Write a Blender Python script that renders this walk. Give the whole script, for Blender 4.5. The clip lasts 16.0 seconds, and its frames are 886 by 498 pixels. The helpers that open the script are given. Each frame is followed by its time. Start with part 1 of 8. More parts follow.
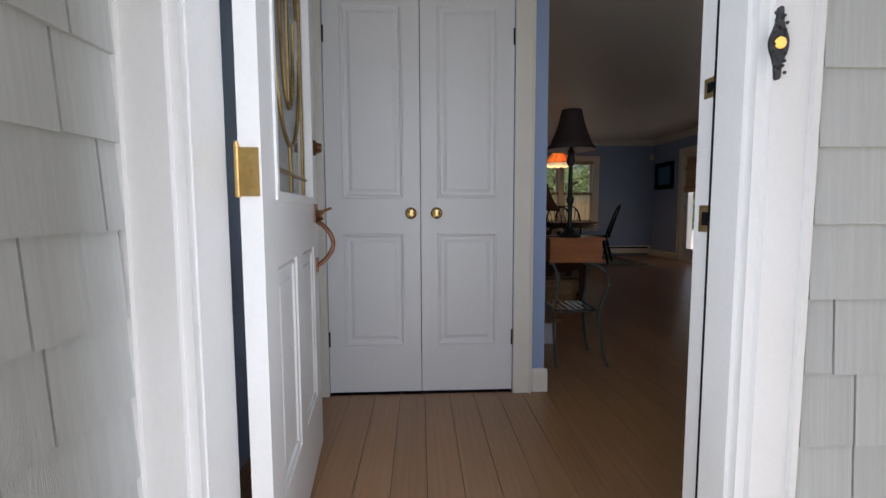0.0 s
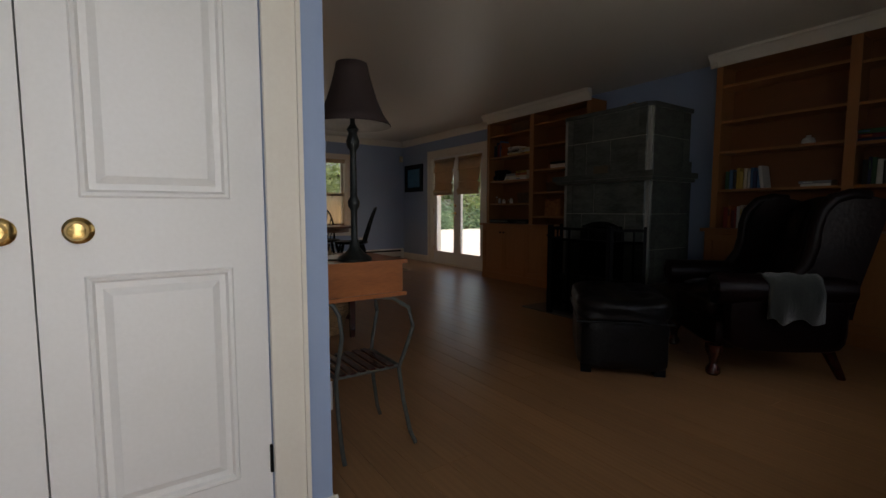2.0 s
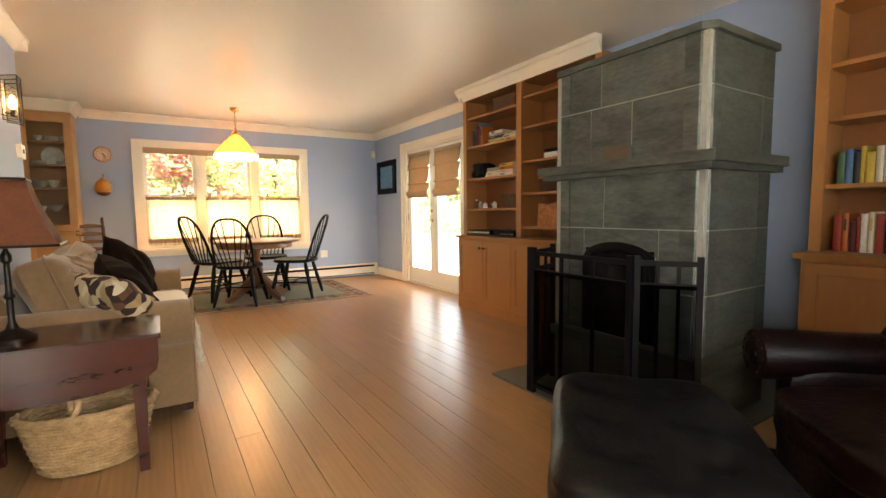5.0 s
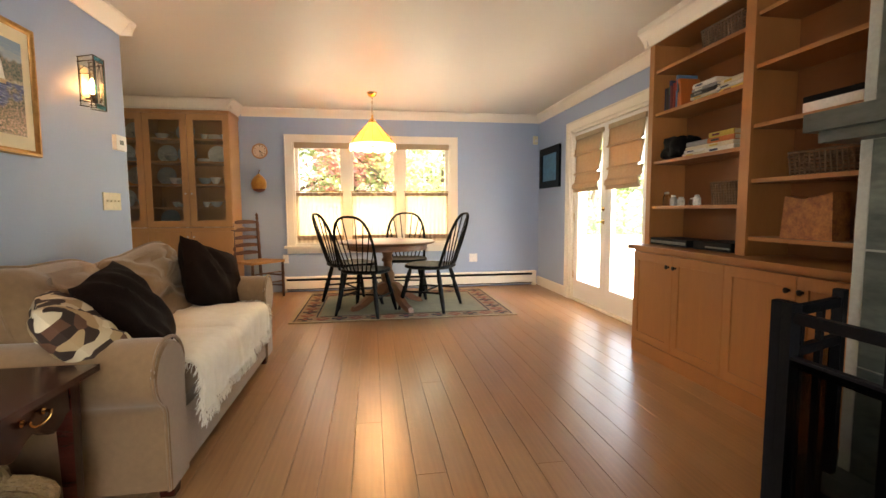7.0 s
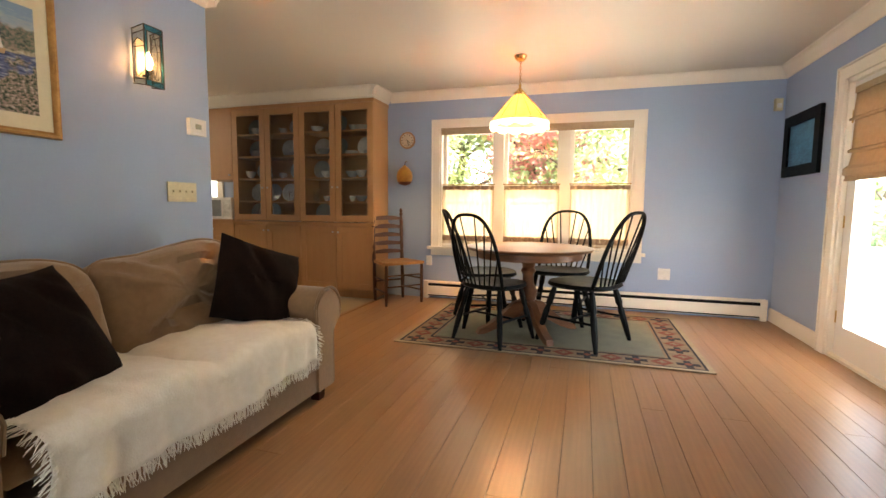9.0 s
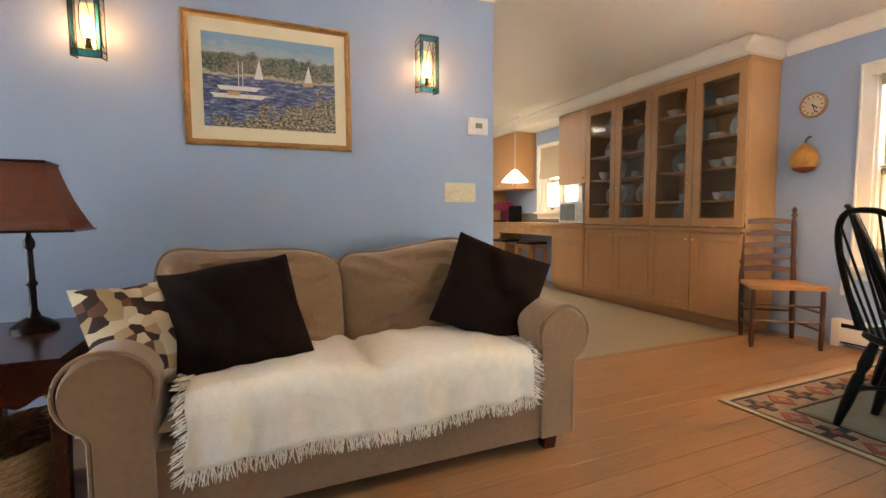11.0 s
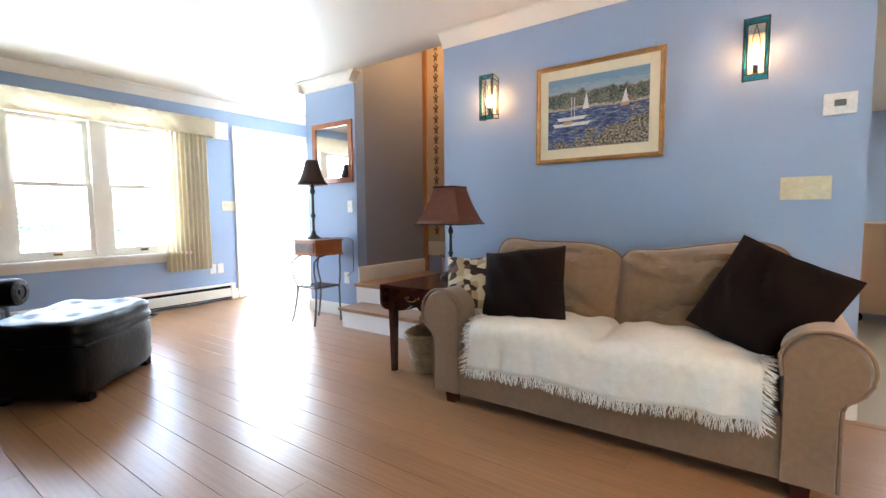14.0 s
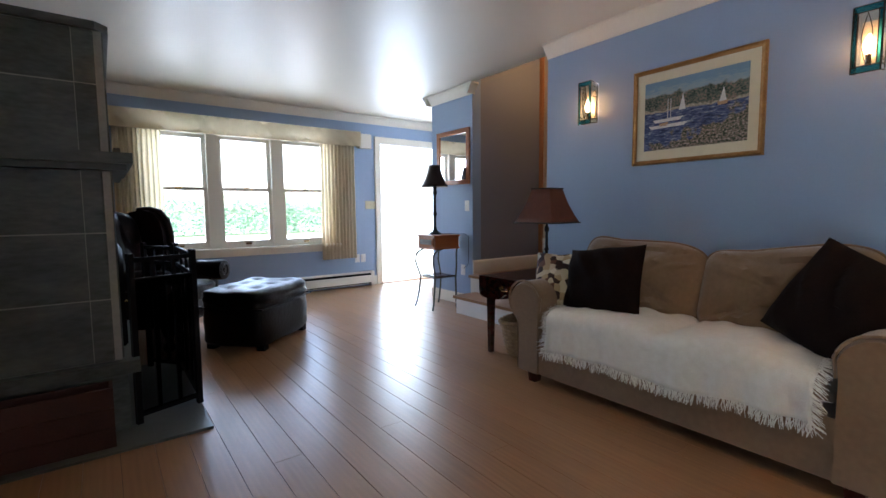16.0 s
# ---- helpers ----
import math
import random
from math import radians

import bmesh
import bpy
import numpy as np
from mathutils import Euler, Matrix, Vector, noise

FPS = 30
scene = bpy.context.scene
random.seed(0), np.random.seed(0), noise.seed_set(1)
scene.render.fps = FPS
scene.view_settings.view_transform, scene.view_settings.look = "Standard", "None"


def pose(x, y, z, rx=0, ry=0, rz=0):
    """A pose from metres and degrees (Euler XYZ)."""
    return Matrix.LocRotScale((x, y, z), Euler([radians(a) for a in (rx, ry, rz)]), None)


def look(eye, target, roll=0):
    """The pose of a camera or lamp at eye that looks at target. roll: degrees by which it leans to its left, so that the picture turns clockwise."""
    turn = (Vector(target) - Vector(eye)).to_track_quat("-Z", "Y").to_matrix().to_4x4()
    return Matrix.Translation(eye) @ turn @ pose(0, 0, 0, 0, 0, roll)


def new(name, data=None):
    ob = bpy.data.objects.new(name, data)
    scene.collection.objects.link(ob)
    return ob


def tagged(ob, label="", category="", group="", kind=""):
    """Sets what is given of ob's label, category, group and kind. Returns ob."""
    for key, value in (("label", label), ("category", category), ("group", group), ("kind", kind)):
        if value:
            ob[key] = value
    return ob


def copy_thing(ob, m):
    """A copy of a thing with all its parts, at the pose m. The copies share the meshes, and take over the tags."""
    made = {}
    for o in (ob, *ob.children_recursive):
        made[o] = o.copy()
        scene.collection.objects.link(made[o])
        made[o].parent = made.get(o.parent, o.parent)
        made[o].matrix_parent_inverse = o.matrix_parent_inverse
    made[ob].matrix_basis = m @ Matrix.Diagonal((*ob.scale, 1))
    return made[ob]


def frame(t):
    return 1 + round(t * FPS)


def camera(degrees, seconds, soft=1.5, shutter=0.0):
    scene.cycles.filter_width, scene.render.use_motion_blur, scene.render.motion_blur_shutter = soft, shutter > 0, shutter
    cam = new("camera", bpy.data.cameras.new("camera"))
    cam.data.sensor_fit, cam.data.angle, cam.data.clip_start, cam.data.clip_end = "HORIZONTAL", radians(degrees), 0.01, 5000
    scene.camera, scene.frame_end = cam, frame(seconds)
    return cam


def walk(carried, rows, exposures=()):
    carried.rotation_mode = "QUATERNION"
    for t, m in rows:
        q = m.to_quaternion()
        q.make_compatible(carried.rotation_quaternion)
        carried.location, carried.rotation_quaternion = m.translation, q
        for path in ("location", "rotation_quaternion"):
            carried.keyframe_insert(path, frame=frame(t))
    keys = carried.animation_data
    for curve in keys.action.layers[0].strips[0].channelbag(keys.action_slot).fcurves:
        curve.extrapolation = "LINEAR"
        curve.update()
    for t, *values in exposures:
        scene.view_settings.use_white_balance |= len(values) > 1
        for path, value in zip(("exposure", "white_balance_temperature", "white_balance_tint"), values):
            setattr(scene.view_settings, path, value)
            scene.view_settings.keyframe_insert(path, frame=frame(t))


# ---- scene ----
cam = camera(88.4, 16.0)
PATH = [
    (0, (0.236, 0.553, 0.975), (0.336, 2.543, 0.805), -0.2),
    (0.5, (0.249, 0.829, 0.976), (0.482, 2.808, 0.807), -0.2),
    (1, (0.298, 1.092, 1.031), (0.794, 3.019, 0.823), 0.1),
    (1.5, (0.334, 1.33, 0.989), (1.182, 3.134, 0.832), -0.3),
    (2, (0.421, 1.612, 1.005), (1.545, 3.257, 0.837), 0.0),
    (2.5, (0.592, 1.832, 1.042), (1.914, 3.324, 0.884), 0.5),
    (3, (0.778, 2.018, 1.09), (2.181, 3.435, 0.931), 0.3),
    (3.2, (0.871, 2.079, 1.098), (2.282, 3.488, 0.94), 0.3),
    (5.3, (2.105, 2.807, 1.08), (3.05, 4.562, 0.918), -0.5),
    (5.5, (2.212, 2.878, 1.081), (3.078, 4.673, 0.92), -0.3),
    (6, (2.452, 3.146, 1.09), (3.121, 5.024, 0.925), -0.4),
    (6.5, (2.654, 3.434, 1.085), (3.121, 5.371, 0.917), -0.4),
    (7, (2.815, 3.748, 1.085), (3.121, 5.718, 0.916), -0.3),
    (7.5, (2.974, 4.07, 1.08), (3.106, 6.059, 0.917), -0.3),
    (8, (3.096, 4.398, 1.073), (3.042, 6.391, 0.911), -0.4),
    (8.2, (3.162, 4.517, 1.077), (3.016, 6.505, 0.913), -0.4),
    (10.3, (3.665, 5.61, 1.058), (2.174, 6.932, 0.893), 0.0),
    (10.5, (3.67, 5.73, 1.015), (2.045, 6.887, 0.869), -0.6),
    (11, (3.64, 5.925, 1.016), (1.801, 6.699, 0.869), -0.4),
    (11.5, (3.629, 6.162, 1.015), (1.656, 6.462, 0.878), -0.2),
    (12, (3.685, 6.305, 1.039), (1.693, 6.205, 0.888), -0.2),
    (12.5, (3.816, 6.462, 1.031), (1.862, 6.059, 0.883), -0.3),
    (13, (3.91, 6.643, 1.032), (2.036, 5.958, 0.886), -0.3),
    (13.5, (3.978, 6.81, 1.028), (2.228, 5.852, 0.877), -0.4),
    (14, (4.065, 6.972, 1.042), (2.445, 5.809, 0.887), -0.5),
    (14.5, (4.145, 7.116, 1.051), (2.665, 5.78, 0.898), -0.4),
    (15, (4.162, 7.262, 1.053), (2.826, 5.782, 0.897), -0.4),
    (15.5, (4.166, 7.388, 1.054), (2.932, 5.823, 0.894), -0.4),
    (16, (4.149, 7.459, 1.064), (2.955, 5.863, 0.898), -0.5),
]
walk(cam, [(t, look(e, g, r)) for t, e, g, r in PATH], exposures=[
    (0.0, 0.0, 6300, 16), (0.5, -0.2, 6600, 16), (1.0, -0.1, 6800, 16), (1.5, 0.15, 6900, 15), (2.0, 0.3, 7000, 15), (2.5, 0.8, 7500, 15), (3.2, 2.55, 8800, 11),
    (5.3, 3.95, 8500, 12), (7.0, 3.9, 8000, 12), (8.2, 3.75, 7600, 12), (10.5, 3.95, 6900, 10), (11.5, 4.5, 6500, 10), (12.2, 4.85, 6400, 10), (12.8, 4.75, 6200, 10),
    (14.0, 4.25, 5700, 8), (15.0, 3.45, 5500, 10), (16.0, 2.95, 5500, 10),
])

# ---- world, sun and lights ----
world = bpy.data.worlds.new("sky")
scene.world = world
world.use_nodes = True
wn = world.node_tree
sky = wn.nodes.new("ShaderNodeTexSky")
sky.sky_type, sky.sun_disc = "NISHITA", False
sky.sun_elevation, sky.sun_rotation = radians(59), radians(158)
sky.air_density, sky.dust_density = 1.0, 3.5
wn.links.new(sky.outputs[0], wn.nodes["Background"].inputs[0])
wn.nodes["Background"].inputs[1].default_value = 0.15


def lamp(name, kind, energy, colour, m, **more):
    data = bpy.data.lights.new(name, kind)
    data.energy, data.color = energy, colour
    for key, value in more.items():
        setattr(data, key, value)
    ob = new(name, data)
    ob.matrix_basis = m
    return ob


def area(name, energy, colour, m, w, h):
    ob = lamp(name, "AREA", energy, colour, m, shape="RECTANGLE", size=w)
    ob.data.size_y = h
    return ob


lamp("sun", "SUN", 5.0, (1.0, 0.95, 0.86), look((4, -10, 18), (0, 0, 0)), angle=radians(0.5))
# daylight in the openings
DAY = (0.80, 0.90, 1.0)
area("daylight_front_window", 4.2, (0.68, 0.83, 1.0), look((2.69, 1.30, 1.36), (2.69, 4.0, 1.0)), 1.9, 1.3)
area("daylight_back_window", 2.0, DAY, look((2.85, 10.36, 1.32), (2.85, 6.0, 1.0)), 2.0, 1.3)
area("daylight_garden_door", 1.7, DAY, look((5.46, 8.25, 1.0), (2.0, 8.2, 0.6)), 1.3, 1.7)
area("daylight_front_door", 6.8, DAY, look((0.34, 1.20, 1.1), (0.5, 4.0, 0.8)), 0.8, 1.8)
area("daylight_kitchen_window", 0.8, DAY, look((-1.55, 10.36, 1.45), (-1.2, 6.0, 1.0)), 0.8, 0.8)


# ---- small builders ----
def bm_new():
    return bmesh.new()


def box(bm, x0, x1, y0, y1, z0, z1, m=None):
    """Adds a box to bm; m turns it afterwards."""
    co = [(x, y, z) for z in (z0, z1) for y in (y0, y1) for x in (x0, x1)]
    v = [bm.verts.new(m @ Vector(c) if m else c) for c in co]
    for q in ((0, 2, 3, 1), (4, 5, 7, 6), (0, 1, 5, 4), (2, 6, 7, 3), (0, 4, 6, 2), (1, 3, 7, 5)):
        bm.faces.new([v[i] for i in q])
    return v


def bevel(bm, w, seg=2):
    bmesh.ops.bevel(bm, geom=[e for e in bm.edges if e.is_manifold and e.calc_face_angle(0) > 0.5], offset=w, segments=seg, profile=0.5, affect="EDGES", clamp_overlap=True)
    return bm


def rbox(x0, x1, y0, y1, z0, z1, w=0.006, seg=2, m=None):
    bm = bm_new()
    box(bm, x0, x1, y0, y1, z0, z1, m)
    return bevel(bm, w, seg)


def lathe(bm, prof, n=20, m=None, cap=True):
    """Turns a profile of (radius, height) round the z axis."""
    rings = []
    for r, z in prof:
        ring = []
        for i in range(n):
            a = 2 * math.pi * i / n
            c = Vector((r * math.cos(a), r * math.sin(a), z))
            ring.append(bm.verts.new(m @ c if m else c))
        rings.append(ring)
    for a, b in zip(rings, rings[1:]):
        for i in range(n):
            bm.faces.new((a[i], a[(i + 1) % n], b[(i + 1) % n], b[i]))
    if cap:
        bm.faces.new(rings[0][::-1])
        bm.faces.new(rings[-1])
    return bm


def tube(bm, pts, r, n=8, r_end=None, closed=False):
    """A round bar along points."""
    pts = [Vector(p) for p in pts]
    rings = []
    up = Vector((0.13, 0.27, 0.95)).normalized()
    for i, p in enumerate(pts):
        if closed:
            d = pts[(i + 1) % len(pts)] - pts[i - 1]
        else:
            d = pts[min(i + 1, len(pts) - 1)] - pts[max(i - 1, 0)]
        d.normalize()
        s = d.cross(up)
        if s.length < 0.05:
            s = d.cross(Vector((1, 0, 0)))
        s.normalize()
        t = s.cross(d)
        rr = r if r_end is None else r + (r_end - r) * i / (len(pts) - 1)
        rings.append([bm.verts.new(p + rr * (math.cos(2 * math.pi * k / n) * s + math.sin(2 * math.pi * k / n) * t)) for k in range(n)])
    pairs = list(zip(rings, rings[1:])) + ([(rings[-1], rings[0])] if closed else [])
    for a, b in pairs:
        for k in range(n):
            bm.faces.new((a[k], a[(k + 1) % n], b[(k + 1) % n], b[k]))
    if not closed:
        bm.faces.new(rings[0][::-1])
        bm.faces.new(rings[-1])
    return bm


def arc(f, n, a=0.0, b=1.0):
    return [f(a + (b - a) * i / n) for i in range(n + 1)]


def extrude_poly(bm, pts, axis, a, b, m=None):
    """A flat outline pushed along an axis ('x', 'y' or 'z') from a to b."""
    def co(p, d):
        c = {"x": (d, p[0], p[1]), "y": (p[0], d, p[1]), "z": (p[0], p[1], d)}[axis]
        return m @ Vector(c) if m else Vector(c)
    A = [bm.verts.new(co(p, a)) for p in pts]
    B = [bm.verts.new(co(p, b)) for p in pts]
    n = len(pts)
    bm.faces.new(A[::-1])
    bm.faces.new(B)
    for i in range(n):
        bm.faces.new((A[i], A[(i + 1) % n], B[(i + 1) % n], B[i]))
    return bm


def mesh_of(name, bm, material, smooth=True):
    bmesh.ops.recalc_face_normals(bm, faces=bm.faces)
    me = bpy.data.meshes.new(name)
    bm.to_mesh(me)
    bm.free()
    for p in me.polygons:
        p.use_smooth = smooth
    if smooth:
        me.set_sharp_from_angle(angle=radians(38))
    for one in material if isinstance(material, (list, tuple)) else [material]:
        me.materials.append(one)
    return me


def part(name, bm, material, parent, label="", smooth=True):
    ob = new(name, mesh_of(name, bm, material, smooth))
    ob.parent = parent
    if label:
        tagged(ob, label)
    return ob


def thing(name, label, category, at=None, group="", kind=""):
    ob = new(name)
    if at:
        ob.matrix_basis = at
    return tagged(ob, label, category, group, kind)


def solid(name, bm, material, label, category, group="", kind="", smooth=True):
    return tagged(new(name, mesh_of(name, bm, material, smooth)), label, category, group, kind)


def structure(name, bm, material, label, smooth=False):
    return tagged(new(name, mesh_of(name, bm, material, smooth)), label, name.split("_")[0], "", "structure")


def wall_bm(axis, a0, a1, face0, face1, z0, z1, holes=()):
    """A wall along x or y between two faces, with rectangular holes (from, to, bottom, top)."""
    bm = bm_new()
    cuts_a = sorted({a0, a1, *[h[0] for h in holes], *[h[1] for h in holes]})
    for s, e in zip(cuts_a, cuts_a[1:]):
        mine = sorted([h for h in holes if h[0] < (s + e) / 2 < h[1]], key=lambda h: h[2])
        z = z0
        for h in mine + [(0, 0, z1, z1)]:
            if h[2] > z + 1e-6:
                if axis == "x":
                    box(bm, s, e, face0, face1, z, h[2])
                else:
                    box(bm, face0, face1, s, e, z, h[2])
            z = max(z, h[3])
    bmesh.ops.remove_doubles(bm, verts=bm.verts, dist=1e-5)
    return bm


# ---- materials ----
def mat(name, colour, rough=0.5, metal=0.0, dark=None, scale=6.0, fine=90.0, amount=0.5, bump=0.0, bump_scale=120.0, stretch=(1, 1, 1), vary=0.0, rough_vary=0.08, sheen=0.0, coat=0.0):
    """A surface with stains and grain at two scales, fine relief and uneven gloss."""
    m = bpy.data.materials.new(name)
    m.use_nodes = True
    nt = m.node_tree
    nd, ln = nt.nodes, nt.links
    b = nd["Principled BSDF"]
    tc = nd.new("ShaderNodeTexCoord")
    mp = nd.new("ShaderNodeMapping")
    mp.inputs["Scale"].default_value = stretch
    ln.new(tc.outputs["Object"], mp.inputs[0])
    n1, n2 = nd.new("ShaderNodeTexNoise"), nd.new("ShaderNodeTexNoise")
    n1.inputs["Scale"].default_value, n2.inputs["Scale"].default_value = scale, fine
    n1.inputs["Detail"].default_value = 5
    n2.inputs["Detail"].default_value = 3
    ln.new(mp.outputs[0], n1.inputs[0])
    ln.new(mp.outputs[0], n2.inputs[0])
    mixf = nd.new("ShaderNodeMath")
    mixf.operation = "MULTIPLY_ADD"
    mixf.inputs[1].default_value = 0.6
    ln.new(n1.outputs[0], mixf.inputs[0])
    sc = nd.new("ShaderNodeMath")
    sc.operation = "MULTIPLY"
    sc.inputs[1].default_value = 0.4
    ln.new(n2.outputs[0], sc.inputs[0])
    ln.new(sc.outputs[0], mixf.inputs[2])
    ramp = nd.new("ShaderNodeValToRGB")
    dk = dark or tuple(c * 0.8 for c in colour)
    ramp.color_ramp.elements[0].position, ramp.color_ramp.elements[1].position = 0.5 - amount * 0.3, 0.5 + amount * 0.3
    ramp.color_ramp.elements[0].color, ramp.color_ramp.elements[1].color = (*dk, 1), (*colour, 1)
    ln.new(mixf.outputs[0], ramp.inputs[0])
    out = ramp.outputs[0]
    if vary:
        oi = nd.new("ShaderNodeObjectInfo")
        far = nd.new("ShaderNodeMath")
        far.operation = "MULTIPLY"
        far.inputs[1].default_value = 60.0
        ln.new(oi.outputs["Random"], far.inputs[0])
        ln.new(far.outputs[0], mp.inputs["Location"])
        hs = nd.new("ShaderNodeHueSaturation")
        mr = nd.new("ShaderNodeMapRange")
        mr.inputs[3].default_value, mr.inputs[4].default_value = 1 - vary, 1 + vary
        ln.new(oi.outputs["Random"], mr.inputs[0])
        ln.new(mr.outputs[0], hs.inputs["Value"])
        ln.new(out, hs.inputs["Color"])
        out = hs.outputs[0]
    ln.new(out, b.inputs["Base Color"])
    rr = nd.new("ShaderNodeMapRange")
    rr.inputs[3].default_value, rr.inputs[4].default_value = max(0.02, rough - rough_vary), min(1.0, rough + rough_vary)
    ln.new(n1.outputs[0], rr.inputs[0])
    ln.new(rr.outputs[0], b.inputs["Roughness"])
    b.inputs["Metallic"].default_value = metal
    b.inputs["Sheen Weight"].default_value = sheen
    b.inputs["Coat Weight"].default_value = coat
    b.inputs["Coat Roughness"].default_value = 0.15
    if bump:
        n3 = nd.new("ShaderNodeTexNoise")
        n3.inputs["Scale"].default_value = bump_scale
        n3.inputs["Detail"].default_value = 4
        ln.new(mp.outputs[0], n3.inputs[0])
        bp = nd.new("ShaderNodeBump")
        bp.inputs["Strength"].default_value, bp.inputs["Distance"].default_value = bump, 0.01
        ln.new(n3.outputs[0], bp.inputs["Height"])
        ln.new(bp.outputs[0], b.inputs["Normal"])
    return m


def glow(name, colour, strength, base=(0.8, 0.8, 0.8)):
    m = bpy.data.materials.new(name)
    m.use_nodes = True
    b = m.node_tree.nodes["Principled BSDF"]
    b.inputs["Base Color"].default_value = (*base, 1)
    b.inputs["Emission Color"].default_value, b.inputs["Emission Strength"].default_value = (*colour, 1), strength
    return m


def glass(name, tint=(1, 1, 1), rough=0.0):
    m = bpy.data.materials.new(name)
    m.use_nodes = True
    b = m.node_tree.nodes["Principled BSDF"]
    b.inputs["Base Color"].default_value = (*tint, 1)
    b.inputs["Roughness"].default_value = rough
    b.inputs["Transmission Weight"].default_value = 1.0
    b.inputs["IOR"].default_value = 1.45
    return m


def pane_glass(name, tint=(1, 1, 1), gloss=0.06):
    """Thin flat glass: clear, with a weak mirror on it."""
    m = bpy.data.materials.new(name)
    m.use_nodes = True
    nt = m.node_tree
    nt.nodes.remove(nt.nodes["Principled BSDF"])
    tr, gl, mx, lw, pw, sc = (nt.nodes.new(k) for k in ("ShaderNodeBsdfTransparent", "ShaderNodeBsdfGlossy", "ShaderNodeMixShader", "ShaderNodeLayerWeight", "ShaderNodeMath", "ShaderNodeMath"))
    tr.inputs[0].default_value = (*tint, 1)
    gl.inputs["Roughness"].default_value = 0.02
    lw.inputs[0].default_value = 0.5
    pw.operation, sc.operation = "POWER", "MULTIPLY_ADD"
    pw.inputs[1].default_value = 5.0
    sc.inputs[1].default_value, sc.inputs[2].default_value = 0.9, gloss * 0.5
    nt.links.new(lw.outputs["Facing"], pw.inputs[0])
    nt.links.new(pw.outputs[0], sc.inputs[0])
    nt.links.new(sc.outputs[0], mx.inputs[0])
    nt.links.new(tr.outputs[0], mx.inputs[1])
    nt.links.new(gl.outputs[0], mx.inputs[2])
    nt.links.new(mx.outputs[0], nt.nodes["Material Output"].inputs[0])
    return m


def oak_boards(name):
    """Oiled oak boards: each its own tone, drawn-out grain, worn satin finish with a rippled surface."""
    m = bpy.data.materials.new(name)
    m.use_nodes = True
    nt = m.node_tree
    nd, ln = nt.nodes, nt.links
    b = nd["Principled BSDF"]
    tc, oi, mp, off = nd.new("ShaderNodeTexCoord"), nd.new("ShaderNodeObjectInfo"), nd.new("ShaderNodeMapping"), nd.new("ShaderNodeMath")
    off.operation = "MULTIPLY"
    off.inputs[1].default_value = 37.0
    ln.new(oi.outputs["Random"], off.inputs[0])
    ln.new(off.outputs[0], mp.inputs["Location"])
    ln.new(tc.outputs["Object"], mp.inputs[0])
    def noise_at(stretch, scale, detail):
        q, n = nd.new("ShaderNodeMapping"), nd.new("ShaderNodeTexNoise")
        q.inputs["Scale"].default_value = stretch
        n.inputs["Scale"].default_value, n.inputs["Detail"].default_value = scale, detail
        ln.new(mp.outputs[0], q.inputs[0])
        ln.new(q.outputs[0], n.inputs[0])
        return n
    def ramp(src, lo, hi, a, c):
        r = nd.new("ShaderNodeMapRange")
        r.inputs[1].default_value, r.inputs[2].default_value, r.inputs[3].default_value, r.inputs[4].default_value = lo, hi, a, c
        ln.new(src, r.inputs[0])
        return r.outputs[0]
    def times(x, y):
        k = nd.new("ShaderNodeMath")
        k.operation = "MULTIPLY"
        ln.new(x, k.inputs[0])
        ln.new(y, k.inputs[1])
        return k.outputs[0]
    pores = noise_at((1.0, 0.035, 1.0), 420.0, 2.0)
    stain = noise_at((1.0, 0.5, 1.0), 2.5, 4.0)
    grain = noise_at((1.0, 0.05, 1.0), 60.0, 4.0)
    q, wave = nd.new("ShaderNodeMapping"), nd.new("ShaderNodeTexWave")
    q.inputs["Scale"].default_value = (1.0, 0.10, 1.0)
    ln.new(mp.outputs[0], q.inputs[0])
    ln.new(q.outputs[0], wave.inputs[0])
    wave.inputs["Scale"].default_value, wave.inputs["Distortion"].default_value = 11.0, 6.0
    wave.inputs["Detail"].default_value, wave.inputs["Detail Scale"].default_value = 2.0, 1.2
    tone = times(ramp(grain.outputs[0], 0.25, 0.75, 0.90, 1.08), ramp(pores.outputs[0], 0.3, 0.7, 0.975, 1.02))
    tone = times(tone, ramp(stain.outputs[0], 0.3, 0.7, 0.92, 1.06))
    tone = times(tone, ramp(wave.outputs["Fac"], 0.0, 1.0, 0.95, 1.03))
    tone = times(tone, ramp(oi.outputs["Random"], 0.0, 1.0, 0.94, 1.06))
    hs = nd.new("ShaderNodeHueSaturation")
    hs.inputs["Color"].default_value = (0.315, 0.170, 0.078, 1)
    ln.new(tone, hs.inputs["Value"])
    ln.new(hs.outputs[0], b.inputs["Base Color"])
    ln.new(ramp(stain.outputs[0], 0.3, 0.7, 0.283, 0.33), b.inputs["Roughness"])
    ripple = noise_at((1.0, 0.55, 1.0), 16.0, 2.0)
    bp = nd.new("ShaderNodeBump")
    bp.inputs["Strength"].default_value, bp.inputs["Distance"].default_value = 0.22, 0.004
    ln.new(ripple.outputs[0], bp.inputs["Height"])
    ln.new(bp.outputs[0], b.inputs["Normal"])
    return m


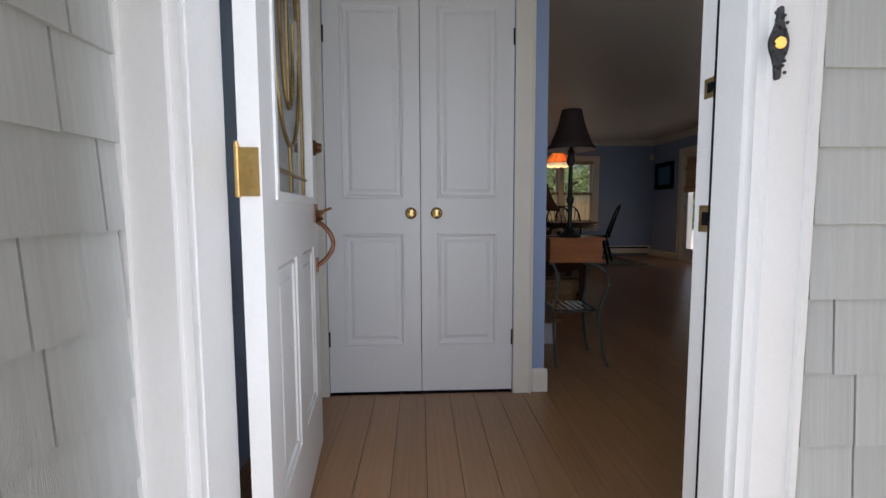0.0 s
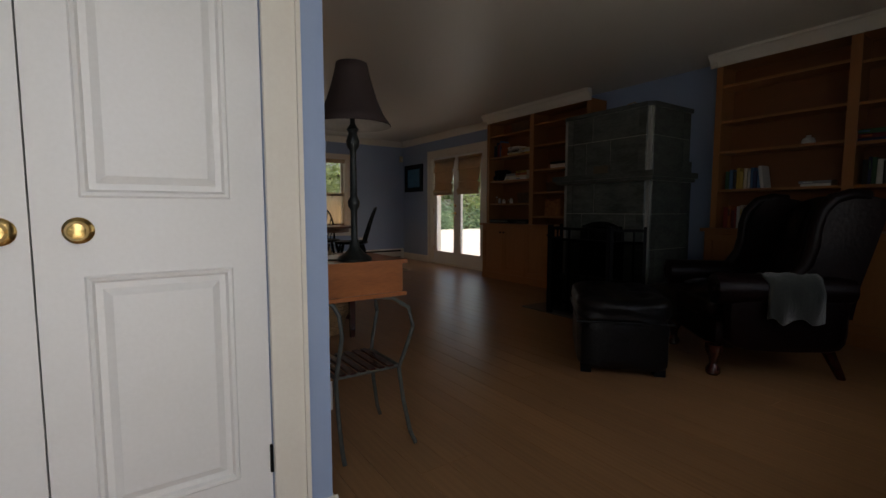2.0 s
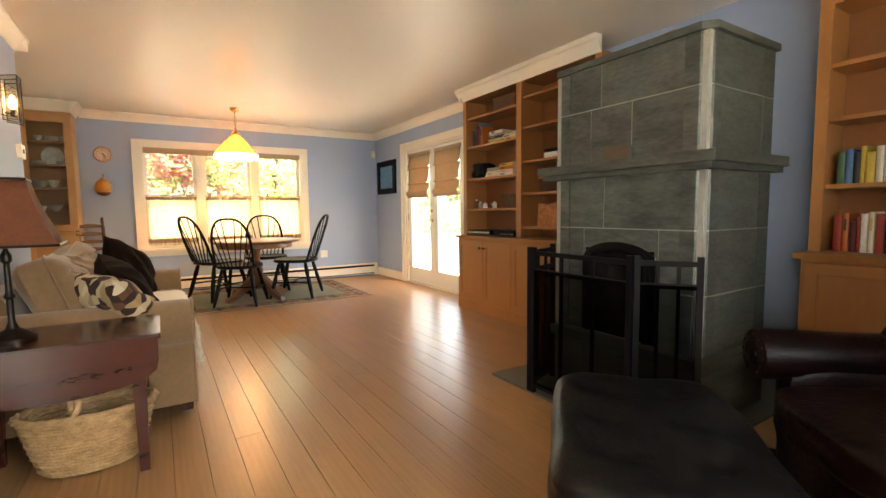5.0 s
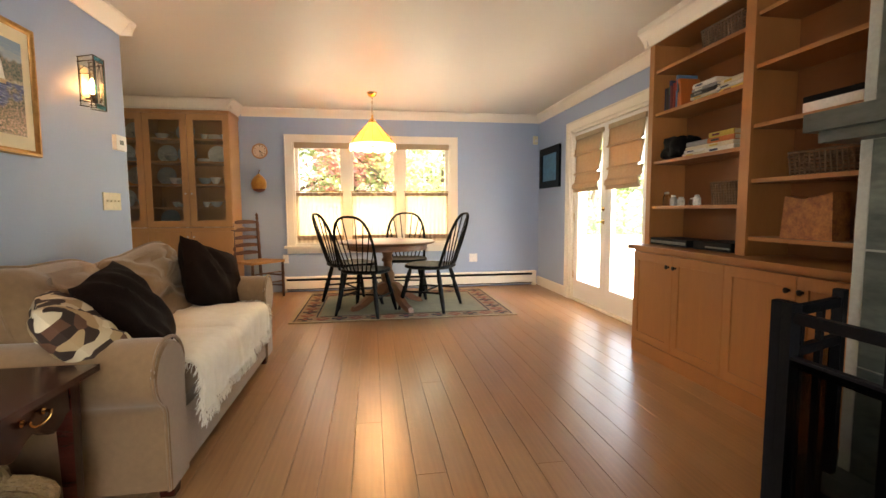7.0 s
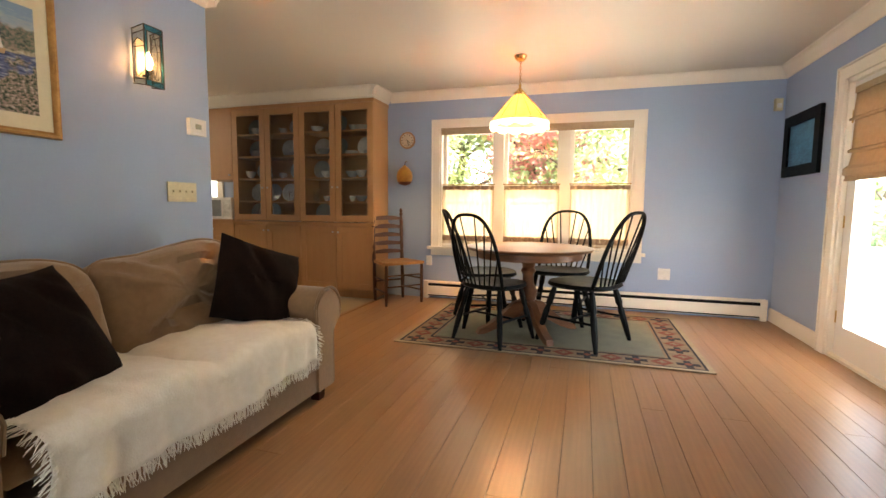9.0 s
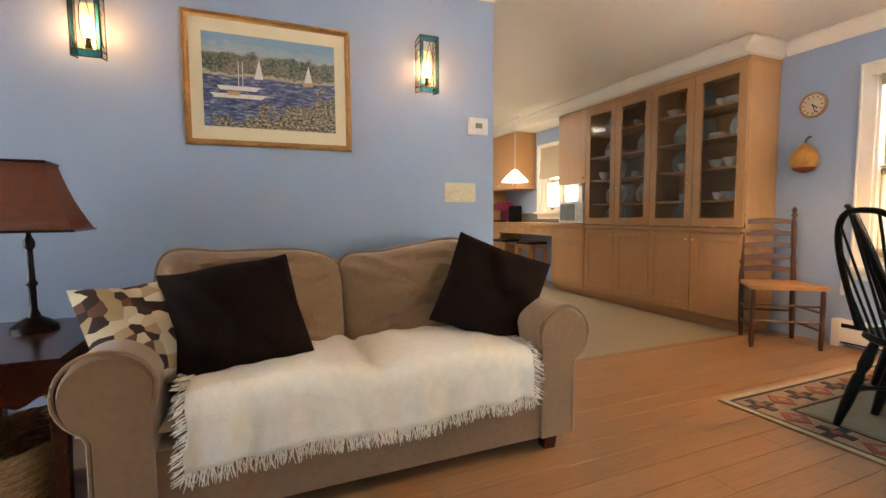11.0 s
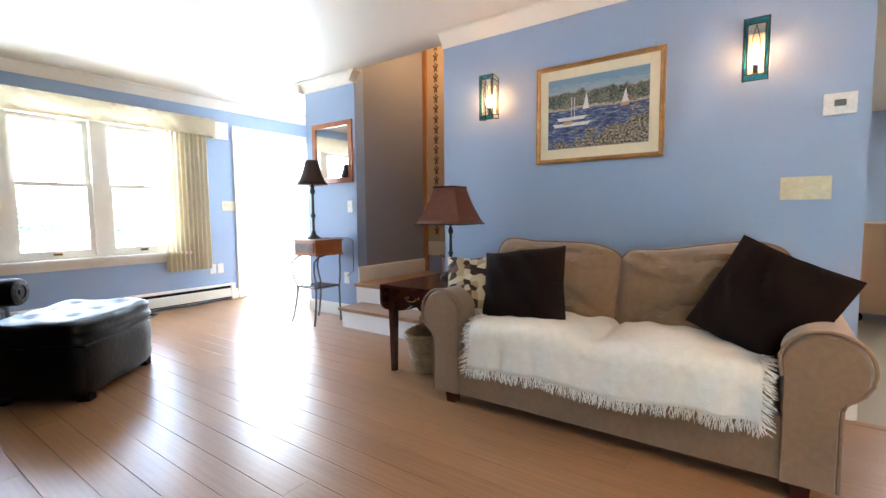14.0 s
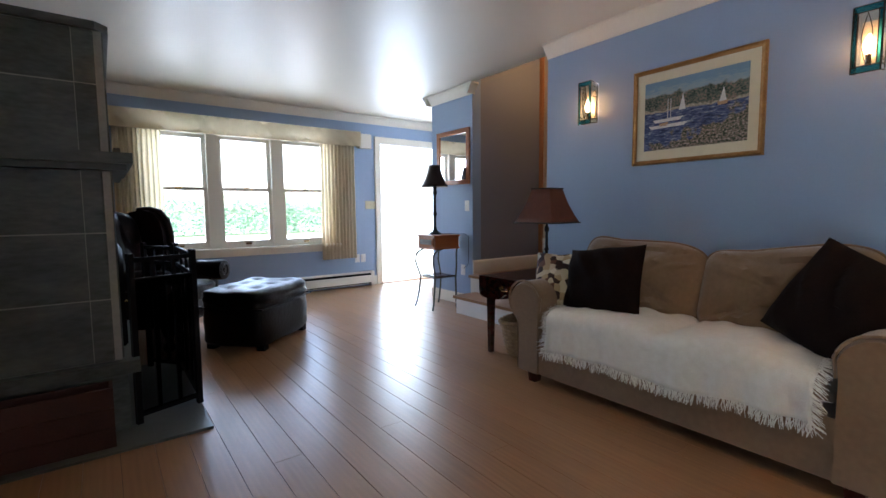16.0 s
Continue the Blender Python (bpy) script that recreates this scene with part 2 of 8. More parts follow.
M_WALL = mat("blue_wall_paint", (0.315, 0.405, 0.575), 0.55, dark=(0.29, 0.375, 0.545), scale=1.5, fine=60, amount=0.8, bump=0.05, bump_scale=220)
M_CEIL = mat("ceiling_paint", (0.74, 0.70, 0.62), 0.43, dark=(0.70, 0.66, 0.58), scale=1.2, amount=0.8, bump=0.04, bump_scale=160)
M_TRIM = mat("cream_trim_paint", (0.80, 0.76, 0.67), 0.4, dark=(0.74, 0.69, 0.60), scale=4, amount=0.7, bump=0.04)
M_WHITE = mat("white_paint", (0.80, 0.79, 0.77), 0.38, dark=(0.74, 0.73, 0.70), scale=3, amount=0.7, bump=0.05, bump_scale=70)
M_OAK = oak_boards("floor_oak")
M_GAP = mat("board_gap", (0.035, 0.018, 0.009), 0.8, scale=10)
M_CAB = mat("maple_cabinet", (0.385, 0.165, 0.054), 0.42, dark=(0.305, 0.125, 0.040), scale=3, fine=30, amount=0.9, bump=0.03, stretch=(6, 6, 0.7), vary=0.05)
# Cabinet maple, darkened to put the shelves' inner shade into the colour
M_CAB_SHADED = mat("maple_cabinet_shaded_inside", (0.235, 0.088, 0.027), 0.5, dark=(0.185, 0.067, 0.021), scale=3, fine=30, amount=0.9, stretch=(5, 0.7, 5))
M_MAPLE = mat("pale_maple_cabinet", (0.50, 0.275, 0.118), 0.40, dark=(0.42, 0.22, 0.09), scale=3, fine=30, amount=0.9, bump=0.03, stretch=(6, 6, 0.7), vary=0.05)
M_STONE = mat("soapstone", (0.100, 0.116, 0.104), 0.41, dark=(0.022, 0.029, 0.026), scale=4.5, fine=22, amount=0.62, bump=0.22, bump_scale=12, stretch=(1, 1, 3.0), vary=0.20, rough_vary=0.12)
M_JOINT = mat("stone_joint", (0.33, 0.33, 0.30), 0.8, scale=20)
M_SLATE = mat("hearth_slate", (0.10, 0.11, 0.10), 0.38, dark=(0.07, 0.075, 0.07), scale=4, bump=0.1, bump_scale=20, rough_vary=0.08)
M_BLACK = mat("black_wrought_iron", (0.005, 0.005, 0.006), 0.55, metal=0.0, scale=20, bump=0.08)
M_LEATHER = mat("black_leather", (0.0030, 0.0026, 0.0030), 0.38, dark=(0.0015, 0.0015, 0.0018), scale=7, fine=60, bump=0.25, bump_scale=45, rough_vary=0.09)
M_SOFA = mat("taupe_microfibre", (0.285, 0.175, 0.088), 0.85, dark=(0.175, 0.103, 0.049), scale=3.5, fine=40, amount=0.9, bump=0.12, bump_scale=200, sheen=0.4)
M_THROW = mat("white_wool_throw", (0.88, 0.85, 0.76), 0.9, dark=(0.80, 0.76, 0.66), scale=30, fine=200, bump=0.35, bump_scale=160, sheen=0.3)
M_BROWN = mat("dark_brown_plush", (0.0125, 0.0050, 0.0028), 0.9, dark=(0.0060, 0.0024, 0.0014), scale=10, bump=0.25, bump_scale=160)
for m_, level in ((M_LEATHER, 0.25), (M_BLACK, 0.10)):
    m_.node_tree.nodes["Principled BSDF"].inputs["Specular IOR Level"].default_value = level
M_BROWN.node_tree.nodes["Principled BSDF"].inputs["Specular IOR Level"].default_value = 0.15
M_CHERRY = mat("dark_cherry_wood", (0.060, 0.012, 0.007), 0.20, dark=(0.030, 0.0065, 0.0045), scale=3, fine=30, bump=0.03, stretch=(1, 6, 6), coat=0.1, rough_vary=0.05)
M_BRASS = mat("brass", (0.72, 0.50, 0.20), 0.20, metal=1.0, dark=(0.55, 0.36, 0.13), scale=20, rough_vary=0.05)
M_TILE = mat("kitchen_vinyl", (0.38, 0.32, 0.225), 0.38, dark=(0.33, 0.275, 0.19), scale=3, fine=40)
M_GLASS = pane_glass("window_glass")
M_GLASSC = pane_glass("cabinet_glass", (0.97, 0.98, 0.97), 0.03)
# Blue wall paint again, greyed and darkened to carry the stairwell's shade
M_WALL_SHADED = mat("shaded_blue_wall_paint", (0.25, 0.25, 0.285), 0.6, dark=(0.23, 0.23, 0.265), scale=1.5, fine=60, amount=0.8, bump=0.05, bump_scale=220)
M_CHAIR = mat("black_chair_paint", (0.0032, 0.0040, 0.0040), 0.45, scale=20, bump=0.04)
M_CHAIR.node_tree.nodes["Principled BSDF"].inputs["Specular IOR Level"].default_value = 0.10
M_TABLE = mat("walnut_table", (0.20, 0.085, 0.035), 0.36, dark=(0.11, 0.042, 0.018), scale=3, fine=30, stretch=(1, 7, 7), coat=0.0, rough_vary=0.07)
M_SHINGLE = mat("grey_shingle", (0.52, 0.53, 0.51), 0.75, dark=(0.44, 0.45, 0.43), scale=4, fine=50, bump=0.25, bump_scale=50, stretch=(4, 4, 0.6), vary=0.06)
M_CONC = mat("concrete", (0.42, 0.41, 0.38), 0.8, scale=2, bump=0.2)


# ---- the shell of the house ----
CEIL, XR, YB, YF = 2.42, 5.20, 10.08, 1.525
XS = 1.10  # face of the wall behind the sofa

bm = bm_new()
box(bm, -0.60, 5.40, 1.40, 10.3, -0.15, -0.012)
box(bm, -4.9, -0.60, 6.9, 10.3, -0.15, -0.012)
structure("floor", bm, M_GAP, "worn honey oak plank floor with a satin finish")
bm = bm_new()
box(bm, -4.9, 1.14, 7.35, 10.09, -0.02, 0.004)
structure("floor_kitchen", bm, M_TILE, "beige sheet vinyl floor of the kitchen")
bm = bm_new()
box(bm, 1.125, 1.165, 7.34, 9.68, -0.02, 0.008)
structure("trim_threshold", bevel(bm, 0.003), M_OAK, "oak threshold strip between floor coverings")

bm = bm_new()
box(bm, 0.92, 5.40, 1.35, 10.3, CEIL, CEIL + 0.15)
box(bm, -1.2, 0.92, 1.35, 3.54, CEIL, CEIL + 0.15)
box(bm, -4.9, 0.92, 7.22, 10.3, CEIL, CEIL + 0.15)
structure("ceiling", bm, M_CEIL, "smooth off-white painted ceiling with a soft sheen")

DOOR = (-0.185, 0.860, 0.0, 2.06)
FWIN = (1.63, 3.755, 0.64, 2.00)
BWIN = (1.79, 3.91, 0.62, 1.99)
KWIN = (-2.28, -1.42, 1.06, 1.98)
GDOOR = (7.42, 9.00, 0.0, 2.02)
structure("wall_front", wall_bm("x", -0.75, 5.4, 1.37, YF, -0.4, CEIL + 0.15, [DOOR, FWIN]), M_WALL, "pale blue painted front wall with a window and door")
structure("wall_back", wall_bm("x", -4.9, 5.4, YB, 10.29, -0.1, CEIL + 0.15, [BWIN, KWIN]), M_WALL, "pale blue painted rear wall with a wide window")
structure("wall_right", wall_bm("y", YF, YB, XR, 5.4, -0.1, CEIL + 0.15, [GDOOR]), M_WALL, "pale blue painted side wall with garden doors")
structure("wall_sofa", wall_bm("y", 4.865, 7.34, 0.98, XS, -0.1, CEIL + 0.15), M_WALL, "pale blue painted wall behind the sofa")
structure("wall_mirror", wall_bm("y", 2.91, 3.655, 0.775, 0.895, -0.1, CEIL + 0.15), M_WALL, "pale blue painted closet end wall")
structure("wall_closet", wall_bm("x", -0.45, 0.775, 2.91, 3.02, -0.1, CEIL + 0.15, [(-0.245, 0.725, 0.0, 2.04)]), M_WALL, "pale blue painted wall around the closet doors")
structure("wall_hall", wall_bm("y", YF, 3.54, -0.57, -0.45, -0.1, CEIL + 0.15), M_WALL, "painted side wall of the entry hall")
structure("wall_stair", wall_bm("x", -0.30, 0.775, 3.535, 3.655, -0.1, 4.9), M_WALL_SHADED, "blue painted wall beside the stairs, shade put into its colour")
structure("wall_stair_back", wall_bm("y", 3.54, 7.34, -0.32, -0.20, -0.1, 4.9), M_WALL, "stair wall under the patterned paper")
structure("wall_stair_upper", wall_bm("y", 3.655, 7.22, 0.92, 1.04, CEIL + 0.15, 4.9), M_WALL, "painted wall above the stair opening")
structure("wall_kitchen_inner", wall_bm("x", -4.9, 0.98, 7.22, 7.34, -0.1, 4.9), M_WALL, "blue painted kitchen wall behind the stairs")
structure("wall_kitchen_end", wall_bm("y", 7.34, YB, -4.9, -4.75, -0.1, CEIL + 0.15, [(8.55, 9.30, 0.0, 2.03)]), M_WALL, "blue painted end wall of the kitchen")
bm = bm_new()
box(bm, -0.4, 1.2, 3.4, 7.3, 4.9, 5.0)
structure("ceiling_stair", bm, M_CEIL, "white ceiling above the stairs")
bm = bm_new()
box(bm, -6.0, -5.9, 8.0, 9.9, 0, 2.5)
box(bm, -5.9, -4.9, 7.9, 8.0, 0, 2.5)
box(bm, -5.9, -4.9, 9.9, 10.0, 0, 2.5)
box(bm, -6.0, -4.9, 7.9, 10.0, 2.5, 2.6)
box(bm, -6.0, -4.9, 7.9, 10.0, -0.1, 0)
structure("wall_mudroom", bm, M_WHITE, "pale painted walls of the back entry")


def crown_profile(s=1.0):
    return [(0, -0.108), (0.012, -0.108), (0.016, -0.090), (0.030, -0.070), (0.052, -0.040), (0.066, -0.022), (0.078, -0.017), (0.078, 0.0), (0, 0.0)]


def moulding(name, prof, axis, a0, a1, face, sign, z, label, material=M_TRIM):
    """A profile (out of the wall, up) run along a wall."""
    bm = bm_new()
    pts = [(face + sign * p[0], z + p[1]) for p in prof]
    if axis == "x":
        extrude_poly(bm, pts, "x", a0, a1)
    else:
        extrude_poly(bm, pts, "y", a0, a1)
    return structure(name, bm, material, label, smooth=True)


CL = "cream painted crown moulding along the ceiling"
Z = CEIL - 0.002
moulding("trim_crown_back", crown_profile(), "x", 1.17, XR, YB, -1, Z, CL)
moulding("trim_crown_right", crown_profile(), "y", 7.02, YB, XR, -1, Z, CL)
moulding("trim_crown_front", crown_profile(), "x", -0.45, XR, YF, 1, Z, CL)
moulding("trim_crown_sofa", crown_profile(), "y", 4.865, 7.34, XS, 1, Z, CL)
moulding("trim_crown_sofa_end", crown_profile(), "x", 0.98, 1.178, 7.34, 1, Z, CL)
moulding("trim_crown_mirror", crown_profile(), "y", 2.91, 3.675, 0.895, 1, Z, CL)
moulding("trim_crown_stair", crown_profile(), "x", 0.87, 0.973, 3.655, 1, Z, CL)
moulding("trim_crown_mirror_end", crown_profile(), "x", 0.80, 0.973, 2.91, -1, Z, CL)
BASE = [(0, 0), (0.016, 0), (0.016, 0.10), (0.010, 0.118), (0, 0.125)]
BL = "cream painted baseboard"
moulding("baseboard_right", BASE, "y", 9.06, YB, XR, -1, 0.002, BL)
moulding("baseboard_front", BASE, "x", 4.05, XR, YF, 1, 0.002, BL)
moulding("baseboard_front_door", BASE, "x", 0.91, 1.00, YF, 1, 0.002, BL)
moulding("baseboard_mirror", BASE, "y", 2.895, 3.655, 0.895, 1, 0.002, BL)
moulding("baseboard_mirror_end", BASE, "x", 0.83, 0.911, 2.91, -1, 0.002, BL)
moulding("baseboard_sofa", BASE, "y", 4.87, 7.34, XS, 1, 0.002, BL)
moulding("baseboard_sofa_end", BASE, "x", 0.98, 1.116, 7.34, 1, 0.004, BL)
moulding("baseboard_right_middle", BASE, "y", 3.72, 5.08, XR, -1, 0.002, BL)
moulding("baseboard_stair", [(0, 0), (0.016, 0), (0.016, 0.13), (0.010, 0.148), (0, 0.155)], "x", -0.20, 0.895, 3.655, 1, 0.365, "cream painted stair skirting board")


def casing_bm(a0, a1, z0, z1, w, d):
    """Three or four boards round an opening in the local xz plane, standing proud towards -y, with a back band."""
    bm = bm_new()
    box(bm, a0 - w, a0, -d, 0, z0, z1)
    box(bm, a1, a1 + w, -d, 0, z0, z1)
    box(bm, a0 - w, a1 + w, -d, 0, z1, z1 + w)
    box(bm, a0 - w - 0.012, a0 - w, -d - 0.012, 0, z0, z1 + w)
    box(bm, a1 + w, a1 + w + 0.012, -d - 0.012, 0, z0, z1 + w)
    box(bm, a0 - w - 0.012, a1 + w + 0.012, -d - 0.012, 0, z1 + w, z1 + w + 0.014)
    return bevel(bm, 0.003, 1)


def double_hung(name, m, a0, a1, z0, z1, depth, units, label, meet=0.48, jamb=0.055):
    """A row of double-hung sashes in an opening; local y runs outwards from the room's wall face."""
    w = thing(name, label, "window", m, kind="structure")
    part("casing", casing_bm(a0, a1, z0, z1, 0.085, 0.018), M_TRIM, w)
    bm = rbox(a0 - 0.13, a1 + 0.13, -0.07, 0.03, z0 - 0.032, z0, 0.006)
    part("sill", bm, M_TRIM, w)
    bm = rbox(a0 - 0.10, a1 + 0.10, -0.016, 0.0, z0 - 0.105, z0 - 0.034, 0.004)
    part("apron", bm, M_TRIM, w)
    bm = bm_new()
    box(bm, a0, a0 + 0.02, 0, depth, z0, z1)
    box(bm, a1 - 0.02, a1, 0, depth, z0, z1)
    box(bm, a0 + 0.02, a1 - 0.02, 0, depth, z1 - 0.02, z1)
    box(bm, a0 + 0.02, a1 - 0.02, 0.03, depth, z0, z0 + 0.02)
    wid = (a1 - a0 - 0.04 - jamb * (units - 1)) / units
    for i in range(1, units):
        x = a0 + 0.02 + i * wid + (i - 1) * jamb
        box(bm, x, x + jamb, 0.02, depth, z0 + 0.02, z1 - 0.02)
    part("window_frame", bevel(bm, 0.003, 1), M_TRIM, w)
    for i in range(units):
        x0 = a0 + 0.02 + i * (wid + jamb)
        x1 = x0 + wid
        zm = z0 + (z1 - z0) * meet
        for nm, za, zb, y in (("lower_sash", z0 + 0.02, zm + 0.02, 0.05), ("upper_sash", zm - 0.02, z1 - 0.02, 0.09)):
            bm = bm_new()
            s = 0.042
            box(bm, x0, x0 + s, y, y + 0.035, za, zb)
            box(bm, x1 - s, x1, y, y + 0.035, za, zb)
            box(bm, x0 + s, x1 - s, y, y + 0.035, zb - (s if nm == "upper_sash" else 0.035), zb)
            box(bm, x0 + s, x1 - s, y, y + 0.035, za, za + (0.06 if nm == "lower_sash" else 0.035))
            sash = part(nm, bevel(bm, 0.003, 1), M_TRIM, w)
            bm = bm_new()
            box(bm, x0 + s - 0.004, x1 - s + 0.004, y + 0.015, y + 0.019, za + 0.02, zb - 0.02)
            pane = part("pane", bm, M_GLASS, sash, smooth=False)
            pane.visible_shadow = False
        bm = rbox((x0 + x1) / 2 - 0.03, (x0 + x1) / 2 + 0.03, 0.028, 0.05, zm + 0.004, zm + 0.022, 0.004)
        part("sash_lock", bm, M_BRASS, w)
        bm = rbox((x0 + x1) / 2 - 0.035, (x0 + x1) / 2 + 0.035, 0.040, 0.05, z0 + 0.034, z0 + 0.056, 0.004)
        part("sash_lift", bm, M_BRASS, w)
    return w


BACK = pose(0, YB, 0)
FRONT = pose(0, YF, 0, 0, 0, 180)
RIGHT = pose(XR, 0, 0, 0, 0, -90)
double_hung("window_1", FRONT, -FWIN[1], -FWIN[0], FWIN[2], FWIN[3], 0.18, 3, "triple double-hung window with cream painted sashes", 0.52, 0.13)
double_hung("window_2", BACK, BWIN[0], BWIN[1], BWIN[2], BWIN[3], 0.2, 3, "triple double-hung window in cream casing", 0.5, 0.09)
double_hung("window_3", BACK, KWIN[0], KWIN[1], KWIN[2], KWIN[3], 0.2, 2, "kitchen window in maple casing", 0.5, 0.06)

# entry door opening: jambs, stops, casings
fd = thing("door_1", "cream painted front door frame with brass hinge leaves", "door frame", None, kind="structure")
bm = bm_new()
box(bm, DOOR[0] - 0.001, DOOR[0] + 0.022, 1.36, YF + 0.002, 0.0, DOOR[3])
box(bm, DOOR[1] - 0.022, DOOR[1] + 0.001, 1.36, YF + 0.002, 0.0, DOOR[3])
box(bm, DOOR[0], DOOR[1], 1.36, YF + 0.002, DOOR[3] - 0.022, DOOR[3] + 0.001)
box(bm, DOOR[0] + 0.022, DOOR[0] + 0.026, 1.38, 1.460, 0.0, DOOR[3] - 0.022)
box(bm, DOOR[1] - 0.030, DOOR[1] - 0.022, 1.38, 1.460, 0.0, DOOR[3] - 0.022)
part("jamb", bevel(bm, 0.003, 1), M_WHITE, fd)
for nm, m, lo, hi in (("inside_casing", FRONT, -DOOR[1], -DOOR[0]), ("outside_casing", pose(0, 1.37, 0), DOOR[0], DOOR[1])):
    part(nm, casing_bm(lo + 0.004, hi - 0.004, 0.0, DOOR[3] - 0.004, 0.07, 0.024 if nm[0] == "o" else 0.018), M_WHITE if nm[0] == "o" else M_TRIM, fd).matrix_basis = m
bm = rbox(DOOR[0], DOOR[1], 1.34, 1.555, -0.03, 0.012, 0.006)
part("threshold", bm, M_OAK, fd)

# garden doors: frame and casing (the leaves are things of their own)
gd = thing("door_2", "cream painted frame of the garden doors", "door frame", None, kind="structure")
part("casing", casing_bm(-GDOOR[1], -GDOOR[0], 0.0, GDOOR[3], 0.085, 0.018), M_TRIM, gd).matrix_basis = RIGHT
bm = bm_new()
box(bm, XR, 5.4, GDOOR[0] - 0.001, GDOOR[0] + 0.03, 0, GDOOR[3])
box(bm, XR, 5.4, GDOOR[1] - 0.03, GDOOR[1] + 0.001, 0, GDOOR[3])
box(bm, XR, 5.4, GDOOR[0], GDOOR[1], GDOOR[3] - 0.03, GDOOR[3] + 0.001)
box(bm, XR, 5.4, GDOOR[0], GDOOR[1], -0.02, 0.02)
part("jamb", bevel(bm, 0.003, 1), M_TRIM, gd)

# closet casing
cd = thing("door_3", "cream painted casing round the closet doors", "door frame", None, kind="structure")
part("casing", casing_bm(-0.245, 0.725, 0.0, 2.04, 0.085, 0.018), M_TRIM, cd).matrix_basis = pose(0, 2.91, 0)
kd = thing("door_4", "maple casing of the doorway to the back entry", "door frame", None, kind="structure")
part("casing", casing_bm(8.55, 9.30, 0.0, 2.03, 0.09, 0.018), M_CAB, kd).matrix_basis = pose(-4.75, 0, 0, 0, 0, 90)

# stairs
st = thing("stairs", "oak stair treads with white painted risers", "stairs", None, kind="structure")
for i, (x, x2, z, y0) in enumerate(((1.25, 0.90, 0.185, 3.75), (0.97, -0.2, 0.365, 3.67))):
    part("tread", rbox(x2, x, y0, 4.862, z - 0.028, z, 0.008), M_OAK, st, "honey oak tread")
    bm = bm_new()
    box(bm, max(x2, x - 0.3), x - 0.03, y0 + (0.02 if i == 0 else 0), 4.862, 0.0, z - 0.028)
    part("riser", bm, M_WHITE, st, "white painted riser", smooth=False)
bm = bm_new()
extrude_poly(bm, [(-0.2, 3.86), (0.52, 4.86), (-0.2, 4.86)], "z", 0.545, 0.572)
part("tread", bm, M_OAK, st, "honey oak winder tread", smooth=False)
bm = bm_new()
extrude_poly(bm, [(-0.2, 3.90), (0.50, 4.86), (-0.2, 4.86)], "z", 0.36, 0.545)
part("riser", bm, M_WHITE, st, "white painted winder riser", smooth=False)

def ring_bm(bm, x0, x1, y0, y1, z0, z1):
    """A deck with the stair well left open."""
    box(bm, x0, -0.32, y0, y1, z0, z1)
    box(bm, 1.04, x1, y0, y1, z0, z1)
    box(bm, -0.32, 1.04, y0, 3.53, z0, z1)
    box(bm, -0.32, 1.04, 7.345, y1, z0, z1)


# Unseen piece, added to close a gap that would let outside light in
structure("wall_stair_upper_end", wall_bm("x", 0.775, 1.04, 3.535, 3.655, CEIL + 0.15, 4.9), M_WALL_SHADED, "unseen wall piece added to stop light leaking into the stairwell")

# porch and ground
bm = bm_new()
box(bm, -400, 400, -400, 400, -0.6, -0.42)
structure("ground", bm, mat("lawn", (0.075, 0.11, 0.03), 0.9, dark=(0.05, 0.08, 0.02), scale=3, fine=30, bump=0.4, bump_scale=30), "mown lawn round the house")
bm = rbox(-2.2, 3.2, -1.4, 1.36, -0.42, -0.13, 0.01)
structure("pavement_porch", bm, M_CONC, "grey concrete front step")
bm = rbox(5.41, 18.0, 3.0, 23.5, -0.42, -0.10, 0.01)
structure("pavement_patio", bm, mat("patio_concrete", (0.62, 0.60, 0.55), 0.8, scale=2, bump=0.1), "pale concrete patio outside the garden doors")
# Unseen decks, added above the ceilings to shut out light from the sky
bm = bm_new()
ring_bm(bm, -5.1, 5.6, 1.3, 10.4, CEIL + 0.16, CEIL + 0.3)
box(bm, -0.6, 1.3, 3.3, 7.4, 5.0, 5.2)
structure("roof", bm, M_CONC, "unseen flat roof deck added to keep outside light out")


# ---- living room: the sofa and what is round it ----
def cushion_bm(w, h, t, n=14, puff=1.0, sag=0.0, seed=0, crease=0.0):
    """A stuffed cushion in the local xz plane, thin along y, with pinched corners and creases."""
    bm = bm_new()
    grid = {}
    for side in (-1, 1):
        for i in range(n + 1):
            for j in range(n + 1):
                u, v = 2 * i / n - 1, 2 * j / n - 1
                edge = max(abs(u), abs(v))
                if side == 1 and edge > 0.999:
                    grid[side, i, j] = grid[-1, i, j]
                    continue
                pin = 1 - 0.05 * (1 - abs(u)) * abs(v) ** 3 - 0.05 * (1 - abs(v)) * abs(u) ** 3
                fat = (1 - abs(u) ** 3.2) ** 0.55 * (1 - abs(v) ** 3.2) ** 0.55
                q = noise.noise(Vector((u * 1.4 + seed * 7.1, v * 1.4 - seed * 3.3, side * 2.0 + seed)))
                r = noise.noise(Vector((u * 3.5 + v * 2 + seed, v * 1.2, seed * 2.0 + side)))
                y = side * t / 2 * fat * puff * (1 + 0.22 * q) + crease * r * fat
                z = v * h / 2 * pin - sag * fat * (1 - abs(u)) * (1 if v > 0 else 0.3) + 0.012 * q
                grid[side, i, j] = bm.verts.new((u * w / 2 * pin, y, z))
    for side in (-1, 1):
        for i in range(n):
            for j in range(n):
                q = [grid[side, i, j], grid[side, i + 1, j], grid[side, i + 1, j + 1], grid[side, i, j + 1]]
                bm.faces.new(q if side == -1 else q[::-1])
    return bm


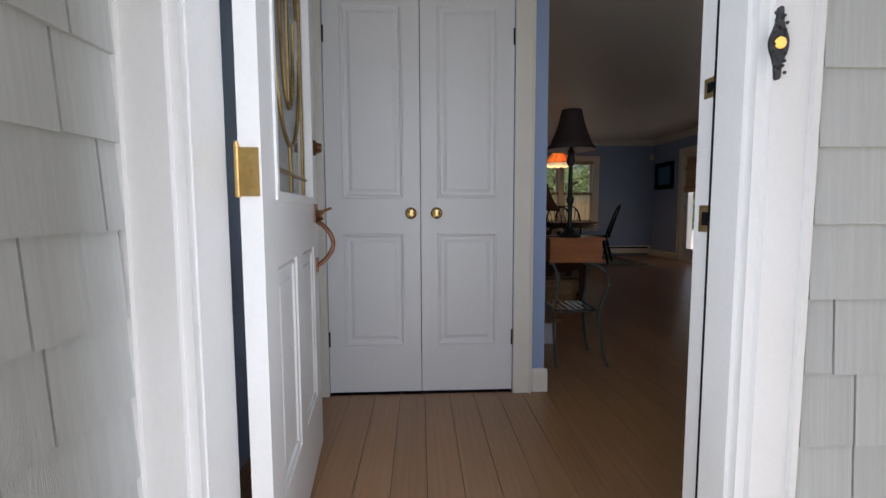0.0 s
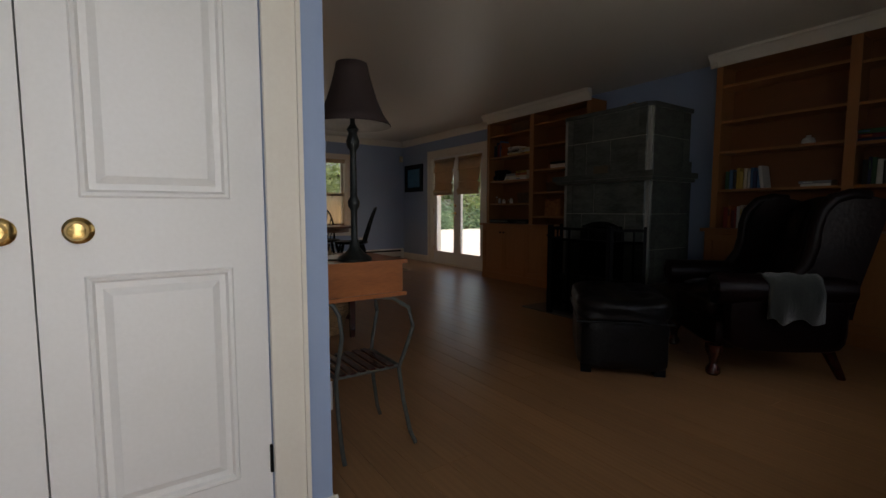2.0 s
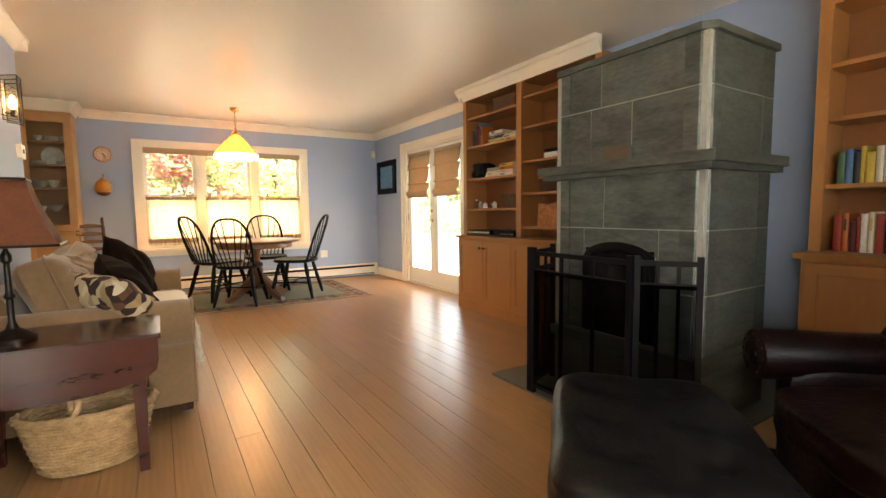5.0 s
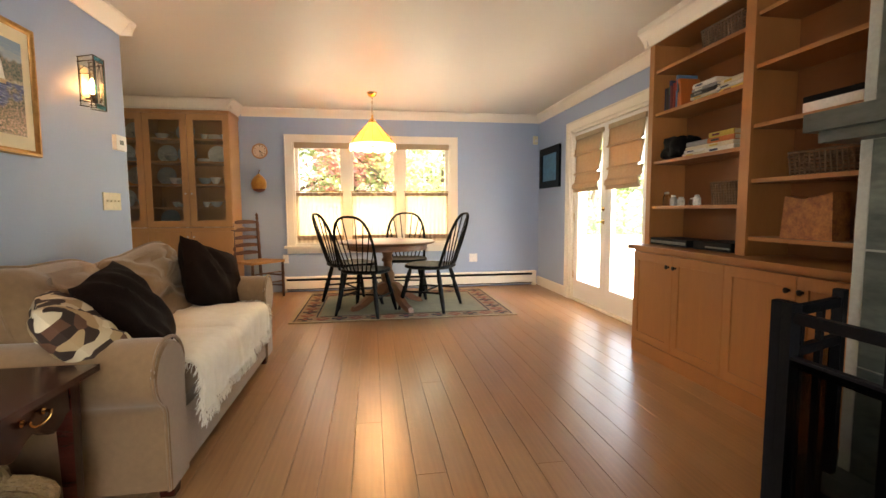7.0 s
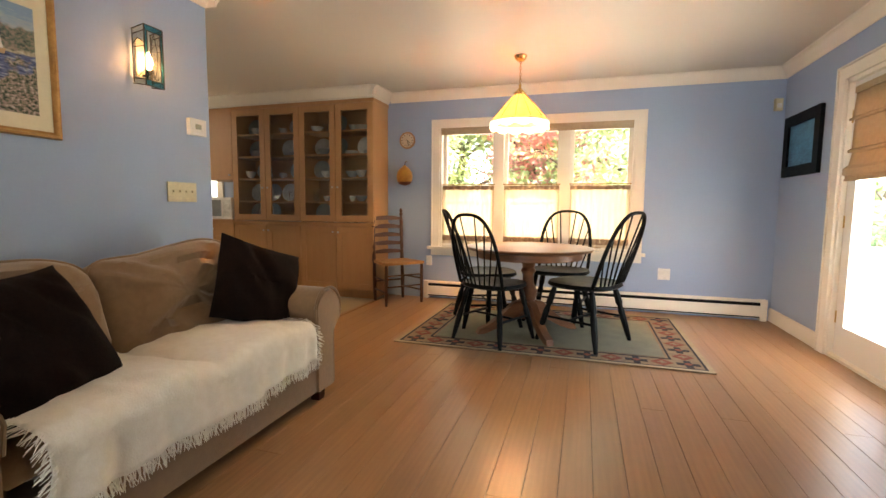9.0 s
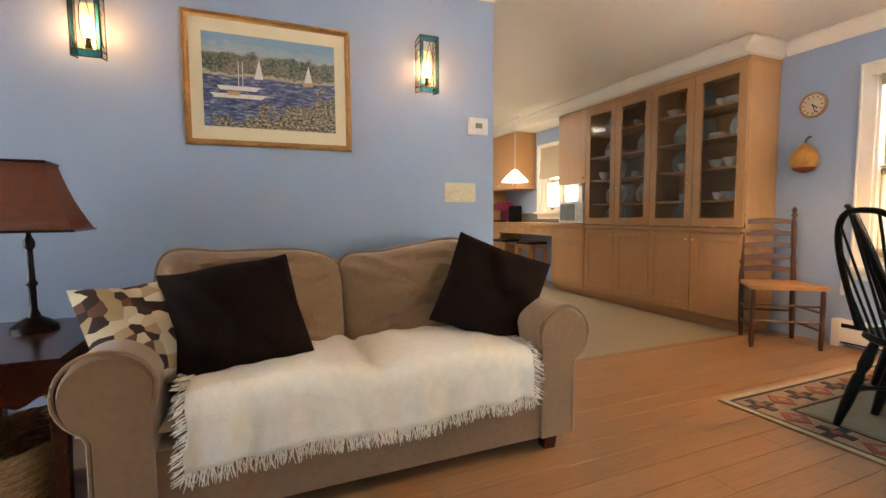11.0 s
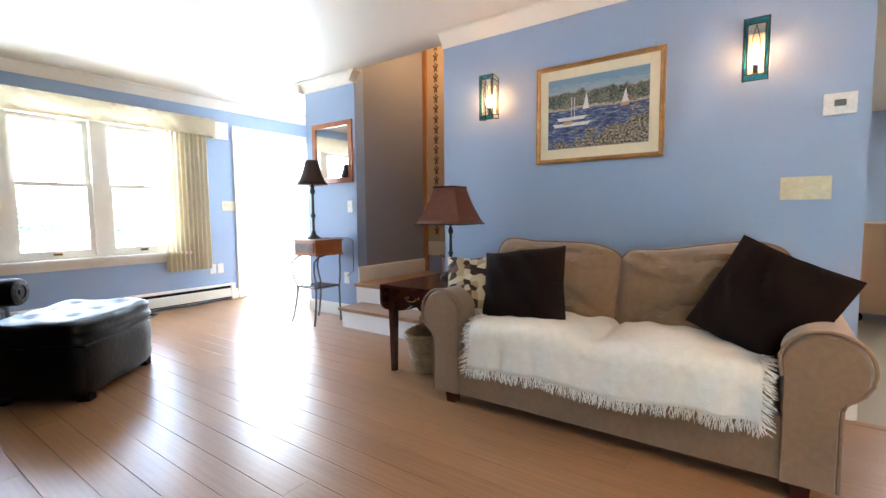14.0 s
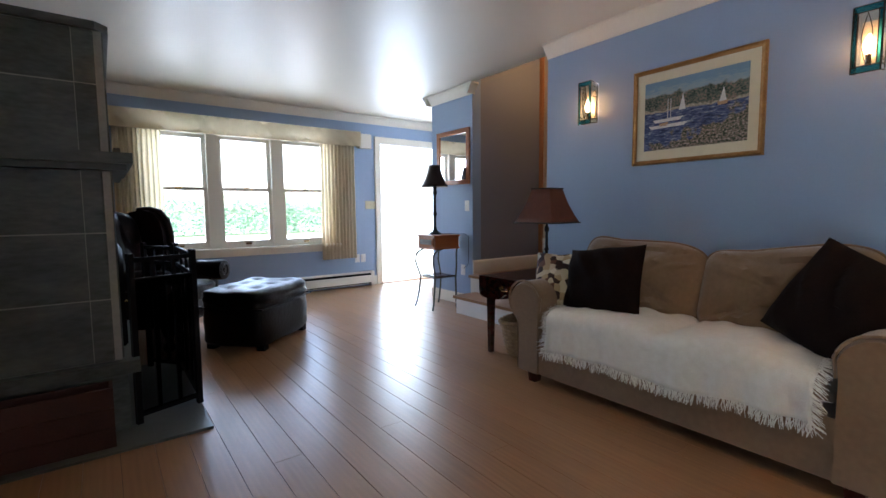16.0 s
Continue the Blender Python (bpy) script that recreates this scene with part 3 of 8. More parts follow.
def sq(c):
    """Rounds a circle's coordinate out towards a square."""
    return math.copysign(abs(c) ** 0.42, c)


def slump(u, v, flip):
    """How far the cushion's upper edge has sunk at (u, v)."""
    return max(0, v) * (0.030 * (1 - u * u) + 0.028 * max(0, u * flip) - 0.012 * math.sin(4 * u))


def slouch_bm(w, h, t, flip, seed):
    """A boxed loose back cushion with a gusset, soft corners and pulled creases, in the local xz plane."""
    bm = bm_new()
    rings, n = [], 64
    # profile from the middle of the front over the edge to the middle of the back: (radius, depth)
    prof = [(0.12, -0.50), (0.28, -0.50), (0.44, -0.49), (0.58, -0.475), (0.70, -0.45), (0.80, -0.415), (0.88, -0.37), (0.94, -0.31), (0.985, -0.24), (1.0, -0.20), (1.005, 0.0), (1.0, 0.2), (0.94, 0.31), (0.7, 0.42), (0.35, 0.48)]
    for r, d in prof:
        ring = []
        for i in range(n):
            a = 2 * math.pi * i / n
            u, v = r * sq(math.cos(a)), r * sq(math.sin(a))
            q = noise.noise(Vector((u * 1.3 + seed * 5.1, v * 1.3, seed)))
            e = noise.noise(Vector((u * 2.2 + seed, v * 7.0 - u * 3 * flip, seed * 1.7)))
            f = noise.noise(Vector((u * 9.0 - v * 3, v * 4.0, seed * 2.3)))
            fold = math.exp(-((v + 0.45 * u * flip + 0.25) / 0.09) ** 2) + 0.8 * math.exp(-((v - 0.62 - 0.18 * u * flip) / 0.06) ** 2)
            soft = 1 - r ** 6
            y = d * t * (1 + 0.16 * q * soft) + (0.042 * e + 0.014 * f + 0.026 * fold) * soft * (1 if d < 0 else 0)
            z = v * h / 2 - slump(u, v, flip) + 0.010 * q * r
            ring.append(bm.verts.new((u * w / 2, y - 0.02 * (1 - v) * soft, z)))
        rings.append(ring)
    for a, b in zip(rings, rings[1:]):
        for i in range(n):
            bm.faces.new((a[i], a[(i + 1) % n], b[(i + 1) % n], b[i]))
    bm.faces.new(rings[0][::-1])
    bm.faces.new(rings[-1])
    return bm


SX0, SX1 = 1.14, 2.075          # back and front of the sofa
SY0, SY1 = 5.55, 7.115          # middle of the two arms
sofa = thing("sofa", "taupe microfibre two-seat sofa with rolled arms", "sofa")
bm = rbox(SX0 + 0.02, SX1 - 0.015, SY0, SY1, 0.065, 0.30, 0.02, 3)
part("base", bm, M_SOFA, sofa)
bm = bm_new()
extrude_poly(bm, [(SX0, 0.10), (SX0 + 0.24, 0.10), (SX0 + 0.20, 0.64), (SX0 + 0.15, 0.71), (SX0 + 0.05, 0.71), (SX0, 0.65)], "y", SY0 + 0.02, SY1 - 0.02)
part("backrest", bevel(bm, 0.03, 3), M_SOFA, sofa)
for y, s in ((SY0, -1), (SY1, 1)):
    prof = [(y - s * 0.085, 0.065), (y + s * 0.075, 0.065), (y + s * 0.075, 0.36)]
    prof += [(y + s * 0.03 + s * 0.125 * math.cos(a), 0.50 + 0.125 * math.sin(a)) for a in [radians(-62 + 11.5 * k) for k in range(21)]]
    prof += [(y - s * 0.085, 0.45)]
    bm = bm_new()
    rows = []
    xs = [SX0 + 0.04, SX0 + 0.3, SX0 + 0.62, SX1 - 0.06, SX1 - 0.02, SX1]
    for k, x in enumerate(xs):
        sh = (1, 1, 1, 1, 0.985, 0.94)[k]
        cy, cz = y, 0.36
        rows.append([bm.verts.new((x, cy + (p[0] - cy) * sh, (cz + (p[1] - cz) * sh) if p[1] > 0.2 else p[1])) for p in prof])
    for a, b in zip(rows, rows[1:]):
        for i in range(len(prof)):
            bm.faces.new((a[i], a[(i + 1) % len(prof)], b[(i + 1) % len(prof)], b[i]))
    bm.faces.new(rows[0])
    bm.faces.new(rows[-1][::-1])
    arm = part("armrest", bm, M_SOFA, sofa)
    pts = [(SX1 - 0.008, p[0] + (0.006 * s if p[0] * s > y * s else -0.004 * s), p[1] + 0.003) for p in prof[1:]]
    part("piping", tube(bm_new(), pts, 0.007, 6), M_SOFA, arm)
for y0, y1 in ((SY0 + 0.09, (SY0 + SY1) / 2 - 0.003), ((SY0 + SY1) / 2 + 0.003, SY1 - 0.09)):
    bm = cushion_bm(y1 - y0, 0.77, 0.155, 14, 1.0, 0, y0, 0.004)
    c = part("seat_cushion", bm, M_SOFA, sofa)
    c.matrix_basis = pose(SX0 + 0.545, (y0 + y1) / 2, 0.362, 90, 0, 90)
for k, (y0, y1) in enumerate(((5.55, 6.32), (6.30, 7.08))):
    flip = 1 if k == 0 else -1
    c = part("back_cushion", slouch_bm(y1 - y0, 0.54, 0.26, flip, 3 + k), M_SOFA, sofa, "slouching taupe back cushion")
    c.matrix_basis = pose(1.455, (y0 + y1) / 2, 0.622, -19, 3 * flip, 90 + 4 * flip)
    rim = [((y1 - y0) / 2 * 1.003 * sq(math.cos(a)), -0.055, 0.27 * 1.003 * sq(math.sin(a)) - slump(sq(math.cos(a)), sq(math.sin(a)), flip)) for a in [2 * math.pi * i / 64 for i in range(64)]]
    part("piping", tube(bm_new(), rim, 0.006, 6, closed=True), M_SOFA, c)
for x, y in ((SX1 - 0.05, SY0 + 0.02), (SX1 - 0.05, SY1 - 0.02), (SX0 + 0.06, SY0 + 0.02), (SX0 + 0.06, SY1 - 0.02)):
    bm = bm_new()
    lathe(bm, [(0.036, 0.0), (0.044, 0.07)], 4, Matrix.Rotation(radians(45), 4, "Z"))
    f = part("foot", bm, M_CHERRY, sofa, "dark tapered wooden foot", smooth=False)
    f.matrix_basis = pose(x, y, 0)

# the throw, laid over the seat and hanging in front
def throw_height(x, y):
    q = noise.noise(Vector((x * 4.0, y * 4.0, 0.3)))
    r = noise.noise(Vector((x * 5.0 + y * 6 + 3, y * 11.0 - x * 6, 1.7)))
    dome = 1 - min(1, abs(y - (5.99 if y < 6.34 else 6.69)) / 0.36) ** 2.4
    return 0.462 + 0.030 * dome + 0.012 * q + 0.011 * r


bm = bm_new()
NU, NV = 34, 74
TY0, TY1 = 5.72, 6.97
rows = []
hem = []
for j in range(NV + 1):
    y = TY0 + (TY1 - TY0) * j / NV
    mid = math.exp(-((y - 6.34) / 0.035) ** 2)
    back = 1.56 + 0.04 * noise.noise(Vector((y * 2, 5.0, 0)))
    drop = 0.150 + 0.02 * noise.noise(Vector((y * 2.2, 9.1, 0))) - 0.03 * (y - 6.4)
    row = []
    for i in range(NU + 1):
        s = i / NU * (2.05 - back + 0.09 + drop)
        flat = 2.03 - back
        if s < flat:
            x, z = back + s, throw_height(back + s, y) - 0.024 * mid
            z += 0.012 * math.exp(-((y - 6.36) / 0.02) ** 2) * (0.5 + 0.5 * math.sin(s * 9))
        elif s < flat + 0.09:
            a = (s - flat) / 0.09 * math.pi / 2
            x, z = 2.03 + 0.072 * math.sin(a), throw_height(2.03, y) - 0.057 * (1 - math.cos(a)) - 0.016 * mid
        else:
            d = s - flat - 0.09
            fold = math.sin(y * 38 + 2 * noise.noise(Vector((y * 3, 0, 0)))) * 0.5 + noise.noise(Vector((y * 17, d * 2, 4.0)))
            x = 2.105 + 0.014 * fold * min(1, d / 0.08) - 0.010 * mid
            z = throw_height(2.03, y) - 0.057 - d
        row.append(bm.verts.new((x, y + 0.02 * noise.noise(Vector((i * 0.2, j * 0.05, 2))), z)))
    rows.append(row)
for a, b in zip(rows, rows[1:]):
    for i in range(NU):
        bm.faces.new((a[i], a[i + 1], b[i + 1], b[i]))
hem = [(r[-1].co.copy(), 0) for r in rows] + [(v.co.copy(), -1) for v in rows[0]] + [(v.co.copy(), 1) for v in rows[-1]]
throw = thing("throw_blanket", "white woven throw with knotted fringe over the sofa seat", "blanket")
cloth = part("cloth", bm, M_THROW, throw)
sol = cloth.modifiers.new("thickness", "SOLIDIFY")
sol.thickness = 0.007
bm = bm_new()
rnd = random.Random(4)
for c, side in hem:
    for k in range(6):
        o = c + Vector((rnd.uniform(-0.012, 0.012) if side else rnd.uniform(-0.004, 0.004), rnd.uniform(-0.009, 0.009), rnd.uniform(-0.01, 0.01) if side else 0.0))
        ln = rnd.uniform(0.030, 0.052)
        if side:
            over = c.x > 2.035
            tip = o + Vector((rnd.uniform(-0.014, 0.014), side * ln * (0.8 if over else 1.0), -ln * (0.5 if over else 0.12) + rnd.uniform(-0.006, 0.006)))
        else:
            tip = o + Vector((rnd.uniform(-0.004, 0.012), rnd.uniform(-0.014, 0.014), -ln))
        mid = (o + tip) / 2 + Vector((rnd.uniform(-0.004, 0.004), rnd.uniform(-0.005, 0.005), 0))
        tube(bm, [o, mid, tip], 0.0022, 4, 0.0012)
tagged(part("fringe", bm, M_THROW, throw, "loose white fringe"), kind="stuff")


def hex_cloth(name):
    """Printed cloth: dark and cream leaf shapes on tan."""
    m = bpy.data.materials.new(name)
    m.use_nodes = True
    nt = m.node_tree
    nd, ln = nt.nodes, nt.links
    tc, vo, rp = nd.new("ShaderNodeTexCoord"), nd.new("ShaderNodeTexVoronoi"), nd.new("ShaderNodeValToRGB")
    vo.voronoi_dimensions = "2D"
    vo.inputs["Scale"].default_value, vo.inputs["Randomness"].default_value = 25.0, 0.65
    sp, cb = nd.new("ShaderNodeSeparateXYZ"), nd.new("ShaderNodeCombineXYZ")
    ln.new(tc.outputs["Object"], sp.inputs[0])
    ln.new(sp.outputs[0], cb.inputs[0])
    ln.new(sp.outputs[2], cb.inputs[1])
    ln.new(cb.outputs[0], vo.inputs["Vector"])
    bw = nd.new("ShaderNodeSeparateColor")
    ln.new(vo.outputs["Color"], bw.inputs[0])
    rp.color_ramp.interpolation = "CONSTANT"
    e = rp.color_ramp.elements
    e[0].color, e[0].position = (0.035, 0.016, 0.010, 1), 0.0
    e[1].color, e[1].position = (0.55, 0.45, 0.30, 1), 0.34
    for p, c in ((0.55, (0.40, 0.28, 0.15, 1)), (0.72, (0.13, 0.055, 0.03, 1)), (0.84, (0.66, 0.58, 0.42, 1))):
        x = e.new(p)
        x.color = c
    ln.new(bw.outputs[0], rp.inputs[0])
    b = nd["Principled BSDF"]
    b.inputs["Roughness"].default_value = 0.85
    ln.new(rp.outputs[0], b.inputs["Base Color"])
    nz, bp = nd.new("ShaderNodeTexNoise"), nd.new("ShaderNodeBump")
    nz.inputs["Scale"].default_value = 260
    bp.inputs["Strength"].default_value, bp.inputs["Distance"].default_value = 0.2, 0.01
    ln.new(nz.outputs[0], bp.inputs["Height"])
    ln.new(bp.outputs[0], b.inputs["Normal"])
    return m


M_HEX = hex_cloth("printed_leaf_cloth")
solid("throw_pillow", cushion_bm(0.46, 0.42, 0.19, 22, 1, 0.02, 2, 0.03), M_HEX, "tan throw pillow printed with brown leaf shapes on the sofa", "pillow").matrix_basis = pose(1.74, 5.61, 0.605, -38, 0, 122)
solid("throw_pillow", cushion_bm(0.47, 0.45, 0.20, 22, 1, 0.03, 5, 0.035), M_BROWN, "dark brown plush square throw pillow leaning on a cushion", "pillow").matrix_basis = pose(1.77, 5.87, 0.640, -30, -7, 100)
solid("throw_pillow", cushion_bm(0.47, 0.46, 0.20, 22, 1, 0.03, 8, 0.035), M_BROWN, "dark brown plush throw pillow tipped against the armrest", "pillow").matrix_basis = pose(1.75, 6.97, 0.655, -24, 20, 64)

# end table
et = thing("end_table", "dark cherry drop-leaf end table with one drawer", "table", pose(1.92 - 1.98 * 1.12, 0, 0) @ Matrix.Diagonal((1.12, 1, 0.925, 1)))
part("tabletop", rbox(1.36, 1.98, 4.93, 5.37, 0.612, 0.635, 0.007, 3), M_CHERRY, et)
for y in (4.92,):
    bm = bm_new()
    prof = [(1.37, 0.628), (1.37, 0.52)] + [(1.67 + 0.30 * math.cos(a), 0.52 - 0.12 * math.sin(a) ** 0.7) for a in [math.pi * (1 - k / 14) for k in range(1, 14)]] + [(1.97, 0.52), (1.97, 0.628)]
    extrude_poly(bm, prof, "y", y - 0.009, y + 0.009)
    part("drop_leaf", bevel(bm, 0.003, 1), M_CHERRY, et, "hanging curved drop leaf")
bm = bm_new()
box(bm, 1.42, 1.90, 4.955, 4.975, 0.47, 0.612)
box(bm, 1.42, 1.90, 5.325, 5.345, 0.47, 0.612)
box(bm, 1.41, 1.43, 4.975, 5.325, 0.47, 0.612)
part("apron", bevel(bm, 0.002, 1), M_CHERRY, et)
bm = bm_new()
prof = [(4.985, 0.605), (4.985, 0.50)] + [(4.985 + 0.33 * k / 12, 0.478 + 0.022 * math.cos(4 * math.pi * k / 12)) for k in range(13)] + [(5.315, 0.605)]
extrude_poly(bm, prof, "x", 1.90, 1.925)
drawer = part("drawer", bevel(bm, 0.003, 1), M_CHERRY, et)
bm = bm_new()
tube(bm, [(1.945, 5.15 + 0.042 * math.cos(a), 0.552 - 0.024 * math.sin(a)) for a in [math.pi * k / 10 for k in range(11)]], 0.0035, 6)
for y in (5.108, 5.192):
    lathe(bm, [(0.011, 0), (0.011, 0.004), (0.005, 0.008), (0.005, 0.022)], 10, pose(1.925, y, 0.552, 0, 90, 0))
part("handle", bm, M_BRASS, drawer, "antique brass bail handle")
for x, y in ((1.905, 4.965), (1.905, 5.335), (1.43, 4.965), (1.43, 5.335)):
    bm = bm_new()
    lathe(bm, [(0.022, 0), (0.034, 0.612)], 4, Matrix.Rotation(radians(45), 4, "Z"))
    part("leg", bm, M_CHERRY, et, smooth=False).matrix_basis = pose(x, y, 0)

M_SHADE = mat("rust_brown_shade", (0.150, 0.046, 0.020), 0.8, dark=(0.115, 0.034, 0.015), scale=30, bump=0.15, bump_scale=200)
M_BRONZE = mat("dark_bronze", (0.022, 0.017, 0.014), 0.37, metal=0.7, scale=20, rough_vary=0.07)
tl = thing("table_lamp", "unlit lamp with square rust brown shade on the end table", "lamp", pose(1.42, 5.14, 0.5875) @ Matrix.Diagonal((1, 1, 1.10, 1)))
bm = bm_new()
lathe(bm, [(0.075, 0), (0.075, 0.012), (0.05, 0.03), (0.022, 0.045), (0.012, 0.07), (0.012, 0.15), (0.02, 0.16), (0.012, 0.175), (0.010, 0.28), (0.018, 0.29), (0.018, 0.31), (0.008, 0.33), (0.008, 0.40)], 16)
part("base", bm, M_BRONZE, tl)


def square_shade(w0, w1, h, z):
    bm = bm_new()
    ro = []
    for k in range(7):
        f = k / 6
        w = w0 + (w1 - w0) * (f + 0.10 * math.sin(math.pi * f))
        ro.append([bm.verts.new((sx * w, sy * w, z + h * f)) for sx, sy in ((-1, -1), (1, -1), (1, 1), (-1, 1))])
    for a, b in zip(ro, ro[1:]):
        for i in range(4):
            bm.faces.new((a[i], a[(i + 1) % 4], b[(i + 1) % 4], b[i]))
    return bm


sh = part("shade", square_shade(0.175, 0.082, 0.235, 0.345), M_SHADE, tl, "square bell-sided rust shade")
sh.matrix_basis = pose(0, 0, 0, 0, 0, 4)
sh.modifiers.new("thickness", "SOLIDIFY").thickness = 0.004
for z, w in ((0.347, 0.177), (0.58, 0.084)):
    bm = tube(bm_new(), [(sx * w, sy * w, z) for sx, sy in ((-1, -1), (1, -1), (1, 1), (-1, 1))], 0.005, 6, closed=True)
    part("trim", bm, M_BRONZE, tl).matrix_basis = pose(0, 0, 0, 0, 0, 4)

# wicker basket under the table
M_WICKER = mat("pale_wicker", (0.50, 0.33, 0.165), 0.6, dark=(0.27, 0.16, 0.07), scale=25, fine=120, bump=0.2)
bk = thing("basket", "pale wicker basket with arched handle under the table", "basket", pose(1.64, 5.15, 0.0) @ Matrix.Diagonal((1.22, 0.74, 1.0, 1)))
NS, NR = 30, 17
bm = bm_new()
for r in range(NR):
    f = r / (NR - 1)
    rad = 0.135 + 0.055 * f ** 0.8
    pts = []
    for k in range(NS * 2):
        a = 2 * math.pi * k / (NS * 2)
        d = 0.006 * (1 if (k // 1 + r) % 2 else -1) if k % 2 == 0 else 0.0
        pts.append(((rad + d) * math.cos(a), (rad + d) * math.sin(a), 0.012 + 0.235 * f))
    part("willow_strand", tube(bm_new(), pts, 0.0085, 5, closed=True), M_WICKER, bk)
for k in range(NS):
    a = 2 * math.pi * k / NS
    part("stake", tube(bm_new(), [(0.133 * math.cos(a), 0.133 * math.sin(a), 0.005), (0.192 * math.cos(a), 0.192 * math.sin(a), 0.25)], 0.004, 5), M_WICKER, bk)
part("bottom", lathe(bm_new(), [(0.13, 0.004), (0.13, 0.012)], 24), M_WICKER, bk)
bm = bm_new()
for o in range(3):
    tube(bm, [((0.197 + 0.008 * math.cos(k * 1.3 + o * 2.1)) * math.cos(2 * math.pi * k / 40), (0.197 + 0.008 * math.cos(k * 1.3 + o * 2.1)) * math.sin(2 * math.pi * k / 40), 0.258 + 0.008 * math.sin(k * 1.3 + o * 2.1)) for k in range(40)], 0.009, 6, closed=True)
part("rim", bm, M_WICKER, bk)
bm = bm_new()
for o in range(2):
    tube(bm, [(0.19 * math.cos(math.pi * k / 24), 0.012 * math.sin(k * 1.1 + o * math.pi), 0.24 + 0.22 * math.sin(math.pi * k / 24)) for k in range(25)], 0.010, 6)
part("handle", bm, M_WICKER, bk).matrix_basis = pose(0, 0, 0, 0, 0, 82)

# framed harbour print
M_GOLD = mat("gilt_frame", (0.46, 0.26, 0.085), 0.37, metal=0.55, dark=(0.30, 0.15, 0.045), scale=12, fine=60, bump=0.1, rough_vary=0.07)
M_MATB = mat("cream_mat_board", (0.74, 0.66, 0.47), 0.8, dark=(0.70, 0.62, 0.43), scale=20)


def frame_bm(w, h, b, d, step=True):
    """A mitred picture frame round w x h in the local xz plane, standing out along -y."""
    bm = bm_new()
    prof = [(0, 0), (0, -d * 0.5), (b * 0.25, -d * 0.62), (b * 0.55, -d), (b * 0.85, -d), (b, -d * 0.7), (b, 0)] if step else [(0, 0), (0, -d), (b, -d), (b, 0)]
    rings = []
    for sx, sz in ((-1, -1), (1, -1), (1, 1), (-1, 1)):
        rings.append([bm.verts.new((sx * (w / 2 + p[0]), p[1], sz * (h / 2 + p[0]))) for p in prof])
    for k in range(4):
        a, c = rings[k], rings[(k + 1) % 4]
        for i in range(len(prof)):
            bm.faces.new((a[i], a[(i + 1) % len(prof)], c[(i + 1) % len(prof)], c[i]))
    return bm


def harbour_paint(name):
    """Loose brush dabs: hazy sky, autumn tree line, blue water with streaks, a flowery bank rising to one side."""
    m = bpy.data.materials.new(name)
    m.use_nodes = True
    nt = m.node_tree
    nd, ln = nt.nodes, nt.links
    tc, sp = nd.new("ShaderNodeTexCoord"), nd.new("ShaderNodeSeparateXYZ")
    ln.new(tc.outputs["Object"], sp.inputs[0])
    def dabs(stretch, scale, detail=2.0):
        q, n = nd.new("ShaderNodeMapping"), nd.new("ShaderNodeTexNoise")
        q.inputs["Scale"].default_value = stretch
        n.inputs["Scale"].default_value, n.inputs["Detail"].default_value = scale, detail
        ln.new(tc.outputs["Object"], q.inputs[0])
        ln.new(q.outputs[0], n.inputs[0])
        return n.outputs[0]
    def calc(op, x, y, z=None):
        k = nd.new("ShaderNodeMath")
        k.operation = op
        for s_, v in zip(k.inputs, (x, y, z)):
            if v is None:
                continue
            if isinstance(v, (int, float)):
                s_.default_value = v
            else:
                ln.new(v, s_)
        return k.outputs[0]
    def colours(src, stops, mode="LINEAR"):
        r = nd.new("ShaderNodeValToRGB")
        r.color_ramp.interpolation = mode
        e = r.color_ramp.elements
        e[0].position, e[0].color = stops[0][0], (*stops[0][1], 1)
        e[1].position, e[1].color = stops[-1][0], (*stops[-1][1], 1)
        for p, c in stops[1:-1]:
            e.new(p).color = (*c, 1)
        ln.new(src, r.inputs[0])
        return r.outputs[0]
    def blend(mask, under, over):
        x = nd.new("ShaderNodeMix")
        x.data_type = "RGBA"
        ln.new(mask, x.inputs[0])
        ln.new(under, x.inputs[6])
        ln.new(over, x.inputs[7])
        return x.outputs[2]
    def step(src, lo, hi):
        r = nd.new("ShaderNodeMapRange")
        r.inputs[1].default_value, r.inputs[2].default_value = lo, hi
        ln.new(src, r.inputs[0])
        return r.outputs[0]
    rough, fine, long = dabs((1, 1, 1), 14), dabs((1, 1, 1.3), 70), dabs((1, 1, 5), 26)
    x, z = sp.outputs[0], sp.outputs[2]
    wob = calc("MULTIPLY_ADD", calc("SUBTRACT", rough, 0.5), 0.10, z)
    sky = colours(calc("MULTIPLY_ADD", z, 4.0, calc("MULTIPLY", long, 0.5)), ((0.70, (0.46, 0.52, 0.52)), (0.95, (0.27, 0.42, 0.56)), (1.25, (0.20, 0.36, 0.55))))
    trees = colours(calc("MULTIPLY_ADD", fine, 0.6, calc("MULTIPLY", rough, 0.4)), ((0.36, (0.045, 0.06, 0.05)), (0.46, (0.12, 0.17, 0.12)), (0.54, (0.26, 0.22, 0.15)), (0.62, (0.36, 0.24, 0.19)), (0.70, (0.45, 0.42, 0.26))))
    water = colours(calc("MULTIPLY_ADD", long, 0.8, calc("MULTIPLY", fine, 0.2)), ((0.34, (0.035, 0.05, 0.13)), (0.46, (0.07, 0.10, 0.26)), (0.56, (0.14, 0.18, 0.36)), (0.66, (0.42, 0.45, 0.52))))
    bank = colours(fine, ((0.33, (0.05, 0.06, 0.04)), (0.44, (0.15, 0.17, 0.10)), (0.51, (0.30, 0.23, 0.15)), (0.58, (0.42, 0.28, 0.22)), (0.68, (0.60, 0.50, 0.40))))
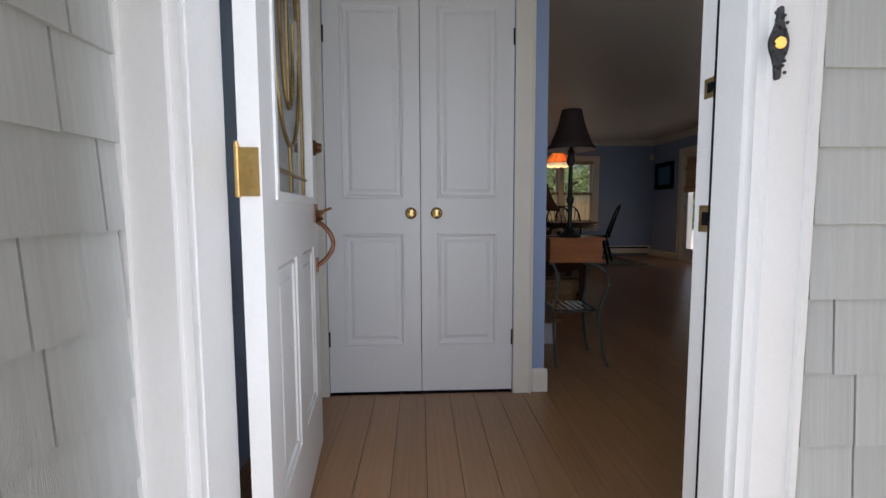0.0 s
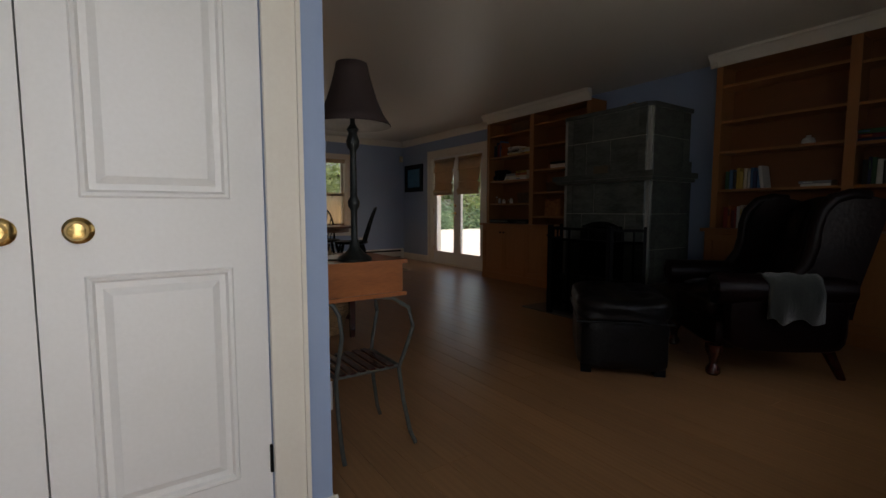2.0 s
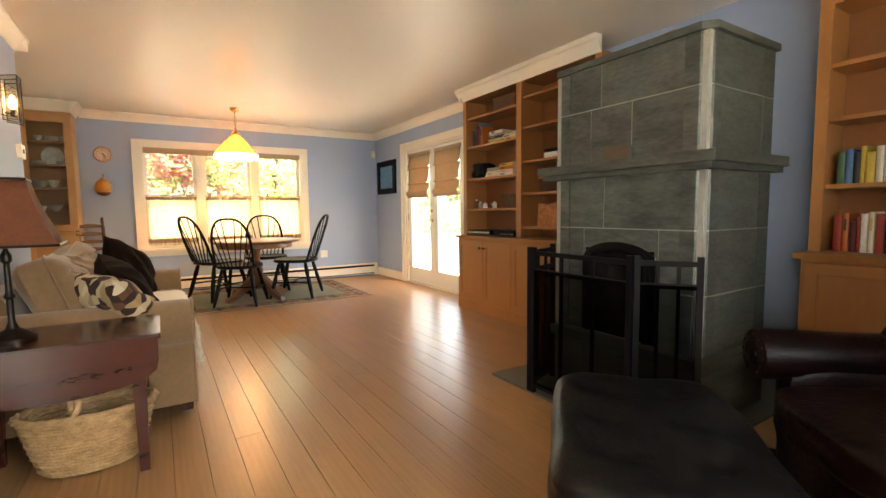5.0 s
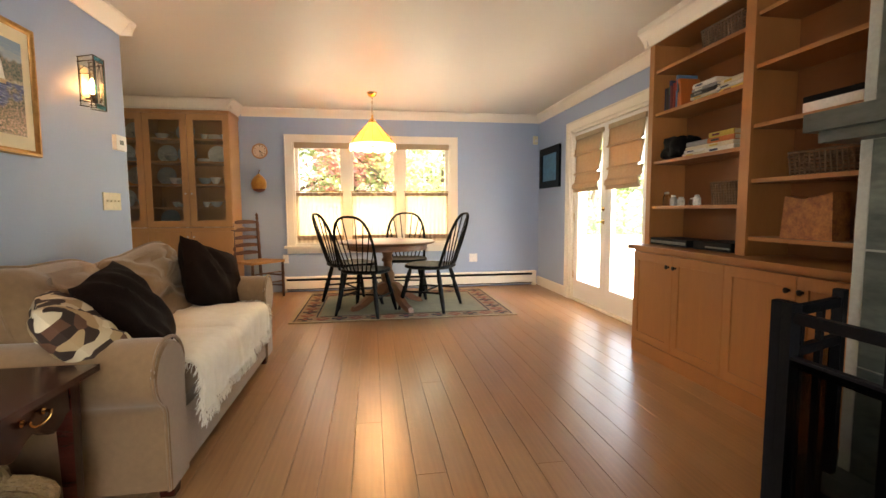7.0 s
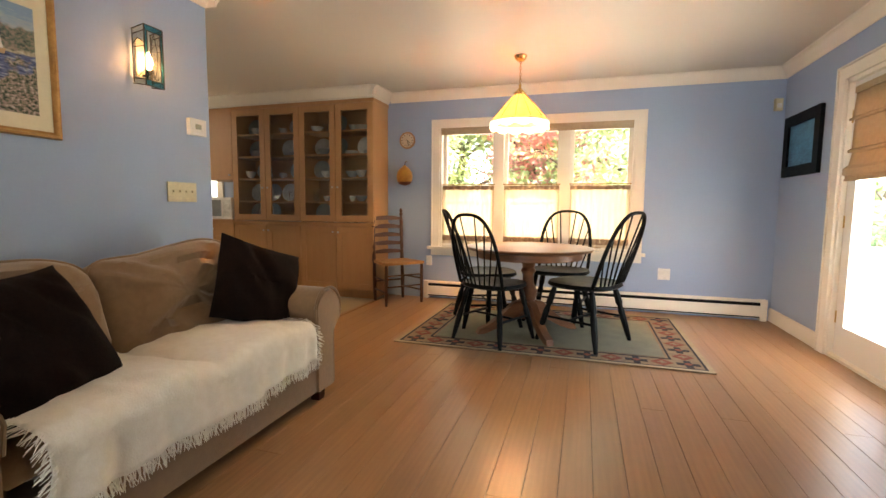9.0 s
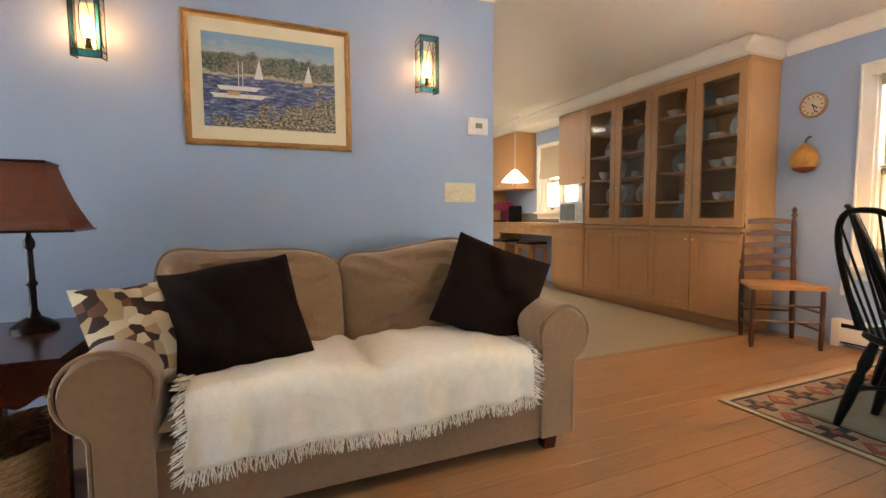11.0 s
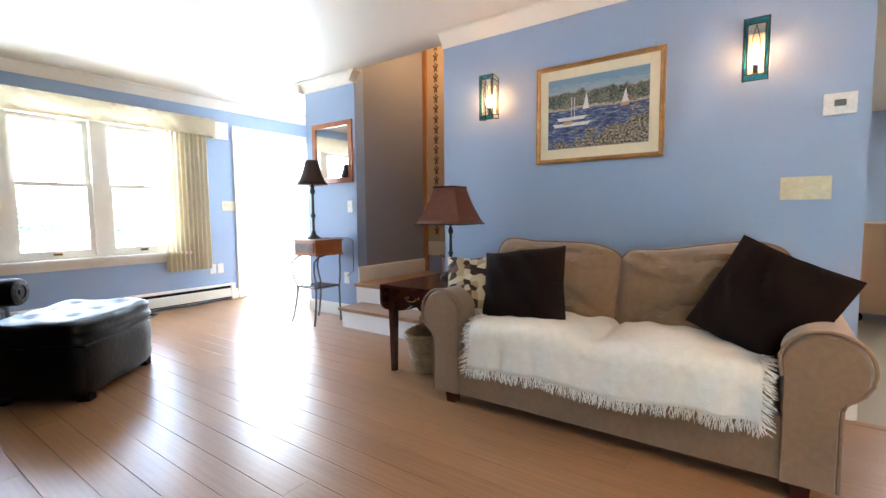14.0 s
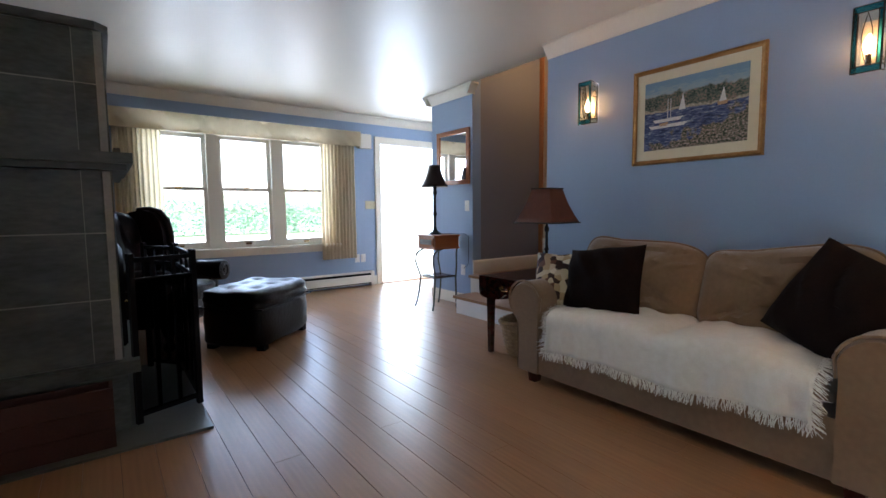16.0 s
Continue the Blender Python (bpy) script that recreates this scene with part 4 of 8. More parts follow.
    shore = colours(fine, ((0.35, (0.42, 0.33, 0.20)), (0.65, (0.68, 0.58, 0.42))))
    pic = blend(step(wob, 0.128, 0.142), trees, sky)
    pic = blend(step(calc("MULTIPLY_ADD", wob, -0.6, calc("MULTIPLY", z, -0.4)), -0.042, -0.034), pic, shore)
    pic = blend(step(calc("MULTIPLY_ADD", wob, -0.3, calc("MULTIPLY", z, -0.7)), -0.026, -0.020), pic, water)
    edge = calc("MULTIPLY_ADD", x, 0.34, calc("MULTIPLY_ADD", rough, 0.30, -0.255))
    pic = blend(step(calc("SUBTRACT", edge, z), 0.0, 0.03), pic, bank)
    b = nd["Principled BSDF"]
    b.inputs["Roughness"].default_value = 0.25
    hs = nd.new("ShaderNodeHueSaturation")
    hs.inputs["Saturation"].default_value, hs.inputs["Value"].default_value = 0.82, 0.80
    ln.new(pic, hs.inputs["Color"])
    ln.new(hs.outputs[0], b.inputs["Base Color"])
    return m


PY, PZ, PW, PH = 6.05, 1.686, 0.80, 0.637
pic = thing("picture", "gilt-framed print of sailing boats in a harbour", "picture", pose(XS, PY, PZ, 0, 0, 90))
part("frame", frame_bm(PW - 0.06, PH - 0.06, 0.03, 0.028), M_GOLD, pic, "gilt wooden frame")
bm = bm_new()
box(bm, -PW / 2 + 0.02, PW / 2 - 0.02, -0.012, 0.0, -PH / 2 + 0.02, PH / 2 - 0.02)
part("mat", bm, M_MATB, pic, "cream mat board", smooth=False)
bm = bm_new()
box(bm, -0.315, 0.315, -0.0155, -0.011, -0.225, 0.225)
art = part("print", bm, harbour_paint("harbour_print"), pic, "harbour scene in loose dabs of colour", smooth=False)
M_SAIL = mat("painted_white", (0.75, 0.72, 0.68), 0.4, scale=40)
M_HULL = mat("painted_ochre", (0.50, 0.30, 0.16), 0.4, scale=40)
for x, z, s in ((-0.063, 0.018, 0.10), (0.177, 0.022, 0.09)):
    bm = bm_new()
    extrude_poly(bm, [(x - 0.02, z), (x + 0.022, z), (x + 0.004, z + s)], "y", -0.0175, -0.016)
    part("sail", bm, M_SAIL, art, smooth=False)
for x, z, w, c in ((-0.155, -0.032, 0.10, M_SAIL), (-0.155, -0.070, 0.13, M_SAIL), (-0.18, -0.058, 0.03, M_HULL), (0.177, 0.018, 0.03, M_HULL)):
    bm = bm_new()
    extrude_poly(bm, [(x - w, z + 0.006), (x + w, z + 0.010), (x + w * 0.8, z - 0.012), (x - w * 0.85, z - 0.014)], "y", -0.0175, -0.016)
    part("hull", bm, c, art, smooth=False)
for x in (-0.157, -0.138):
    bm = bm_new()
    box(bm, x, x + 0.003, -0.0175, -0.016, -0.03, 0.10)
    part("mast", bm, M_SAIL, art, smooth=False)

# wall sconces of leaded coloured glass
M_TEAL = pane_glass("teal_glass", (0.22, 0.60, 0.68), 0.10)
M_SEED = pane_glass("seeded_clear_glass", (0.95, 0.93, 0.86))
M_BULB = glow("lit_bulb", (1.0, 0.48, 0.17), 5.0)
M_BACKP = mat("white_enamel", (0.78, 0.76, 0.72), 0.4, scale=20)
M_LEAD = mat("lead_came", (0.05, 0.05, 0.05), 0.5, metal=0.8, scale=40)
for y in (5.30, 6.88):
    sc = thing("wall_sconce", "lit wall sconce of teal and clear leaded glass", "wall lamp", pose(XS, y, 1.862, 0, 0, 90), "sconces over the sofa")
    part("backplate", rbox(-0.035, 0.035, -0.012, 0, -0.10, 0.10, 0.004), M_BACKP, sc, "white enamelled backplate")
    w, h, d = 0.054, 0.155, 0.095
    bm = bm_new()
    for x in (-w, w):
        for z0, z1 in ((-h, h),):
            tube(bm, [(x, -d, z0), (x, -d, z1)], 0.004, 5)
            tube(bm, [(x, -0.012, z0 + 0.02), (x, -0.012, z1 - 0.02)], 0.003, 5)
    for x in (-0.038, 0.038):
        tube(bm, [(x, -d, -h + 0.030), (x, -d, h - 0.030)], 0.0025, 5)
    for z in (-h, h, -h + 0.030, h - 0.030):
        tube(bm, [(-w, -d, z), (w, -d, z)], 0.003, 5)
        for x in (-w, w):
            tube(bm, [(x, -d, z), (x, -0.006, z * 0.9)], 0.003, 5)
    for q in (-1, 1):
        tube(bm, arc(lambda f: (q * 0.020 * math.sin(math.pi * f), -d - 0.001, -0.118 + 0.236 * f), 12), 0.002, 5)
        tube(bm, [(q * w, -d, 0.06), (q * w, -d * 0.5, 0.09), (q * w, -0.012, 0.06)], 0.002, 5)
        tube(bm, [(q * w, -d, -0.075), (q * w, -d * 0.5, -0.105), (q * w, -0.012, -0.075)], 0.002, 5)
        tube(bm, [(q * w, -d, 0.045), (q * w, -0.012, 0.045)], 0.002, 5)
    part("came", bm, M_LEAD, sc)
    for q in (-1, 1):
        bm = bm_new()
        box(bm, q * w - 0.001, q * w + 0.001, -d + 0.004, -0.012, -h + 0.01, h - 0.01)
        part("side_pane", bm, M_SEED, sc, smooth=False).visible_shadow = False
    for x0, x1, z0, z1, g in ((-w, w, h - 0.030, h, M_TEAL), (-w, w, -h, -h + 0.030, M_TEAL), (-w, -0.038, -h + 0.030, h - 0.030, M_TEAL), (0.038, w, -h + 0.030, h - 0.030, M_TEAL), (-0.038, 0.038, -h + 0.030, h - 0.030, M_SEED)):
        bm = bm_new()
        box(bm, x0, x1, -d - 0.0015, -d + 0.0015, z0, z1)
        part("pane", bm, g, sc, smooth=False).visible_shadow = False
    bm = bm_new()
    lathe(bm, [(0.004, -0.045), (0.018, -0.03), (0.024, -0.005), (0.018, 0.02), (0.004, 0.05)], 12, pose(0, -0.052, -0.02))
    b = part("bulb", bm, M_BULB, sc, "lit candle bulb")
    b.visible_shadow = False
    bm = lathe(bm_new(), [(0.012, -0.09), (0.012, -0.045)], 10, pose(0, -0.052, -0.02))
    tube(bm, [(0, -0.052, -0.09), (0, -0.01, -0.09)], 0.006, 6)
    part("socket", bm, M_LEAD, sc)
    lamp("sconce_light", "POINT", 0.055, (1.0, 0.42, 0.13), pose(XS + 0.052, y, 1.847), shadow_soft_size=0.02)

M_IVORY = mat("ivory_plastic", (0.70, 0.64, 0.42), 0.4, scale=20)
M_PLASTIC = mat("white_plastic", (0.78, 0.76, 0.72), 0.4, scale=20)
M_SCREEN = mat("grey_display", (0.20, 0.22, 0.20), 0.2, scale=30)
th = thing("thermostat", "white plastic wall thermostat with grey display", "thermostat", pose(XS, 7.225, 1.555, 0, 0, 90))
part("body", rbox(-0.062, 0.062, -0.028, 0, -0.050, 0.050, 0.006), M_PLASTIC, th)
part("display", rbox(-0.022, 0.022, -0.031, -0.02, -0.012, 0.018, 0.002), M_SCREEN, th)


def plate(name, m, n, label, material, toggles=True):
    p = thing(name, label, "switch" if toggles else "outlet", m)
    w = 0.035 + 0.0225 * (n - 1)
    part("cover", rbox(-w, w, -0.006, 0, -0.058, 0.058, 0.003), material, p)
    for k in range(n):
        x = (k - (n - 1) / 2) * 0.045
        if toggles:
            bm = bm_new()
            box(bm, x - 0.005, x + 0.005, -0.007, 0, -0.012, 0.012)
            box(bm, x - 0.003, x + 0.003, -0.018, -0.005, -0.002, 0.010)
            part("toggle", bevel(bm, 0.001, 1), material, p)
        else:
            for z in (-0.022, 0.022):
                part("socket", rbox(x - 0.016, x + 0.016, -0.009, 0, z - 0.014, z + 0.014, 0.004), material, p)
    return p


plate("light_switch", pose(XS, 7.11, 1.155, 0, 0, 90), 4, "ivory four-gang light switch plate", M_IVORY)


# ---- entry: front door, closet, console ----
def raised_panel(bm, x0, x1, z0, z1, y, d=0.010, w=0.035):
    """A raised field inside a sunk moulding, on a face at y looking towards -y."""
    rings = []
    for inset, dy in ((0, 0.0), (0.006, -0.006), (0.014, -0.004), (0.020, 0.006), (0.034, 0.007), (0.052, -0.002)):
        rings.append([bm.verts.new((x, y + dy, z)) for x, z in ((x0 + inset, z0 + inset), (x1 - inset, z0 + inset), (x1 - inset, z1 - inset), (x0 + inset, z1 - inset))])
    for a, b in zip(rings, rings[1:]):
        for i in range(4):
            bm.faces.new((a[i], a[(i + 1) % 4], b[(i + 1) % 4], b[i]))
    bm.faces.new(rings[-1])


M_BRASSD = mat("dull_brass", (0.42, 0.30, 0.13), 0.45, metal=0.9, dark=(0.26, 0.17, 0.07), scale=40)
M_DOORK = mat("aged_copper_hardware", (0.30, 0.14, 0.075), 0.4, metal=0.9, dark=(0.16, 0.07, 0.04), scale=30)
leaf = thing("front_door", "white painted panelled front door with glass, standing open", "door", pose(-0.136, 1.520, 0, 0, 0, 95.5))
W, T = 0.90, 0.045
bm = bm_new()
box(bm, 0.002, 0.13, -T, 0, 0.012, 2.03)
box(bm, W - 0.13, W, -T, 0, 0.012, 2.03)
for z0, z1 in ((0.012, 0.26), (0.84, 1.00), (1.91, 2.03)):
    box(bm, 0.13, W - 0.13, -T, 0, z0, z1)
box(bm, W / 2 - 0.055, W / 2 + 0.055, -T, 0, 0.26, 0.84)
part("stiles", bevel(bm, 0.004, 1), M_WHITE, leaf)
for x0, x1 in ((0.13, W / 2 - 0.055), (W / 2 + 0.055, W - 0.13)):
    bm = bm_new()
    box(bm, x0, x1, -T + 0.012, -0.012, 0.26, 0.84)
    raised_panel(bm, x0 + 0.004, x1 - 0.004, 0.265, 0.835, -T + 0.010)
    part("panel", bm, M_WHITE, leaf, smooth=False)
bm = bm_new()
for x0, x1, z0, z1 in ((0.13, 0.152, 1.0, 1.91), (W - 0.152, W - 0.13, 1.0, 1.91), (0.152, W - 0.152, 1.0, 1.022), (0.152, W - 0.152, 1.888, 1.91)):
    box(bm, x0, x1, -T - 0.006, 0.006, z0, z1)
part("glass_bead", bevel(bm, 0.004, 1), M_WHITE, leaf)
M_RAIN = pane_glass("obscure_door_glass", (0.74, 0.75, 0.66), 0.22)
bm = bm_new()
box(bm, 0.15, W - 0.15, -T / 2 - 0.003, -T / 2 + 0.003, 1.02, 1.89)
pane = part("pane", bm, M_RAIN, leaf, "leaded door glass with curved ornament", smooth=False)
GX = W / 2
for pts in ([(GX - 0.23, 1.03), (GX - 0.23, 1.88)], [(GX + 0.23, 1.03), (GX + 0.23, 1.88)], [(GX - 0.29, 1.085), (GX + 0.29, 1.085)],
            [(GX, 1.03), (GX, 1.17)], [(GX, 1.30), (GX, 1.62)],
            [(GX + 0.20 * math.sin(math.pi * (k / 16 - 0.5)), 1.48 - 0.31 * math.cos(math.pi * (k / 16 - 0.5))) for k in range(17)],
            [(GX + 0.10 * math.sin(math.pi * (k / 16 - 0.5)), 1.56 - 0.28 * math.cos(math.pi * (k / 16 - 0.5))) for k in range(17)],
            [(GX + 0.17 * math.sin(math.pi * (k / 16 - 0.5)), 1.60 + 0.22 * math.cos(math.pi * (k / 16 - 0.5))) for k in range(17)]):
    part("came", tube(bm_new(), [(x, -T / 2 - 0.003, z) for x, z in pts], 0.006, 6), M_BRASSD, pane, "dull brass came")
for z in (0.25, 1.055, 1.82):
    bm = bm_new()
    box(bm, -0.002, 0.001, -T + 0.004, -0.004, z - 0.05, z + 0.05)
    lathe(bm, [(0.006, z - 0.052), (0.006, z + 0.052)], 10, pose(-0.002, 0.002, 0))
    lathe(bm, [(0.0075, z + 0.05), (0.004, z + 0.062)], 10, pose(-0.002, 0.002, 0))
    for dz in (-0.032, 0.0, 0.032):
        lathe(bm, [(0.004, 0), (0.003, 0.002)], 8, pose(-0.002, -T * 0.55, z + dz, 0, -90, 0))
    part("hinge", bm, M_BRASS, leaf, "worn brass butt hinge")
bm = bm_new()
for z, r in ((1.215, 0.030), (0.955, 0.030)):
    lathe(bm, [(r, 0), (r, 0.006), (r * 0.7, 0.014), (r * 0.55, 0.030)], 16, pose(W - 0.065, -T, z, 90, 0, 0))
box(bm, W - 0.095, W - 0.035, -T - 0.006, -T, 0.93, 1.0)
box(bm, W - 0.083, W - 0.047, -T - 0.006, -T, 0.735, 0.79)
tube(bm, [(W - 0.065, -T - 0.004 - 0.062 * math.sin(math.pi * k / 12) ** 0.8, 0.935 - 0.175 * k / 12) for k in range(13)], 0.009, 8)
tube(bm, [(W - 0.065, -T, 0.965), (W - 0.065, -T - 0.03, 0.972), (W - 0.065, -T - 0.062, 0.985)], 0.008, 6, 0.005)
part("handle_set", bm, M_DOORK, leaf, "copper thumb-latch pull and deadbolt")

# strike plates and bell on the frame's other side
for z, h in ((1.225, 0.020), (0.955, 0.028)):
    sp = part("strike_plate", rbox(DOOR[1] - 0.0240, DOOR[1] - 0.020, 1.478, 1.508, z - h, z + h, 0.001, 1), M_BRASSD, fd, "worn brass strike plate")
    # Black block on the plate stands for the shade inside the latch hole
    part("latch_hole", rbox(DOOR[1] - 0.0248, DOOR[1] - 0.020, 1.478, 1.497, z - h * 0.5, z + h * 0.5, 0.0005, 1), M_BLACK, sp)
part("weatherstrip", rbox(DOOR[1] - 0.0305, DOOR[1] - 0.020, 1.461, 1.467, 0.01, DOOR[3] - 0.03, 0.001, 1), M_BLACK, fd, "black weatherstrip")
bell = thing("doorbell", "ornate pewter doorbell with a lit amber button", "doorbell", pose(0.862, 1.346, 1.262))
bm = bm_new()
prof = [(0.013 + 0.011 * math.cos(4 * math.pi * k / 40) ** 2 * (1 if k % 40 else 0.9), 0) for k in range(40)]
pts = [(prof[k][0] * math.cos(2 * math.pi * k / 40) * 0.75, (0.062 if abs(math.sin(2 * math.pi * k / 40)) > 0.9 else 0.05) * math.sin(2 * math.pi * k / 40)) for k in range(40)]
extrude_poly(bm, pts, "y", -0.006, 0.0)
for k in range(26):
    a = k * 2.4
    lathe(bm, [(0.0035, 0), (0.002, 0.003)], 6, pose(0.011 * math.cos(a), -0.006, -0.05 + 0.1 * k / 25, 90, 0, 0))
part("plate", bm, mat("pewter", (0.12, 0.12, 0.12), 0.45, metal=0.9, dark=(0.03, 0.03, 0.03), scale=60, amount=0.9), bell)
bm = lathe(bm_new(), [(0.010, 0), (0.010, 0.003), (0.006, 0.006)], 14, pose(0, -0.006, 0, 90, 0, 0))
part("button", bm, glow("amber_button", (1.0, 0.62, 0.15), 0.6, (0.8, 0.5, 0.1)), bell)

# closet doors
for x0, x1, s in ((-0.243, 0.238, 1), (0.242, 0.723, -1)):
    cl = thing("closet_door", "white painted two-panel closet door with brass knob", "door", pose(0, 2.922, 0), "closet doors")
    bm = bm_new()
    i = 0.085
    box(bm, x0, x0 + i, 0, 0.034, 0.012, 2.03)
    box(bm, x1 - i, x1, 0, 0.034, 0.012, 2.03)
    for z0, z1 in ((0.012, 0.265), (0.855, 1.035), (2.0, 2.03)):
        box(bm, x0 + i, x1 - i, 0, 0.034, z0, z1)
    part("stiles", bevel(bm, 0.002, 1), M_WHITE, cl)
    for z0, z1 in ((0.265, 0.855), (1.035, 2.0)):
        bm = bm_new()
        raised_panel(bm, x0 + i - 0.002, x1 - i + 0.002, z0 - 0.002, z1 + 0.002, 0.001)
        box(bm, x0 + i, x1 - i, 0.014, 0.030, z0, z1)
        part("panel", bm, M_WHITE, cl, smooth=False)
    xk = 0.19 if s > 0 else 0.322
    bm = lathe(bm_new(), [(0.030, 0), (0.030, 0.003), (0.024, 0.007), (0.012, 0.010), (0.010, 0.022), (0.019, 0.030), (0.022, 0.040), (0.017, 0.050), (0.006, 0.053)], 20, pose(xk, 0, 0.960, 90, 0, 0))
    part("knob", bm, M_BRASS, cl, "polished brass knob")
    for z in (0.30, 1.85):
        xh = x0 if s > 0 else x1
        bm = rbox(xh - 0.006, xh + 0.006, -0.008, 0.004, z - 0.04, z + 0.04, 0.002)
        part("hinge", bm, M_BLACK, cl, "dark iron hinge")

# console table with a lamp
M_PINE = mat("amber_pine", (0.40, 0.13, 0.036), 0.37, dark=(0.26, 0.085, 0.026), scale=3, fine=30, bump=0.03, stretch=(1, 5, 5), coat=0.2, rough_vary=0.08)
M_IRON = mat("grey_green_iron", (0.12, 0.135, 0.125), 0.5, metal=0.5, dark=(0.07, 0.075, 0.07), scale=30, bump=0.15)
ct = thing("console_table", "amber wood console table on scrolled iron legs", "table")
CX0, CX1, CY0, CY1 = 1.02, 1.34, 3.255, 3.565
part("tabletop", rbox(CX0 - 0.01, CX1 + 0.015, CY0 - 0.015, CY1 + 0.015, 0.790, 0.806, 0.005), M_PINE, ct)
bm = rbox(CX0, CX1, CY0, CY1, 0.672, 0.790, 0.003)
part("drawer_case", bm, M_PINE, ct)
part("lower_moulding", rbox(CX0 - 0.008, CX1 + 0.012, CY0 - 0.012, CY1 + 0.012, 0.656, 0.672, 0.005), M_PINE, ct)
dr = part("drawer", rbox(CX1, CX1 + 0.012, CY0 + 0.025, CY1 - 0.025, 0.69, 0.775, 0.004), M_PINE, ct)
part("drawer_plaque", rbox(CX1 + 0.012, CX1 + 0.017, CY0 + 0.05, CY1 - 0.05, 0.705, 0.76, 0.002), mat("carved_grey_plaque", (0.30, 0.26, 0.21), 0.7, dark=(0.14, 0.12, 0.10), scale=60, bump=0.6, bump_scale=70), dr, "carved grey plaque")
for x, y, sx, sy in ((CX1 - 0.01, CY0 + 0.02, 1, -1), (CX1 - 0.01, CY1 - 0.02, 1, 1), (CX0 + 0.03, CY0 + 0.02, 0.3, -1), (CX0 + 0.03, CY1 - 0.02, 0.3, 1)):
    pts = [(x - 0.10 * sx, y, 0.655), (x - 0.03 * sx, y + 0.01 * sy, 0.645), (x + 0.035 * sx, y + 0.025 * sy, 0.60), (x + 0.05 * sx, y + 0.035 * sy, 0.52), (x + 0.02 * sx, y + 0.02 * sy, 0.42), (x, y, 0.34), (x + 0.015 * sx, y + 0.010 * sy, 0.20), (x + 0.04 * sx, y + 0.025 * sy, 0.06), (x + 0.06 * sx, y + 0.035 * sy, 0.008)]
    part("leg", tube(bm_new(), pts, 0.009, 8), M_IRON, ct, "curved iron leg")
bm = bm_new()
for y in (CY0 + 0.02, CY1 - 0.02):
    tube(bm, [(CX0 + 0.03, y, 0.35), (CX1 - 0.01, y, 0.35)], 0.008, 6)
for x in (CX0 + 0.03, CX1 - 0.01):
    tube(bm, [(x, CY0 + 0.02, 0.35), (x, CY1 - 0.02, 0.35)], 0.008, 6)
part("shelf_frame", bm, M_IRON, ct)
for k in range(6):
    x = CX0 + 0.06 + k * 0.042
    part("slat", rbox(x - 0.013, x + 0.013, CY0 + 0.015, CY1 - 0.015, 0.352, 0.362, 0.003), M_CHERRY, ct, "dark wooden shelf slat")
M_BELL = mat("black_brown_shade", (0.028, 0.014, 0.012), 0.8, dark=(0.02, 0.010, 0.009), scale=40, bump=0.15, bump_scale=200)
M_SHIN = mat("shade_lining", (0.55, 0.50, 0.42), 0.7, scale=20)
cl = thing("table_lamp", "tall unlit buffet lamp with dark bell shade on the console", "lamp", pose(1.153, 3.31, 0.806))
bm = lathe(bm_new(), [(0.068, 0), (0.070, 0.008), (0.060, 0.018), (0.040, 0.030), (0.022, 0.050), (0.018, 0.075), (0.013, 0.085), (0.013, 0.20), (0.022, 0.215), (0.024, 0.235), (0.014, 0.255), (0.012, 0.43), (0.024, 0.45), (0.026, 0.47), (0.016, 0.50), (0.024, 0.515), (0.010, 0.535), (0.008, 0.60)], 20)
part("base", bm, mat("verdigris_black", (0.020, 0.024, 0.022), 0.4, metal=0.4, dark=(0.010, 0.012, 0.011), scale=25, bump=0.2), cl)
bm = bm_new()
lathe(bm, [(0.150, 0.53), (0.122, 0.57), (0.098, 0.625), (0.080, 0.68), (0.066, 0.735), (0.060, 0.765)], 28, cap=False)
s = part("shade", bm, [M_BELL, M_SHIN], cl, "dark brown bell shade")
so = s.modifiers.new("thickness", "SOLIDIFY")
so.thickness, so.offset, so.material_offset, so.material_offset_rim = 0.003, -1, 1, 0
bm = bm_new()
for k in range(3):
    a = 2 * math.pi * k / 3
    tube(bm, [(0, 0, 0.60), (0.062 * math.cos(a), 0.062 * math.sin(a), 0.75)], 0.002, 4)
part("spider", bm, M_BRONZE, cl)
bm = tube(bm_new(), [(1.10, 3.33, 0.809), (1.03, 3.38, 0.809), (0.96, 3.44, 0.809), (0.925, 3.56, 0.808), (0.915, 3.61, 0.78), (0.915, 3.61, 0.48), (0.912, 3.52, 0.42)], 0.003, 6)
solid("lamp_cord", bm, M_BLACK, "black lamp cord trailing down behind the console", "cord")

# mirror and plates on the closet's end wall
mi = thing("mirror", "rectangular mirror in a plain oak frame", "mirror", pose(0.895, 3.325, 1.665, 0, 0, 90))
part("frame", frame_bm(0.49, 0.51, 0.05, 0.022, False), M_PINE, mi)
bm = bm_new()
box(bm, -0.25, 0.25, -0.010, -0.004, -0.26, 0.26)
mg = bpy.data.materials.new("mirror_silver")
mg.use_nodes = True
b = mg.node_tree.nodes["Principled BSDF"]
b.inputs["Metallic"].default_value, b.inputs["Roughness"].default_value, b.inputs["Base Color"].default_value = 1.0, 0.02, (0.9, 0.9, 0.9, 1)
part("glass", bm, mg, mi, smooth=False)
plate("light_switch", pose(0.895, 3.565, 1.12, 0, 0, 90), 1, "white single light switch plate", M_PLASTIC)
plate("wall_outlet", pose(0.895, 3.49, 0.40, 0, 0, 90), 1, "white wall outlet with a plug", M_PLASTIC, False)

